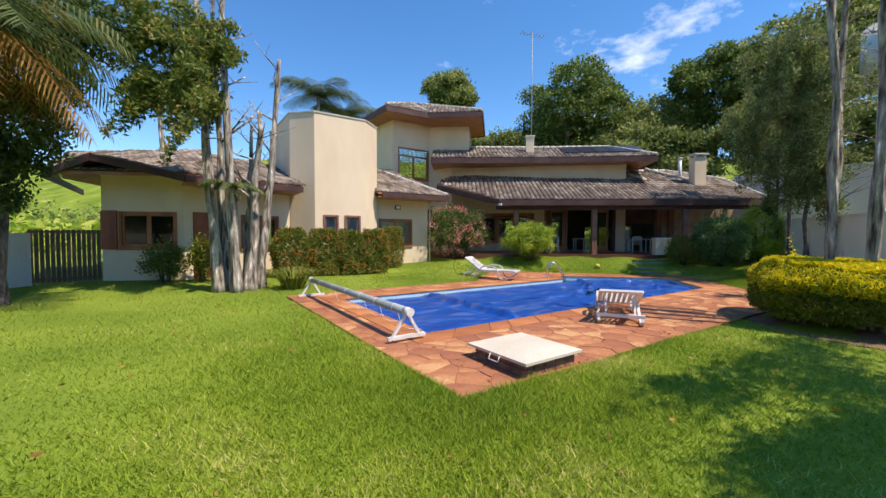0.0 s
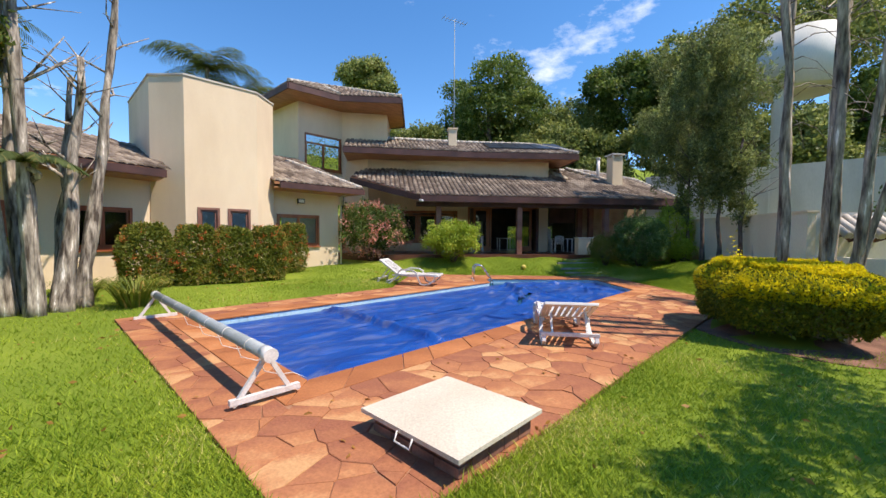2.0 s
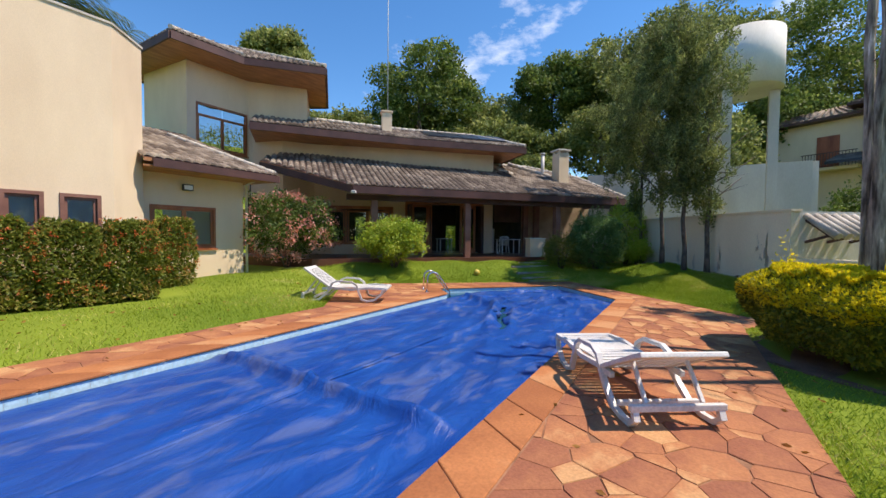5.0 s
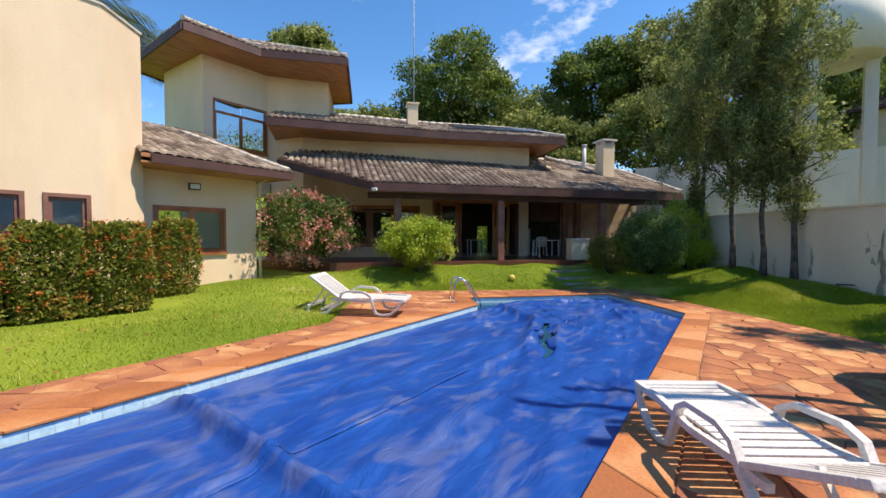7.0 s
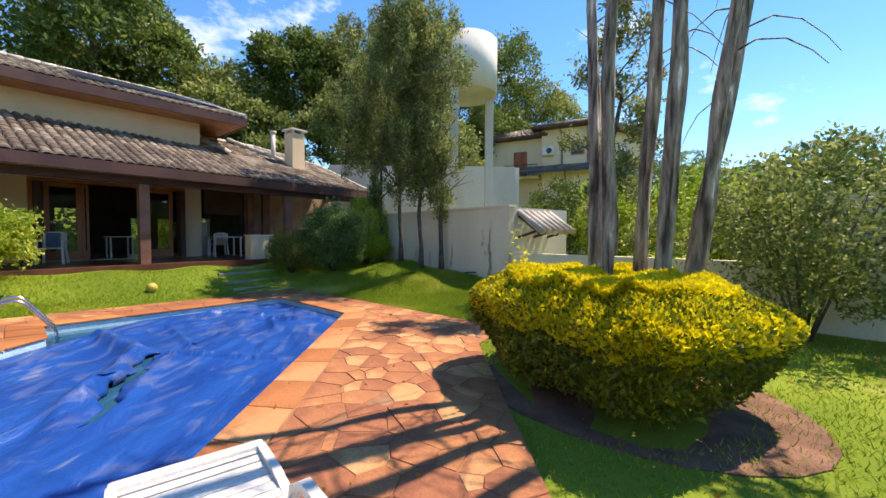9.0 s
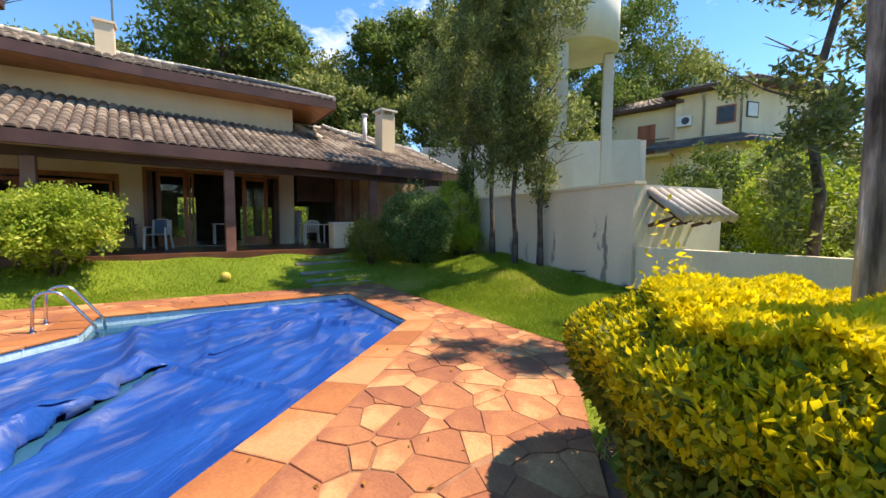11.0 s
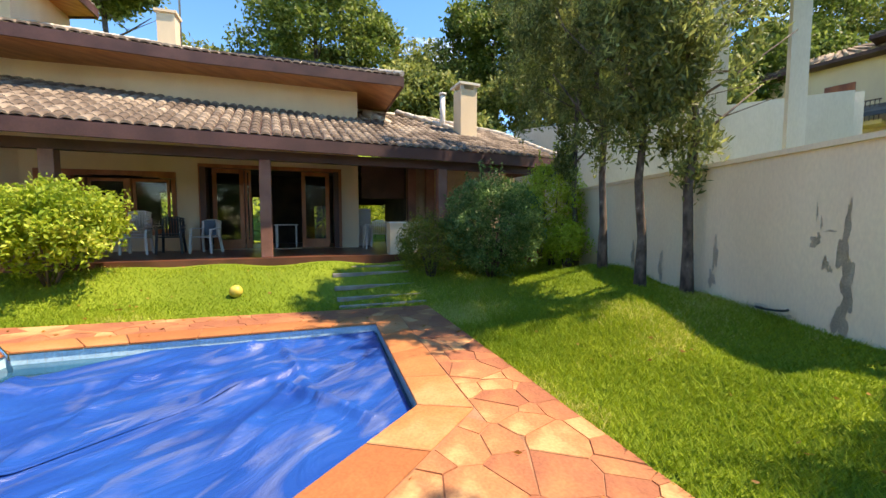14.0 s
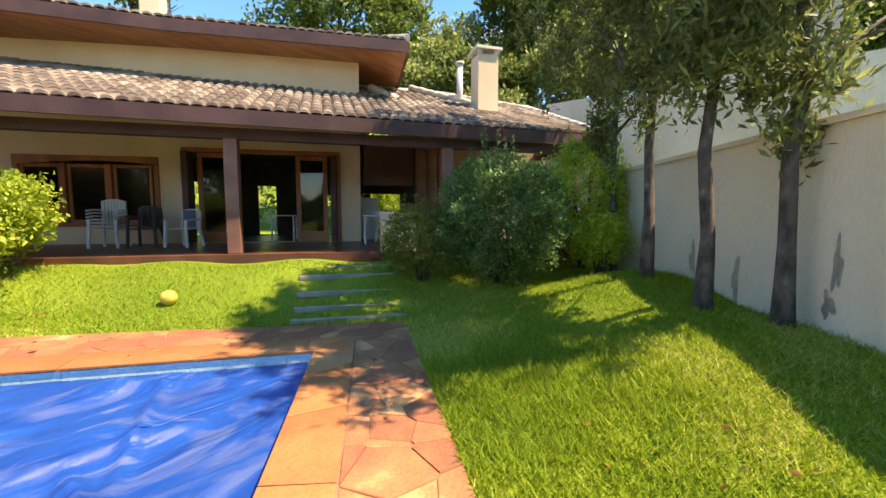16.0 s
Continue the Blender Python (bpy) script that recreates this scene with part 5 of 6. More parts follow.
# pink flowering bush
b = bush("pink_flowering_bush", 11.75, 15.9, 1.6, 2.6, 9500, 0.065, L_MID, "tall green bush with clusters of pale pink flowers before the verandah", 41)
rng = np.random.default_rng(12)
c = shell(rng, 150, (0, 0, 1.45), (1.65, 1.65, 1.2), 0.85)
p = np.repeat(c, 22, 0) + rng.normal(size=(150 * 22, 3)) * 0.075
v, f = leaf_quads(p, 0.06, rng)
mesh_np("blossom", v, f, L_PINK, b)
bush("lime_bush", 13.5, 12.45, 1.12, 1.62, 16000, 0.052, L_LIME, "loose bright lime-green bush on the lawn by the pool", 42)
def round_bush(name, x, y, r, h, count, size, material, label, seed):
    """A dense dome of leaves with a bumpy outline, down to the ground."""
    t = thing(name, x, y, gz(x, y) - 0.02, 0, label, "bush")
    rng = np.random.default_rng(seed)
    lumps = [(0, 0, h * 0.48, r * 0.86, r * 0.86, h * 0.44)]
    for k in range(34):
        a, el = k * 2.4, -0.7 + 1.65 * (k + 0.5) / 34
        ce = math.sqrt(max(0.05, 1 - el * el))
        lumps.append((math.cos(a) * r * 0.76 * ce, math.sin(a) * r * 0.76 * ce, h * 0.48 + h * 0.40 * el, r * 0.25, r * 0.25, r * 0.22))
    bm = bmesh.new()
    for k in range(7):
        a = 0.9 * k
        tube(bm, [(0.06 * math.cos(a), 0.06 * math.sin(a), -0.05), (r * 0.25 * math.cos(a), r * 0.25 * math.sin(a), h * 0.35), (r * 0.5 * math.cos(a), r * 0.5 * math.sin(a), h * 0.7)], [0.03, 0.02, 0.007], 5)
    part("stem_cluster", bm, BARK2, t)
    crown("foliage", lumps, count, size, material, t, seed, inner=0.8, cluster=9, puff=(1.2, 1.2, 1.0))
    for k in range(9):
        a, q = rng.uniform(0, 6.283), rng.uniform(0.1, 0.6)
        bm = bmesh.new()
        p0, p1 = Vector((math.cos(a) * r * q, math.sin(a) * r * q, h * 0.85)), Vector((math.cos(a) * r * q * 1.15, math.sin(a) * r * q * 1.15, h * rng.uniform(1.0, 1.09)))
        tube(bm, [p0, p1], [0.008, 0.003], 4)
        sp = part("shoot", bm, BARK2, t)
        c_ = np.linspace(np.array(p0), np.array(p1), 9)
        v, f = leaf_quads(np.repeat(c_, 5, 0) + rng.normal(size=(45, 3)) * 0.02, size, rng)
        mesh_np("shoot_foliage", v, f, material, sp)
    return t


round_bush("dark_green_bush", 18.95, 6.85, 1.12, 2.25, 26000, 0.038, L_GLOSSY, "large rounded dark green bush with glossy leaves on the lawn", 43)
round_bush("rounded_bush", 18.3, 8.0, 0.78, 1.35, 16000, 0.024, L_IXORA, "low clipped round green bush beside the dark one", 44)
round_bush("bamboo_bush", 21.0, 6.05, 0.9, 2.8, 15000, 0.04, L_BAMBOO, "tall feathery yellow-green bamboo by the wall", 45)
bush("small_green_bush", 20.1, 5.5, 0.45, 1.1, 4000, 0.04, L_BAMBOO, "small yellow-green shrub by the garden wall", 46)

# the yellow hedge with trunks
hx, hy = 9.85, 1.89
shrub_box("yellow_hedge", hx, hy, 1.32, 1.05, 1.04, 26, 50000, 0.033, L_UNDER, "thick golden-yellow hedge with green lower leaves round pale trunks", 51, z0=0.12, top=L_YEL, round_=3.0)
bm = bmesh.new()
poly = [(hx + 1.62 * math.cos(a) * math.cos(0.45) - 1.32 * math.sin(a) * math.sin(0.45), hy - 0.22 + 1.62 * math.cos(a) * math.sin(0.45) + 1.32 * math.sin(a) * math.cos(0.45)) for a in [k * 0.2618 for k in range(24)]]
prism(bm, poly, lambda x, y: gz(x, y) - 0.05, lambda x, y: gz(x, y) + 0.012)
structure(part("soil_bed", bm, SOIL))
t = thing("dead_palm_trunks", hx, hy, gz(hx, hy) - 0.05, 0, "group of tall pale weathered trunks rising from the yellow hedge", "tree")
rng = np.random.default_rng(9)
for (dx, dy, lx, ly, hh, r) in ((0.08, -0.06, 0.05, -0.02, 8.4, 0.066), (0.20, 0.0, 0.62, -0.05, 8.2, 0.056), (0.36, -0.52, 0.16, -0.80, 8.3, 0.07), (0.03, -0.58, -0.30, -0.72, 8.4, 0.075), (-0.05, -0.80, -0.55, -1.35, 7.8, 0.06), (0.06, -0.72, 0.1, -2.1, 7.0, 0.05)):
    bm = bmesh.new()
    limbs(bm, (dx, dy, 0), (lx, ly, hh), r, rng, 5, 0.9, 0.6, 0.06, 0.35, 0.5)
    for q in range(9):
        u = 0.42 + 0.055 * q
        s0 = Vector((dx + (lx - dx) * u, dy + (ly - dy) * u, hh * u))
        a = rng.uniform(-2.6, 0.4)
        ln = rng.uniform(0.5, 1.15)
        pts_ = [s0 + Vector((math.cos(a) * ln * w_, math.sin(a) * ln * w_, ln * (0.75 * w_ - 1.15 * w_ * w_))) for w_ in (0, 0.3, 0.6, 0.85, 1.0)]
        tube(bm, pts_, [0.011, 0.009, 0.007, 0.005, 0.003], 4)
    part("trunk", bm, BARK, t)
t = bush("hedge_shoot", 10.69, 2.58, 0.14, 1.5, 520, 0.03, L_YEL, "loose yellow-green shoots standing above the hedge", 55, stems=3)

# trees along the garden wall
F = "slender tree with flaking trunk and feathery foliage by the garden wall"
for (x, y, h, sd, lean) in ((17.9, 3.92, 7.9, 61, (0.3, 0.2)), (17.75, 3.3, 7.6, 62, (0.2, 0.2)), (18.9, 4.6, 8.2, 63, (0.2, 0.1)), (20.6, 5.4, 8.4, 64, (0.2, 0.2))):
    rg = random.Random(sd)
    lumps = []
    for k in range(70):
        u = rg.random() ** 0.8
        zz_ = h * (0.24 + 0.80 * u)
        env = (1.3 if sd < 63 else 1.75) * math.sin(math.pi * min(1, 0.14 + 0.86 * (1 - u))) ** 0.7
        a_ = rg.uniform(0, 6.283)
        rr = env * rg.uniform(0.15, 1.0)
        s_ = rg.uniform(0.22, 0.42)
        lumps.append((lean[0] * u + math.cos(a_) * rr, lean[1] * u + 0.15 + math.sin(a_) * rr, zz_, s_, s_, s_ * rg.uniform(1.2, 2.0)))
    tree("garden_tree", x, y, h, 0.072, lumps, 21000, 0.042, L_FEATHER, F, sd, group="trees along the garden wall", length=2.8, tilt=1.0, up=0.9, lean=lean, inner=0.1, cluster=46, puff=(1.35, 1.35, 2.6))

# a palm-like tree whose shade falls over the lawn
tree("shade_tree", 7.4, -2.9, 7.0, 0.14, [(0, 1.2, 6.2, 1.3, 0.7, 0.4), (-1.6, 1.6, 6.0, 1.0, 0.5, 0.35), (1.5, 1.4, 6.0, 1.3, 0.6, 0.35), (0.2, 0.2, 6.6, 1.0, 0.6, 0.4)], 4200, 0.08, L_MID, "slender tree at the edge of the lawn", 75, inner=0.2)
tree("shade_tree", 4.6, -3.6, 6.6, 0.12, [(0.4, 1.2, 6.0, 0.9, 0.5, 0.3), (1.4, 1.0, 6.1, 0.8, 0.4, 0.3)], 3500, 0.08, L_MID, "slender tree at the edge of the lawn", 76, inner=0.2)
# right-hand bush beyond the hedge, by the boundary
bush("boundary_bush", 11.75, -2.15, 1.5, 3.0, 13000, 0.05, L_FAR, "tall loose grey-green bush by the boundary wall", 71)
rt = random.Random(12)
tree("thin_tree", 14.9, -0.6, 8.6, 0.08, [(rt.uniform(-0.9, 0.9) * (1.1 - 0.4 * k / 44), rt.uniform(-0.9, 0.9) * (1.1 - 0.4 * k / 44), 1.3 + 7.6 * k / 44, 0.3, 0.3, 0.4) for k in range(44)], 11000, 0.05, L_FEATHER, "tall sparse tree with fine foliage behind the low wall", 72, length=2.4, inner=0.2, cluster=34, puff=(1.4, 1.4, 2.0))
for i, (bx, by, br, bh, bm_) in enumerate(((15.6, -3.4, 1.7, 2.9, L_LIME), (18.2, -5.6, 2.2, 3.6, L_MID), (14.2, -6.2, 2.0, 3.4, L_MID), (20.5, -3.2, 1.5, 3.2, L_MID), (25.5, -4.6, 1.8, 4.2, L_LIME), (22.3, -8.0, 2.4, 4.2, L_MID), (27.5, -8.5, 2.0, 4.0, L_MID), (17.5, -10.5, 2.6, 4.4, L_MID))):
    bush("thicket_bush", bx, by, br, bh, 7000, 0.085, bm_, "dense leafy shrub growing beyond the garden wall", 140 + i)
palm("palm", 30.0, -22.0, 7.4, 16, 3.2, "palm beyond the boundary wall", 87, leaf_len=0.7, droop=0.8)
palm("palm", 24.0, -24.0, 7.0, 14, 2.4, "palm beyond the boundary wall", 88, leaf_len=0.6, droop=0.8)
for i, (bx, by, br, bh) in enumerate(((20.0, -1.0, 1.2, 3.2), (22.0, -3.2, 1.5, 3.6), (18.2, -2.0, 1.1, 2.6))):
    bush("flowering_thicket", bx, by, br, bh, 9000, 0.06, L_LIME if i else L_MID, "loose yellow-green shrub below the neighbouring house", 160 + i)
bush("terrace_shrub", 24.0, -1.6, 1.2, 2.4, 7000, 0.06, L_LIME, "sprawling shrub with red flowers beyond the white wall", 73)

# far left
tree("dark_tree", -2.85, 11.4, 5.8, 0.14, [(-0.3, 0, 2.6, 0.8, 0.8, 1.1), (0.1, 0.2, 3.6, 1.0, 1.0, 1.0), (0.25, 0.2, 4.9, 1.2, 1.2, 1.0), (0.6, 0.6, 6.2, 1.5, 1.2, 0.9)], 26000, 0.07, L_DARK, "dense dark tree by the low white wall", 81)
palm("palm", -2.7, 9.6, 5.0, 22, 2.9, "tall palm with green and orange dry fronds", 82, dry=12, leaf_len=0.62)
palm("palm", -3.7, 12.4, 6.4, 16, 3.0, "palm with drooping green and orange fronds by the white wall", 83, dry=8, leaf_len=0.55)
palm("palm", -0.2, 21.5, 8.2, 14, 2.6, "slim palm with blue-green fronds", 84, leaf_len=0.5)
palm("palm", 8.3, 26.4, 10.4, 26, 3.2, "tall palm behind the house", 85, leaf_len=0.95, droop=0.75)
palm("palm", 10.6, 27.6, 9.8, 26, 3.0, "tall palm behind the house", 86, leaf_len=0.95, droop=0.75)

# the wooded slope
rngp = random.Random(4)
SL = "tall broad-leaved tree with a dense crown on the wooded slope"
SLOPE = ((28.5, 22, 11.9, 4.7, 4.4), (31.5, 25, 9.6, 4.4, 3.8), (21, 29.5, 14.2, 2.3, 2.1), (36, 13.6, 13.2, 3.2, 3.4), (37, 8.2, 13.6, 4.0, 4.4), (40, 3.5, 15.2, 5.0, 5.0), (47, -2, 17.0, 6.0, 5.2), (53, -9, 14.5, 6.0, 4.2),
         (35, 19, 9.6, 4.6, 4.0), (42, 21, 11.8, 5.2, 4.6), (49, 11, 15.6, 5.6, 5.0), (23, 25, 7.4, 3.2, 3.0), (60, -20, 12.0, 7.0, 5.0), (31, 14.5, 6.4, 3.0, 3.0), (30.5, 17.5, 7.4, 3.4, 3.2), (64, -32, 9.5, 7.0, 4.6), (33.5, 9.5, 8.4, 3.4, 3.0), (34.0, 3.6, 6.6, 3.6, 3.2), (42.0, -1.5, 9.6, 4.2, 3.4), (66, -44, 8.0, 8.0, 4.0))
for i, (x, y, cz, rx, rz) in enumerate(SLOPE):
    z = gz(x, y)
    top = cz + rz
    lumps = [(0, 0, cz - z - rz * 0.2, rx * 0.62, rx * 0.62, rz * 0.7)]
    for k in range(26):
        a = rngp.uniform(0, 6.283)
        el = rngp.uniform(-0.5, 1.0)
        ce = math.sqrt(1 - el * el * 0.9)
        s_ = rx * rngp.uniform(0.16, 0.34)
        lumps.append((math.cos(a) * rx * 0.78 * ce, math.sin(a) * rx * 0.78 * ce, cz - z + rz * 0.72 * el, s_, s_, s_ * 0.75))
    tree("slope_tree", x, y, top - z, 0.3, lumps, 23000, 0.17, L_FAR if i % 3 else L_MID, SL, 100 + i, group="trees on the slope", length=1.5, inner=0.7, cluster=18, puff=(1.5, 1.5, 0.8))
# low growth on the slope
rng = np.random.default_rng(7)
px, py = rng.uniform(-50, 75, 1700), rng.uniform(-35, 75, 1700)
ok = (((px - 8) * 0.6 + (py - 8) * 0.75 > 24) & ((px > 8) | (py > 52))) | ((px > 36) & (py < 12))
px, py = px[ok], py[ok]
pz = ground_z(px, py)
c = np.stack([px, py, pz], 1)
k = 60
p = np.repeat(c, k, 0) + rng.normal(size=(len(c) * k, 3)) * np.array([1.6, 1.6, 0.8]) + np.array([0, 0, 1.0])
v, f = leaf_quads(p, 0.24, rng)
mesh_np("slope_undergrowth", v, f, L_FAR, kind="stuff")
rng = np.random.default_rng(17)
p = np.stack([rng.uniform(-60, 5, 9000), rng.uniform(28, 60, 9000), rng.uniform(0, 3.2, 9000) ** 1.0], 1)
p[:, 2] *= 1.0 + 0.3 * np.sin(p[:, 0] * 0.3)
v, f = leaf_quads(p, 0.4, rng)
mesh_np("far_thicket", v, f, L_LIME, kind="stuff")

# unseen woods, added to close the place behind the lawn and darken pane reflections
rng = np.random.default_rng(23)
a_ = rng.uniform(2.6, 5.6, 16000)
d_ = rng.uniform(30, 44, 16000)
top_ = 6.5 + 2.2 * np.sin(a_ * 9) + 1.4 * np.sin(a_ * 23 + 1)
p = np.stack([4 + d_ * np.cos(a_), 4 + d_ * np.sin(a_), rng.random(16000) ** 0.8 * top_], 1)
v, f = leaf_quads(p, 0.55, rng)
mesh_np("far_woods", v, f, L_DARK, kind="stuff")

# water tower
wt = thing("water_tower", 22.5, 2.2, 0.0, 0, "white rendered round water tank raised on concrete pillars", "water tower")
bm = bmesh.new()
r = 1.32
bmesh.ops.create_cone(bm, cap_ends=True, segments=48, radius1=r, radius2=r, depth=2.15, matrix=Matrix.Translation((0, 0, 8.25)))
for f_ in bm.faces:
    f_.smooth = len(f_.verts) == 4
part("tank", bm, WHITEWALL, wt)
for a in (-78, 40, 152):
    bm = bmesh.new()
    x, y = 1.08 * math.cos(radians(a)), 1.08 * math.sin(radians(a))
    box(bm, x - 0.16, x + 0.16, y - 0.16, y + 0.16, 0, 7.149)
    part("pillar", bm, WHITEWALL, wt)

# awning of tiles on the wall
aw = thing("tiled_awning", 16.45, 0.85, 1.9, -54, "small sloping awning of pale barrel tiles on wooden brackets", "awning")
bm = bmesh.new()
for k in range(6):
    x = -0.62 + k * 0.25
    tube(bm, [(x, -0.02, 0.12), (x, -0.8, -0.42)], [0.075, 0.095], 8)
part("tiles", bm, RIDGE, aw)
bm = bmesh.new()
for x in (-0.6, 0.0, 0.6):
    flat_bar(bm, [(x, -0.01, -0.55), (x, -0.62, -0.38)], 0.06, 0.06, (1, 0, 0))
    flat_bar(bm, [(x, -0.01, 0.0), (x, -0.76, -0.5)], 0.06, 0.05, (1, 0, 0))
part("bracket", bm, FASCIA, aw)

# neighbour's house
NC, nf, ns_ = Vector((34.4, -7.95)), Vector((0.5, 0.866)), Vector((0.5, -0.866))
nn, nq = Vector((-0.866, 0.5)), Vector((-0.866, -0.5))
nb = thing("neighbour_house", 0, 0, 0, 0, "cream two-storey neighbouring house with dark tiled roofs and a red door", "house")
bm = bmesh.new()
prism(bm, [tuple(p) for p in (NC, NC + nf * 3.45, NC + nf * 3.45 - nn * 6, NC - nn * 6 + ns_ * 6.5, NC + ns_ * 6.5)], 0, 9.4)
part("wall", bm, CREAM, nb)
bm = bmesh.new()
prism(bm, [tuple(p) for p in (NC + nf * 3.46 - nn * 0.6, NC + nf * 8.2 - nn * 0.6, NC + nf * 8.2 - nn * 6, NC + nf * 3.46 - nn * 6)], 0, 9.1)
part("wall", bm, CREAM, nb)


def hip_roof(poly, z, rise, shrink):
    """A low tiled hip over a plan polygon, with its eave board."""
    c = sum((Vector(p) for p in poly), Vector((0, 0))) / len(poly)
    top_ = [Vector(p).lerp(c, shrink) for p in poly]
    bm = bmesh.new()
    prism(bm, [tuple(p) for p in poly], z - 0.16, z)
    part("eave", bm, FASCIA, nb)
    bm = bmesh.new()
    lo, hi = [bm.verts.new((*p, z + 0.003)) for p in poly], [bm.verts.new((*p, z + rise)) for p in top_]
    for k in range(len(poly)):
        j = (k + 1) % len(poly)
        bm.faces.new([lo[k], lo[j], hi[j], hi[k]])
    bm.faces.new(hi)
    bmesh.ops.recalc_face_normals(bm, faces=bm.faces)
    part("roof", bm, TILE, nb)
    for k in range(len(poly)):
        p, q = Vector(poly[k]), Vector(poly[(k + 1) % len(poly)])
        n_ = int((q - p).length / 0.4)
        bm = bmesh.new()
        for i in range(n_):
            w_ = (i + 0.5) / n_
            a, b = p.lerp(q, w_), top_[k].lerp(top_[(k + 1) % len(poly)], w_)
            tube(bm, [(*a, z + 0.02), (*b, z + rise + 0.02)], 0.08, 5)
        tagged(part("roof_course", bm, TILE, nb), kind="stuff")


hip_roof([NC + (nn + nq) * 0.62, NC + nf * 4.1 + nn * 0.8, NC + nf * 4.1 - nn * 6.8, NC - nn * 6.8 + ns_ * 7.3, NC + ns_ * 7.3 + nq * 0.8], 9.56, 1.0, 0.6)
hip_roof([NC + nf * 3.0 + nn * 0.2, NC + nf * 9.0 + nn * 0.2, NC + nf * 9.0 - nn * 6.8, NC + nf * 3.0 - nn * 6.8], 9.15, 0.9, 0.6)
for a, b, c_, d in ((NC + nf * 4.6, NC, NC + (nn + nq) * 0.8, NC + nf * 4.9 + nn * 1.1), (NC, NC + ns_ * 6.5, NC + ns_ * 6.8 + nq * 1.1, NC + (nn + nq) * 0.8)):
    bm = bmesh.new()
    vs_ = [bm.verts.new((*p, z)) for p, z in ((a, 6.72), (b, 6.72), (c_, 6.22), (d, 6.22), (a, 6.6), (b, 6.6), (c_, 6.08), (d, 6.08))]
    for f in ((0, 1, 2, 3), (7, 6, 5, 4), (2, 3, 7, 6), (0, 4, 7, 3), (1, 2, 6, 5), (0, 1, 5, 4)):
        bm.faces.new([vs_[k] for k in f])
    bmesh.ops.recalc_face_normals(bm, faces=bm.faces)
    part("skirt_roof", bm, TILE, nb)
    p, q = Vector(c_), Vector(d)
    bm = bmesh.new()
    m_, l_ = frame_of(tuple(d), tuple(c_))
    box(bm, 0, l_, -0.03, 0.03, 6.02, 6.2, m=m_)
    part("gutter", bm, SOLAR, nb)


def nb_box(name, origin, along, out_, s0, s1, z0, z1, depth, material, parent=nb, label=""):
    bm = bmesh.new()
    a, b = origin + along * s0, origin + along * s1
    prism(bm, [tuple(p) for p in (a + out_ * 0.002, b + out_ * 0.002, b + out_ * depth, a + out_ * depth)], z0, z1)
    return part(name, bm, material, parent, label)


for o_, al, ou, s0, s1, z0, z1, wd in ((NC, nf, nn, 0.3, 1.25, 7.35, 8.4, REDWOOD), (NC, ns_, nq, 0.25, 1.15, 7.6, 8.5, METALGATE), (NC, ns_, nq, 3.6, 4.6, 7.4, 8.4, METALGATE), (NC, ns_, nq, 1.0, 2.2, 3.4, 4.9, METALGATE), (NC, nf, nn, 1.2, 2.2, 3.6, 4.8, REDWOOD)):
    w = nb_box("window_frame", o_, al, ou, s0, s1, z0, z1, 0.06, wd)
    nb_box("pane", o_ + ou * 0.06, al, ou, s0 + 0.08, s1 - 0.08, z0 + 0.08, z1 - 0.08, 0.01, SOLAR if wd is REDWOOD else BLIND, w)
o_ = NC - nn * 0.6
w = nb_box("balcony_door", o_, nf, nn, 4.75, 5.85, 5.95, 8.05, 0.06, REDWOOD)
nb_box("balcony_floor", o_, nf, nn, 3.6, 6.3, 5.75, 5.93, 1.1, CREAM)
rail = nb_box("balcony_rail", o_ + nn * 1.0, nf, nn, 3.65, 6.3, 6.8, 6.85, 0.05, METALGATE)
for k in range(18):
    nb_box("baluster", o_ + nn * 1.01, nf, nn, 3.7 + 0.147 * k, 3.725 + 0.147 * k, 5.93, 6.8, 0.03, METALGATE, rail)
for p, z0 in ((NC + nf * 1.9 + nn * 0.07, 6.75), (NC + nn * 0.07 + nf * 0.05, 6.75), (NC + nf * 1.6 + nn * 0.07, 0.5)):
    bm = bmesh.new()
    zt = 9.2 if z0 > 5 else 6.1
    tube(bm, [(*p, z0), (*p, zt - 0.55), (*(p + nn * 0.55), zt)], 0.06, 6)
    part("downpipe", bm, STAIN, nb)
ac = thing("air_conditioner", NC.x + nf.x * 2.9 + nn.x * 0.2, NC.y + nf.y * 2.9 + nn.y * 0.2, 7.45, 60, "white wall-mounted air conditioner on the neighbouring house", "air conditioner")
bm = bmesh.new()
box(bm, -0.42, 0.42, -0.18, 0.18, 0, 0.62, 0.02)
part("casing", bm, PLASTIC, ac)
bm = bmesh.new()
tube(bm, [(-0.1, 0.19, 0.31), (-0.1, 0.2, 0.31)], 0.22, 16)
part("fan_grille", bm, SOLAR, ac)


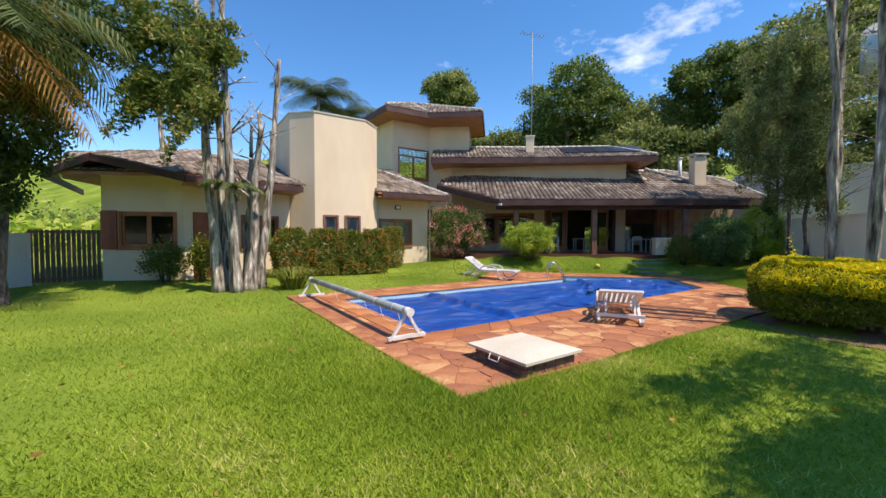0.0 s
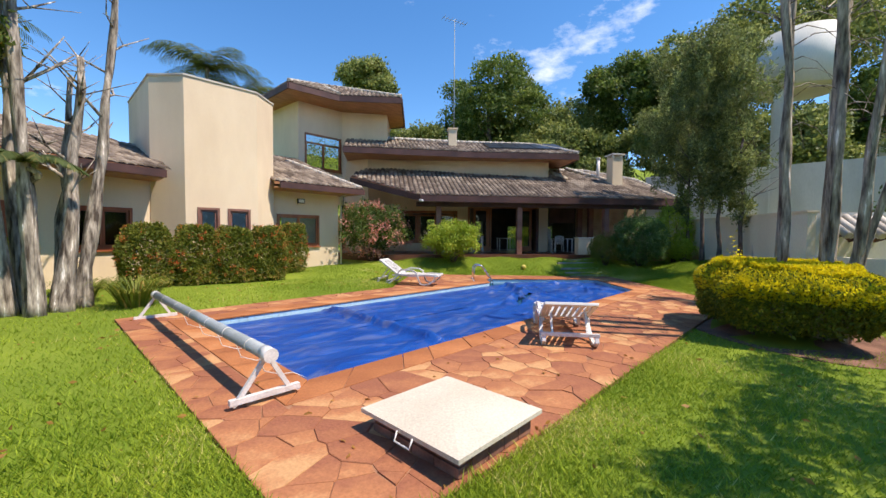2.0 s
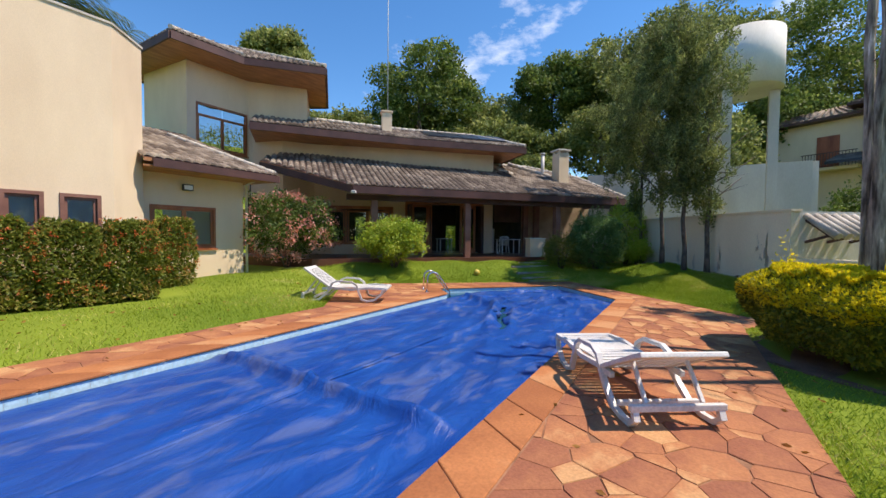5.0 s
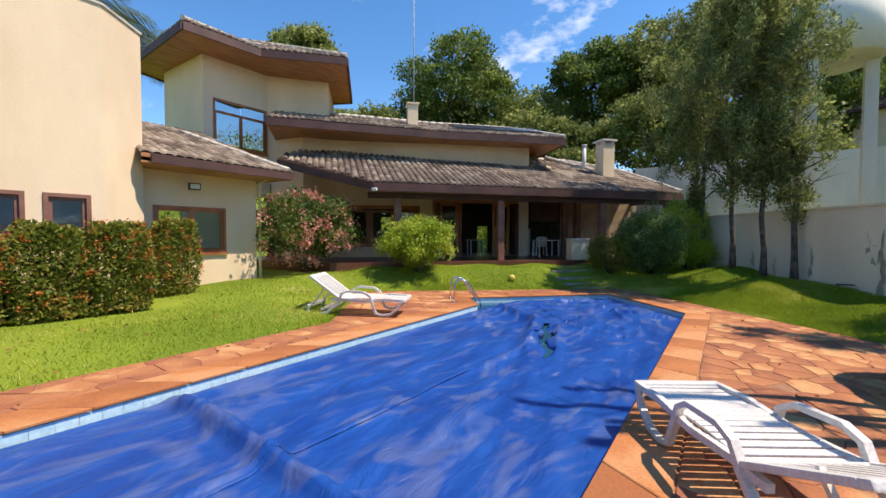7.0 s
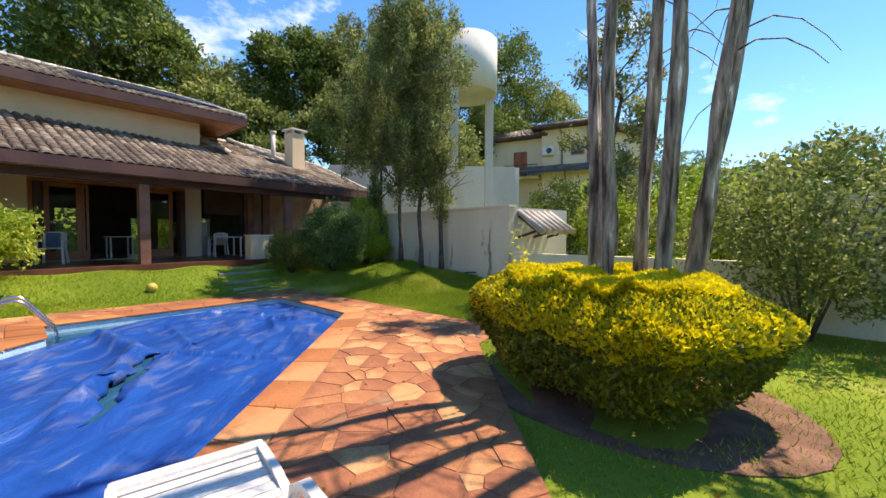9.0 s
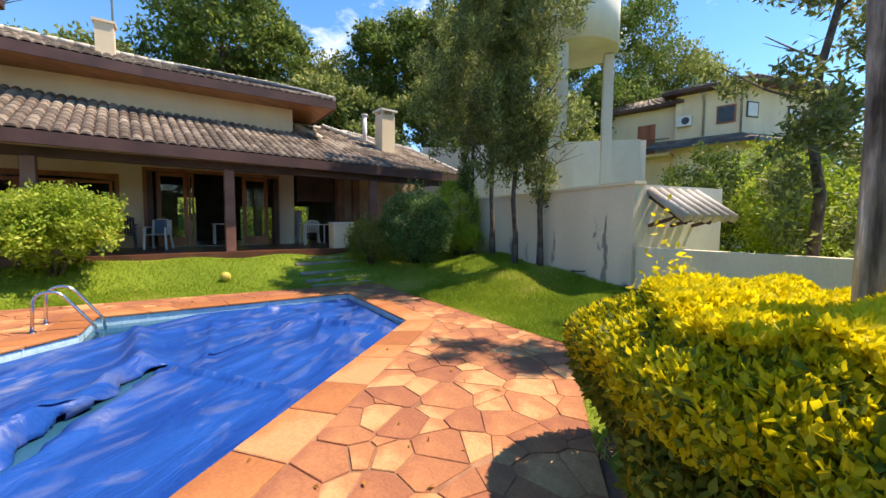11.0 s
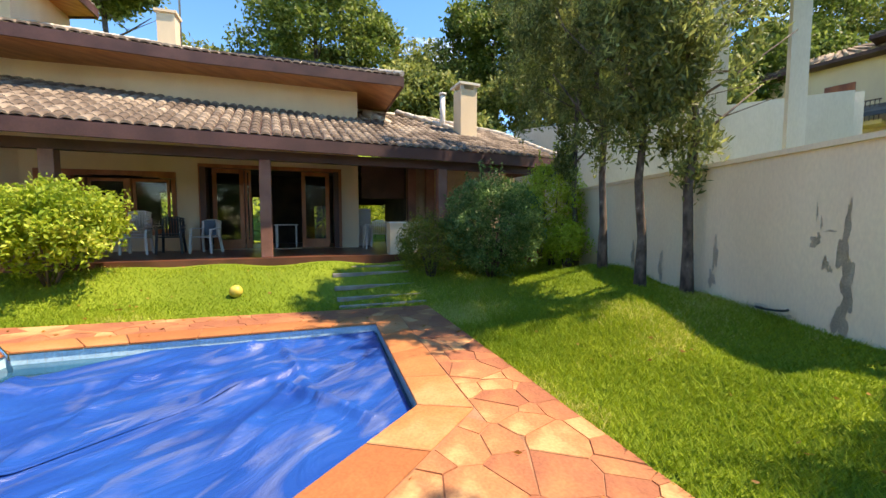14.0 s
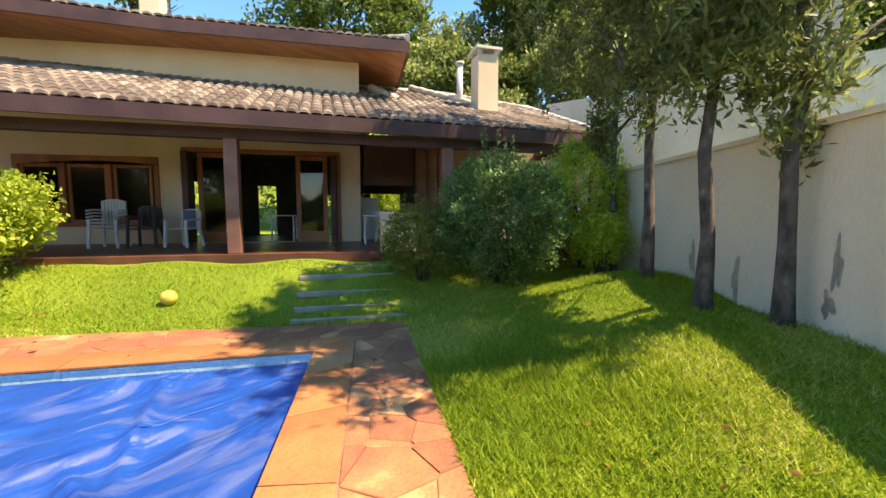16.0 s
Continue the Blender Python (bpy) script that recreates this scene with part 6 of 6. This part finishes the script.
# ---- garden things ----
def lounger(x, y, turn, label, back=50):
    """White plastic sun lounger; x runs from head to foot."""
    t = thing("sun_lounger", x, y, plane_z(x, y), turn, label, "sun lounger", "sun loungers by the pool")
    t.scale = (0.95, 1.0, 0.88)
    W = 0.33
    for s in (-1, 1):
        yv = s * W
        bm = bmesh.new()
        # side rail with its looped legs
        flat_bar(bm, [(0.42, yv, 0.33), (0.7, yv, 0.34), (1.1, yv, 0.31), (1.5, yv, 0.35), (1.86, yv, 0.33)], 0.045, 0.055, (0, 1, 0))
        part("side_rail", bm, PLASTIC, t)
        bm = bmesh.new()
        flat_bar(bm, [(0.62, yv * 1.04, 0.33), (0.50, yv * 1.06, 0.20), (0.34, yv * 1.08, 0.06), (0.16, yv * 1.08, 0.025), (0.03, yv * 1.08, 0.03), (-0.05, yv * 1.08, 0.10), (0.0, yv * 1.08, 0.22)], 0.05, 0.05, (0, 1, 0))
        part("leg", bm, PLASTIC, t)
        bm = bmesh.new()
        flat_bar(bm, [(1.84, yv * 1.04, 0.32), (1.78, yv * 1.05, 0.18), (1.62, yv * 1.06, 0.05), (1.46, yv * 1.06, 0.025), (1.34, yv * 1.06, 0.06), (1.28, yv * 1.06, 0.22), (1.22, yv * 1.04, 0.42), (1.10, yv * 1.06, 0.50), (0.78, yv * 1.08, 0.52), (0.66, yv * 1.08, 0.47), (0.60, yv * 1.06, 0.34)], 0.05, 0.045, (0, 1, 0))
        part("armrest", bm, PLASTIC, t)
    bm = bmesh.new()
    box(bm, -0.05, 0.0, -0.40, 0.40, 0.17, 0.23, 0.01)
    part("rear_bar", bm, PLASTIC, t)
    bm = bmesh.new()
    box(bm, 0.22, 0.27, -0.36, 0.36, 0.10, 0.15, 0.01)
    part("cross_bar", bm, PLASTIC, t)
    for k in range(15):
        xx = 0.62 + k * 0.084
        z = 0.335 + 0.02 * math.sin((xx - 0.62) * 4.5)
        bm = bmesh.new()
        box(bm, xx, xx + 0.068, -W + 0.022, W - 0.022, z, z + 0.018, 0.004)
        part("seat_slat", bm, PLASTIC, t)
    bm = bmesh.new()
    box(bm, 1.83, 1.92, -W - 0.02, W + 0.02, 0.29, 0.36, 0.02)
    part("foot_edge", bm, PLASTIC, t)
    c, s_ = math.cos(radians(back)), math.sin(radians(back))
    m = Matrix(((-c, 0, -s_, 0.62), (0, 1, 0, 0), (s_, 0, -c, 0.35), (0, 0, 0, 1)))
    bm = bmesh.new()
    for yv in (-W, W):
        box(bm, 0.0, 0.74, yv - 0.035, yv + 0.035, -0.02, 0.025, 0.008, m=m)
    box(bm, 0.70, 0.80, -W - 0.03, W + 0.03, -0.02, 0.03, 0.012, m=m)
    box(bm, 0.0, 0.07, -W + 0.036, W - 0.036, -0.02, 0.02, 0.006, m=m)
    bk = part("backrest", bm, PLASTIC, t)
    for k in range(7):
        yv = -W + 0.07 + k * 0.087
        bm = bmesh.new()
        box(bm, 0.075, 0.70, yv - 0.026, yv + 0.026, -0.008, 0.012, m=m)
        part("back_slat", bm, PLASTIC, bk)
    for yv in (-0.24, 0.24):
        bm = bmesh.new()
        flat_bar(bm, [m @ Vector((0.42, yv, -0.03)), (0.02, yv, 0.22)], 0.03, 0.03, (0, 1, 0))
        part("prop", bm, PLASTIC, t)
    return t


lounger(6.55, 3.88, 35.5, "white slatted plastic sun lounger with raised back standing on orange flagstones", 27)
lounger(8.88, 11.15, -59.3, "white plastic sun lounger with raised back at the lawn edge", 38)


def reel():
    t = thing("cover_reel", 2.82, 7.35, plane_z(2.82, 7.35), 0, "long grey pool cover roller on white metal trestles", "cover reel")
    bm = bmesh.new()
    tube(bm, [(0, -2.45, 0.41), (0, 2.4, 0.41)], 0.062, 16)
    tb = part("roller", bm, REELTUBE, t)
    for yv in (-2.0, -1.35, -0.7, 0.0, 0.8, 1.6):
        bm = bmesh.new()
        tube(bm, [(0, yv - 0.012, 0.41), (0, yv + 0.012, 0.41)], 0.064, 16)
        part("strap", bm, WHITEPAINT, tb)
    for yv in (-2.38, 2.34):
        s = -1 if yv < 0 else 1
        tr = part("end_cap", tube(bmesh.new(), [(0, yv - 0.05 * s, 0.41), (0, yv + 0.1 * s, 0.41)], 0.066, 18), WHITEPAINT, t)
        bm = bmesh.new()
        flat_bar(bm, [(-0.24, yv, 0.06), (0, yv, 0.40)], 0.035, 0.04, (0, 1, 0))
        flat_bar(bm, [(0.2, yv, 0.06), (0, yv, 0.40)], 0.035, 0.04, (0, 1, 0))
        flat_bar(bm, [(-0.32, yv, 0.045), (0.3, yv, 0.045)], 0.05, 0.05, (0, 1, 0))
        part("trestle", bm, WHITEPAINT, t)
        for xx in (-0.28, 0.28):
            bm = bmesh.new()
            tube(bm, [(xx, yv - 0.02, 0.03), (xx, yv + 0.02, 0.03)], 0.028, 10)
            part("wheel", bm, WHITEPAINT, t)
    return t


REEL = reel()
for k, yv in enumerate((5.4, 6.05, 6.7, 7.5, 8.3)):
    cord = thing("cord", 0.03, yv - 7.35, 0, 0)
    cord.parent = REEL
    bm = bmesh.new()
    tube(bm, [(0.03, 0, 0.36), (0.12, 0.02, 0.10), (0.3, 0.05, 0.012), (0.42, 0.02, 0.012), (0.56, 0.0, -0.08)], 0.005, 5)
    part("cord", bm, WHITEPAINT, cord)

# hatch
hz = plane_z(3.62, 3.42)
h = thing("pump_hatch", 3.62, 3.43, hz, 0, "cream metal lid over a low brick pump pit on the paving", "hatch")
bm = bmesh.new()
lx, ly = 0.49, 0.51
b0 = [bm.verts.new((sx * lx, sy * ly, z)) for z in (0.15, 0.182) for sx, sy in ((-1, -1), (1, -1), (1, 1), (-1, 1))]
ap = bm.verts.new((0, 0, 0.215))
bm.faces.new(b0[3::-1])
for k in range(4):
    bm.faces.new([b0[k], b0[(k + 1) % 4], b0[4 + (k + 1) % 4], b0[4 + k]])
    bm.faces.new([b0[4 + k], b0[4 + (k + 1) % 4], ap])
part("lid", bm, LID, h)
bm = bmesh.new()
tube(bm, [(-0.50, -0.1, 0.165), (-0.525, -0.1, 0.10), (-0.525, 0.06, 0.10), (-0.50, 0.06, 0.165)], 0.007, 6)
part("handle", bm, WHITEPAINT, h)
bm = bmesh.new()
for k in range(4):
    y0 = -0.45 + k * 0.225
    box(bm, -0.42, -0.30, y0 + 0.004, y0 + 0.22, 0.0, 0.068, 0.004)
    box(bm, -0.41, -0.30, y0 + 0.004, y0 + 0.22, 0.074, 0.142, 0.004)
for k in range(4):
    x0 = -0.29 + k * 0.18
    box(bm, x0 + 0.004, x0 + 0.175, -0.45, -0.34, 0.0, 0.145, 0.004)
    box(bm, x0 + 0.004, x0 + 0.175, 0.34, 0.45, 0.0, 0.145, 0.004)
box(bm, 0.30, 0.42, -0.335, 0.335, 0.0, 0.145)
box(bm, -0.29, 0.29, -0.33, 0.33, 0.0, 0.12)
part("brick_base", bm, BRICK, h)

# ladder
lad = thing("pool_ladder", 12.02, 9.62, plane_z(12, 9.7), 45, "pair of curved polished steel pool ladder rails", "pool ladder")
for s in (-0.26, 0.26):
    bm = bmesh.new()
    pts = [(s, 0.42, 0.0), (s, 0.40, 0.36)]
    for k in range(7):
        a = math.pi * k / 6
        pts.append((s, 0.24 + 0.16 * math.cos(a), 0.40 + 0.13 * math.sin(a)))
    pts = pts[:-1] + [(s, 0.04, 0.38), (s, -0.20, 0.02), (s, -0.24, -0.25)]
    tube(bm, pts, 0.021, 10)
    part("rail", bm, STEEL, lad)
    bm = bmesh.new()
    tube(bm, [(s, 0.42, 0.0), (s, 0.42, 0.015)], 0.045, 12)
    part("flange", bm, STEEL, lad)

ball = thing("ball", 15.2, 10.1, gz(15.2, 10.1), 0, "worn yellow football lying on the lawn", "ball")
bm = bmesh.new()
bmesh.ops.create_icosphere(bm, subdivisions=3, radius=0.11, matrix=Matrix.Translation((0, 0, 0.1)))
for f_ in bm.faces:
    f_.smooth = True
part("ball", bm, mat("ball_skin", (0.5, 0.38, 0.05), (0.62, 0.5, 0.1), 9, 0.5, 0.1), ball)


# ---- verandah furniture ----
def plastic_chair(x, y, z, turn, material, stack, label, cloth=None):
    t = thing("plastic_chair", x, y, z, turn, label, "chair", "chairs on the verandah")
    for s in (-1, 1):
        bm = bmesh.new()
        flat_bar(bm, [(s * 0.27, -0.26, 0), (s * 0.25, -0.24, 0.42), (s * 0.25, -0.22, 0.62)], 0.05, 0.045, (1, 0, 0))
        part("front_leg", bm, material, t)
        bm = bmesh.new()
        flat_bar(bm, [(s * 0.25, 0.30, 0), (s * 0.22, 0.22, 0.42), (s * 0.21, 0.28, 0.8)], 0.05, 0.045, (1, 0, 0))
        part("rear_leg", bm, material, t)
    for k in range(stack):
        dz = k * 0.07
        bm = bmesh.new()
        box(bm, -0.23, 0.23, -0.24, 0.22, 0.40 + dz, 0.425 + dz, 0.01)
        part("seat", bm, material, t)
        for s in (-1, 1):
            bm = bmesh.new()
            flat_bar(bm, [(s * 0.26, -0.25, 0.60 + dz), (s * 0.28, 0.0, 0.63 + dz), (s * 0.24, 0.24, 0.62 + dz)], 0.06, 0.025, (1, 0, 0))
            part("armrest", bm, material, t)
        bm = bmesh.new()
        for q in range(8):
            u = (q - 3.5) / 3.5
            box(bm, u * 0.21 - 0.022, u * 0.21 + 0.022, 0.24 + 0.04 * (1 - u * u), 0.262 + 0.04 * (1 - u * u), 0.43 + dz, 0.80 + dz + 0.05 * (1 - u * u))
        flat_bar(bm, [(-0.24, 0.25, 0.80 + dz), (-0.1, 0.285, 0.85 + dz), (0.1, 0.285, 0.85 + dz), (0.24, 0.25, 0.80 + dz)], 0.03, 0.05, (0, 0, 1))
        part("backrest", bm, material, t)
    if cloth:
        bm = bmesh.new()
        box(bm, -0.16, 0.12, 0.19, 0.235, 0.45, 0.84, 0.01)
        part("towel", bm, cloth, t)
    return t


plastic_chair(15.75, 14.85, 0.57, -40, PLASTIC, 4, "stack of four white plastic armchairs under the bow window")
plastic_chair(16.3, 14.4, 0.57, -38, BLACKCH, 2, "stack of two black plastic armchairs beside the white stack")
plastic_chair(16.85, 13.85, 0.57, -60, PLASTIC, 1, "white plastic armchair with a blue towel over its back", BLUECH)


def slim_table(x, y, z, turn, w, d, h, label, material, name="side_table"):
    t = thing(name, x, y, z, turn, label, "table")
    bm = bmesh.new()
    box(bm, -w / 2, w / 2, -d / 2, d / 2, h - 0.03, h, 0.008)
    part("tabletop", bm, material, t)
    for sx in (-1, 1):
        for sy in (-1, 1):
            bm = bmesh.new()
            box(bm, sx * (w / 2 - 0.06) - 0.022, sx * (w / 2 - 0.06) + 0.022, sy * (d / 2 - 0.06) - 0.022, sy * (d / 2 - 0.06) + 0.022, 0, h - 0.031)
            part("leg", bm, material, t)
    return t


slim_table(20.5, 11.15, 0.57, -41, 1.0, 0.7, 0.72, "white plastic table standing on the terracotta verandah floor", PLASTIC, "white_table")
cup = thing("white_cupboard", 21.5, 12.75, 0.57, -41, "tall white metal cupboard standing in the covered passage", "cupboard")
bm = bmesh.new()
box(bm, -0.3, 0.3, -0.28, 0.28, 0, 1.25, 0.02)
part("body", bm, PLASTIC, cup)
bush("sunlit_bush", 24.2, 15.4, 1.3, 2.2, 5000, 0.07, L_LIME, "sunlit pale green bush beyond the covered passage", 91)
plastic_chair(21.25, 11.75, 0.57, 130, PLASTIC, 1, "white plastic armchair behind the white table")
slim_table(19.6, 14.2, 0.57, -41, 0.7, 0.7, 0.72, "small pale folding table standing inside the french doors", WHITEPAINT, "folding_table")
cnt = thing("barbecue_counter", 19.15, 9.35, 0.57, -41, "low cream rendered barbecue counter beside the bushes", "counter")
bm = bmesh.new()
box(bm, -0.35, 0.35, -0.2, 0.2, 0, 0.76)
part("body", bm, CREAM, cnt)
bm = bmesh.new()
box(bm, -0.38, 0.38, -0.23, 0.23, 0.761, 0.80)
part("slab", bm, WHITEWALL, cnt)
cctv = thing("security_camera", 12.78, 13.78, 2.92, 20, "small white security camera on the corner of the verandah eave", "security camera")
bm = bmesh.new()
box(bm, -0.05, 0.05, -0.14, 0.0, -0.05, 0.05, 0.015)
tube(bm, [(0, -0.14, 0), (0, -0.17, 0)], 0.045, 12)
part("housing", bm, PLASTIC, cctv)

# low steps of grey stone in the grass bank
for k in range(5):
    c = Vector((16.55, 8.0)) + vp_ * (0.42 * k + 0.1) + up_ * 0.1
    st = thing("garden_step", c.x, c.y, gz(c.x, c.y) - 0.05, math.degrees(math.atan2(up_.y, up_.x)), "narrow grey stone step sunk in the grass bank", "step", "steps in the lawn")
    bm = bmesh.new()
    box(bm, -0.8, 0.8, -0.055, 0.055, 0, 0.075, 0.01)
    part("slab", bm, STAIN, st)
# fallen leaves
rng = np.random.default_rng(31)
n = 800
x, y = rng.uniform(-4, 16, n), rng.uniform(-2, 13, n)
ok = ~inside(offset_poly(POOL, -0.1), x, y)
x, y = x[ok], y[ok]
z = ground_z(x, y) + np.where(inside(DECK, x, y), 0.072, 0.05)
v, f = leaf_quads(np.stack([x, y, z], 1), 0.035, rng, 0.1, 1.8, 0.0)
mesh_np("fallen_leaves", v, f, L_DRY, kind="stuff")
# garden hose at the foot of the wall
hose = thing("garden_hose", 16.9, 2.5, gz(16.9, 2.5) + 0.02, 0, "black garden hose looped at the foot of the garden wall", "hose")
bm = bmesh.new()
tube(bm, [(0.35 * math.cos(k * 0.5) * (1 - 0.02 * k), 0.14 * math.sin(k * 0.5), 0.02 + 0.1 * abs(math.sin(k * 0.25))) for k in range(18)], 0.013, 6)
part("hose", bm, BLACKCH, hose)
# peeled patches on the garden wall
m_, l_ = frame_of((22.6, 6.2), K)
rng = np.random.default_rng(5)
for (s, z0, w, h) in ((7.47, 1.38, 0.05, 0.36), (7.44, 1.05, 0.11, 0.46), (7.5, 0.72, 0.10, 0.50), (7.46, 0.36, 0.14, 0.42), (7.16, 1.14, 0.09, 0.12), (7.20, 1.20, 0.04, 0.09), (7.28, 0.92, 0.07, 0.13), (7.33, 0.86, 0.05, 0.06), (7.17, 1.46, 0.02, 0.16), (7.22, 1.34, 0.02, 0.14), (7.31, 1.26, 0.10, 0.02),
                      (5.85, 0.9, 0.09, 0.42), (5.8, 0.55, 0.12, 0.22), (6.6, 0.32, 0.3, 0.06), (6.9, 0.27, 0.16, 0.05), (8.0, 0.22, 0.2, 0.08), (4.7, 0.6, 0.1, 0.5), (3.9, 0.75, 0.12, 0.4)):
    bm = bmesh.new()
    pts = []
    for k in range(26):
        a = 6.283 * k / 26
        r = 1 + 0.28 * math.sin(3 * a + s * 9) + 0.2 * math.sin(5 * a + z0 * 7) + rng.uniform(-0.08, 0.08)
        pts.append(m_ @ Vector((s + w * 0.5 * r * math.cos(a), -0.222, z0 + h * 0.5 * r * math.sin(a))))
    a_ = [bm.verts.new(p + (m_.to_3x3() @ Vector((0, -0.002, 0)))) for p in pts]
    bm.faces.new(a_)
    bmesh.ops.solidify(bm, geom=bm.faces[:], thickness=0.003)
    structure(part("stain", bm, PEEL))


# ---- grass ----
def build_grass():
    rng = np.random.default_rng(11)
    vs_, fs_, base = [], [], 0
    for n, h, edge in ((4200000, 0.048, 1.5), (2600000, 0.07, 0.7)):
        x, y = rng.uniform(-6, 22, n), rng.uniform(-6, 17, n)
        far = edge_dist([(0, 0), (1.5, 2.6), (4.6, 4.3), (9.4, 8.0), (12.5, 10), (9.4, 7.98), (4.6, 4.28), (1.5, 2.58)], x, y)
        far = np.minimum(far, np.hypot(x - 15.5, y - 4.0) * 0.6)
        near_ = rng.random(n) < 0.30 / (0.35 + (far / (1.0 + edge)) ** 2.2) * (0.55 if edge < 1 else 1.0)
        x, y = x[near_], y[near_]
        ok = ~inside(offset_poly(DECK, 0.0), x, y)
        ok &= ~((x - hx) ** 2 + (y - hy) ** 2 < 1.5)
        ok &= ~(((x - P0.x) * vp_.x + (y - P0.y) * vp_.y > -0.6) & (x > 11))
        ok &= ((x - K[0]) * -0.58 + (y - K[1]) * 0.81 > -0.1) | (x < 14.0)
        ok &= ~((y > 15.9) | ((x > 2.3) & (x < 7.4) & (y > 13.4)))
        x, y = x[ok], y[ok]
        n = len(x)
        z = ground_z(x, y)
        a = rng.uniform(0, 6.283, n)
        hh = h * rng.uniform(0.5, 1.3, n) * (1 + 0.35 * np.sin(x * 1.7) * np.cos(y * 1.3))
        lean = rng.uniform(0.4, 1.3, n) * hh
        b = rng.uniform(0, 6.283, n)
        w = 0.0055
        p = np.stack([x, y, z], 1)
        s = np.stack([np.cos(a) * w, np.sin(a) * w, 0 * a], 1)
        t_ = p + np.stack([np.cos(b) * lean, np.sin(b) * lean, hh], 1)
        v = np.stack([p - s, p + s, t_], 1).reshape(-1, 3)
        f = np.arange(n)[:, None] * 3 + np.array([[0, 1, 2]])
        vs_.append(v)
        fs_.append(f + base)
        base += len(v)
    mesh_np("grass", np.concatenate(vs_), np.concatenate(fs_), GRASS, kind="stuff")


build_grass()

# ---- pieces of the pavement and the roof ----
def near_path(c):
    return abs(c[1] - 4.0) + 0.25 * abs(c[0] - 7)


STONES.sort(key=lambda s: near_path(s[0][0]))
jv, jf = [], []
for k, (cell, lift) in enumerate(STONES):
    r = stone_mesh(cell, lift)
    if not r:
        continue
    v, f, (cx, cy) = r
    if k < 300:
        me = bpy.data.meshes.new("flagstone")
        me.from_pydata(v, [], f)
        me.materials.append(STONE)
        ob = new("flagstone", me)
        ob.location = (cx, cy, 0)
        ob.parent = PAVE
    else:
        b = len(jv)
        jv += [(a + cx, c + cy, z) for a, c, z in v]
        jf += [tuple(b + q for q in g) for g in f]
raw("flagstones_joined", jv, jf, STONE2, PAVE, kind="stuff")
rnd = random.Random(8)
inn, outr = offset_poly(POOL, -0.02), offset_poly(POOL, 0.405)
for i in range(len(POOL)):
    j = (i + 1) % len(POOL)
    a0, a1, b0_, b1_ = Vector(inn[i]), Vector(inn[j]), Vector(outr[i]), Vector(outr[j])
    k = max(1, round((a1 - a0).length / 0.62))
    cuts = [0.0] + [(q + rnd.uniform(-0.15, 0.15)) / k for q in range(1, k)] + [1.0]
    for c0, c1 in zip(cuts, cuts[1:]):
        g = 0.006 / (a1 - a0).length
        qd = [a0.lerp(a1, c0 + g), b0_.lerp(b1_, c0 + g), b0_.lerp(b1_, c1 - g), a0.lerp(a1, c1 - g)]
        qd = [tuple(p) for p in qd]
        if poly_area(qd) < 0:
            qd.reverse()
        cx, cy = sum(p[0] for p in qd) / 4, sum(p[1] for p in qd) / 4
        v, f, _ = stone_mesh(qd, 0.004)
        me = bpy.data.meshes.new("coping_stone")
        me.from_pydata(v, [], f)
        me.materials.append(COPE)
        ob = new("coping_stone", me)
        ob.location = (_[0], _[1], 0)
        ob.parent = PAVE
for me, at, par in ROOF_TILES:
    ob = new("roof_tile", me)
    ob.location = at
    ob.parent = par
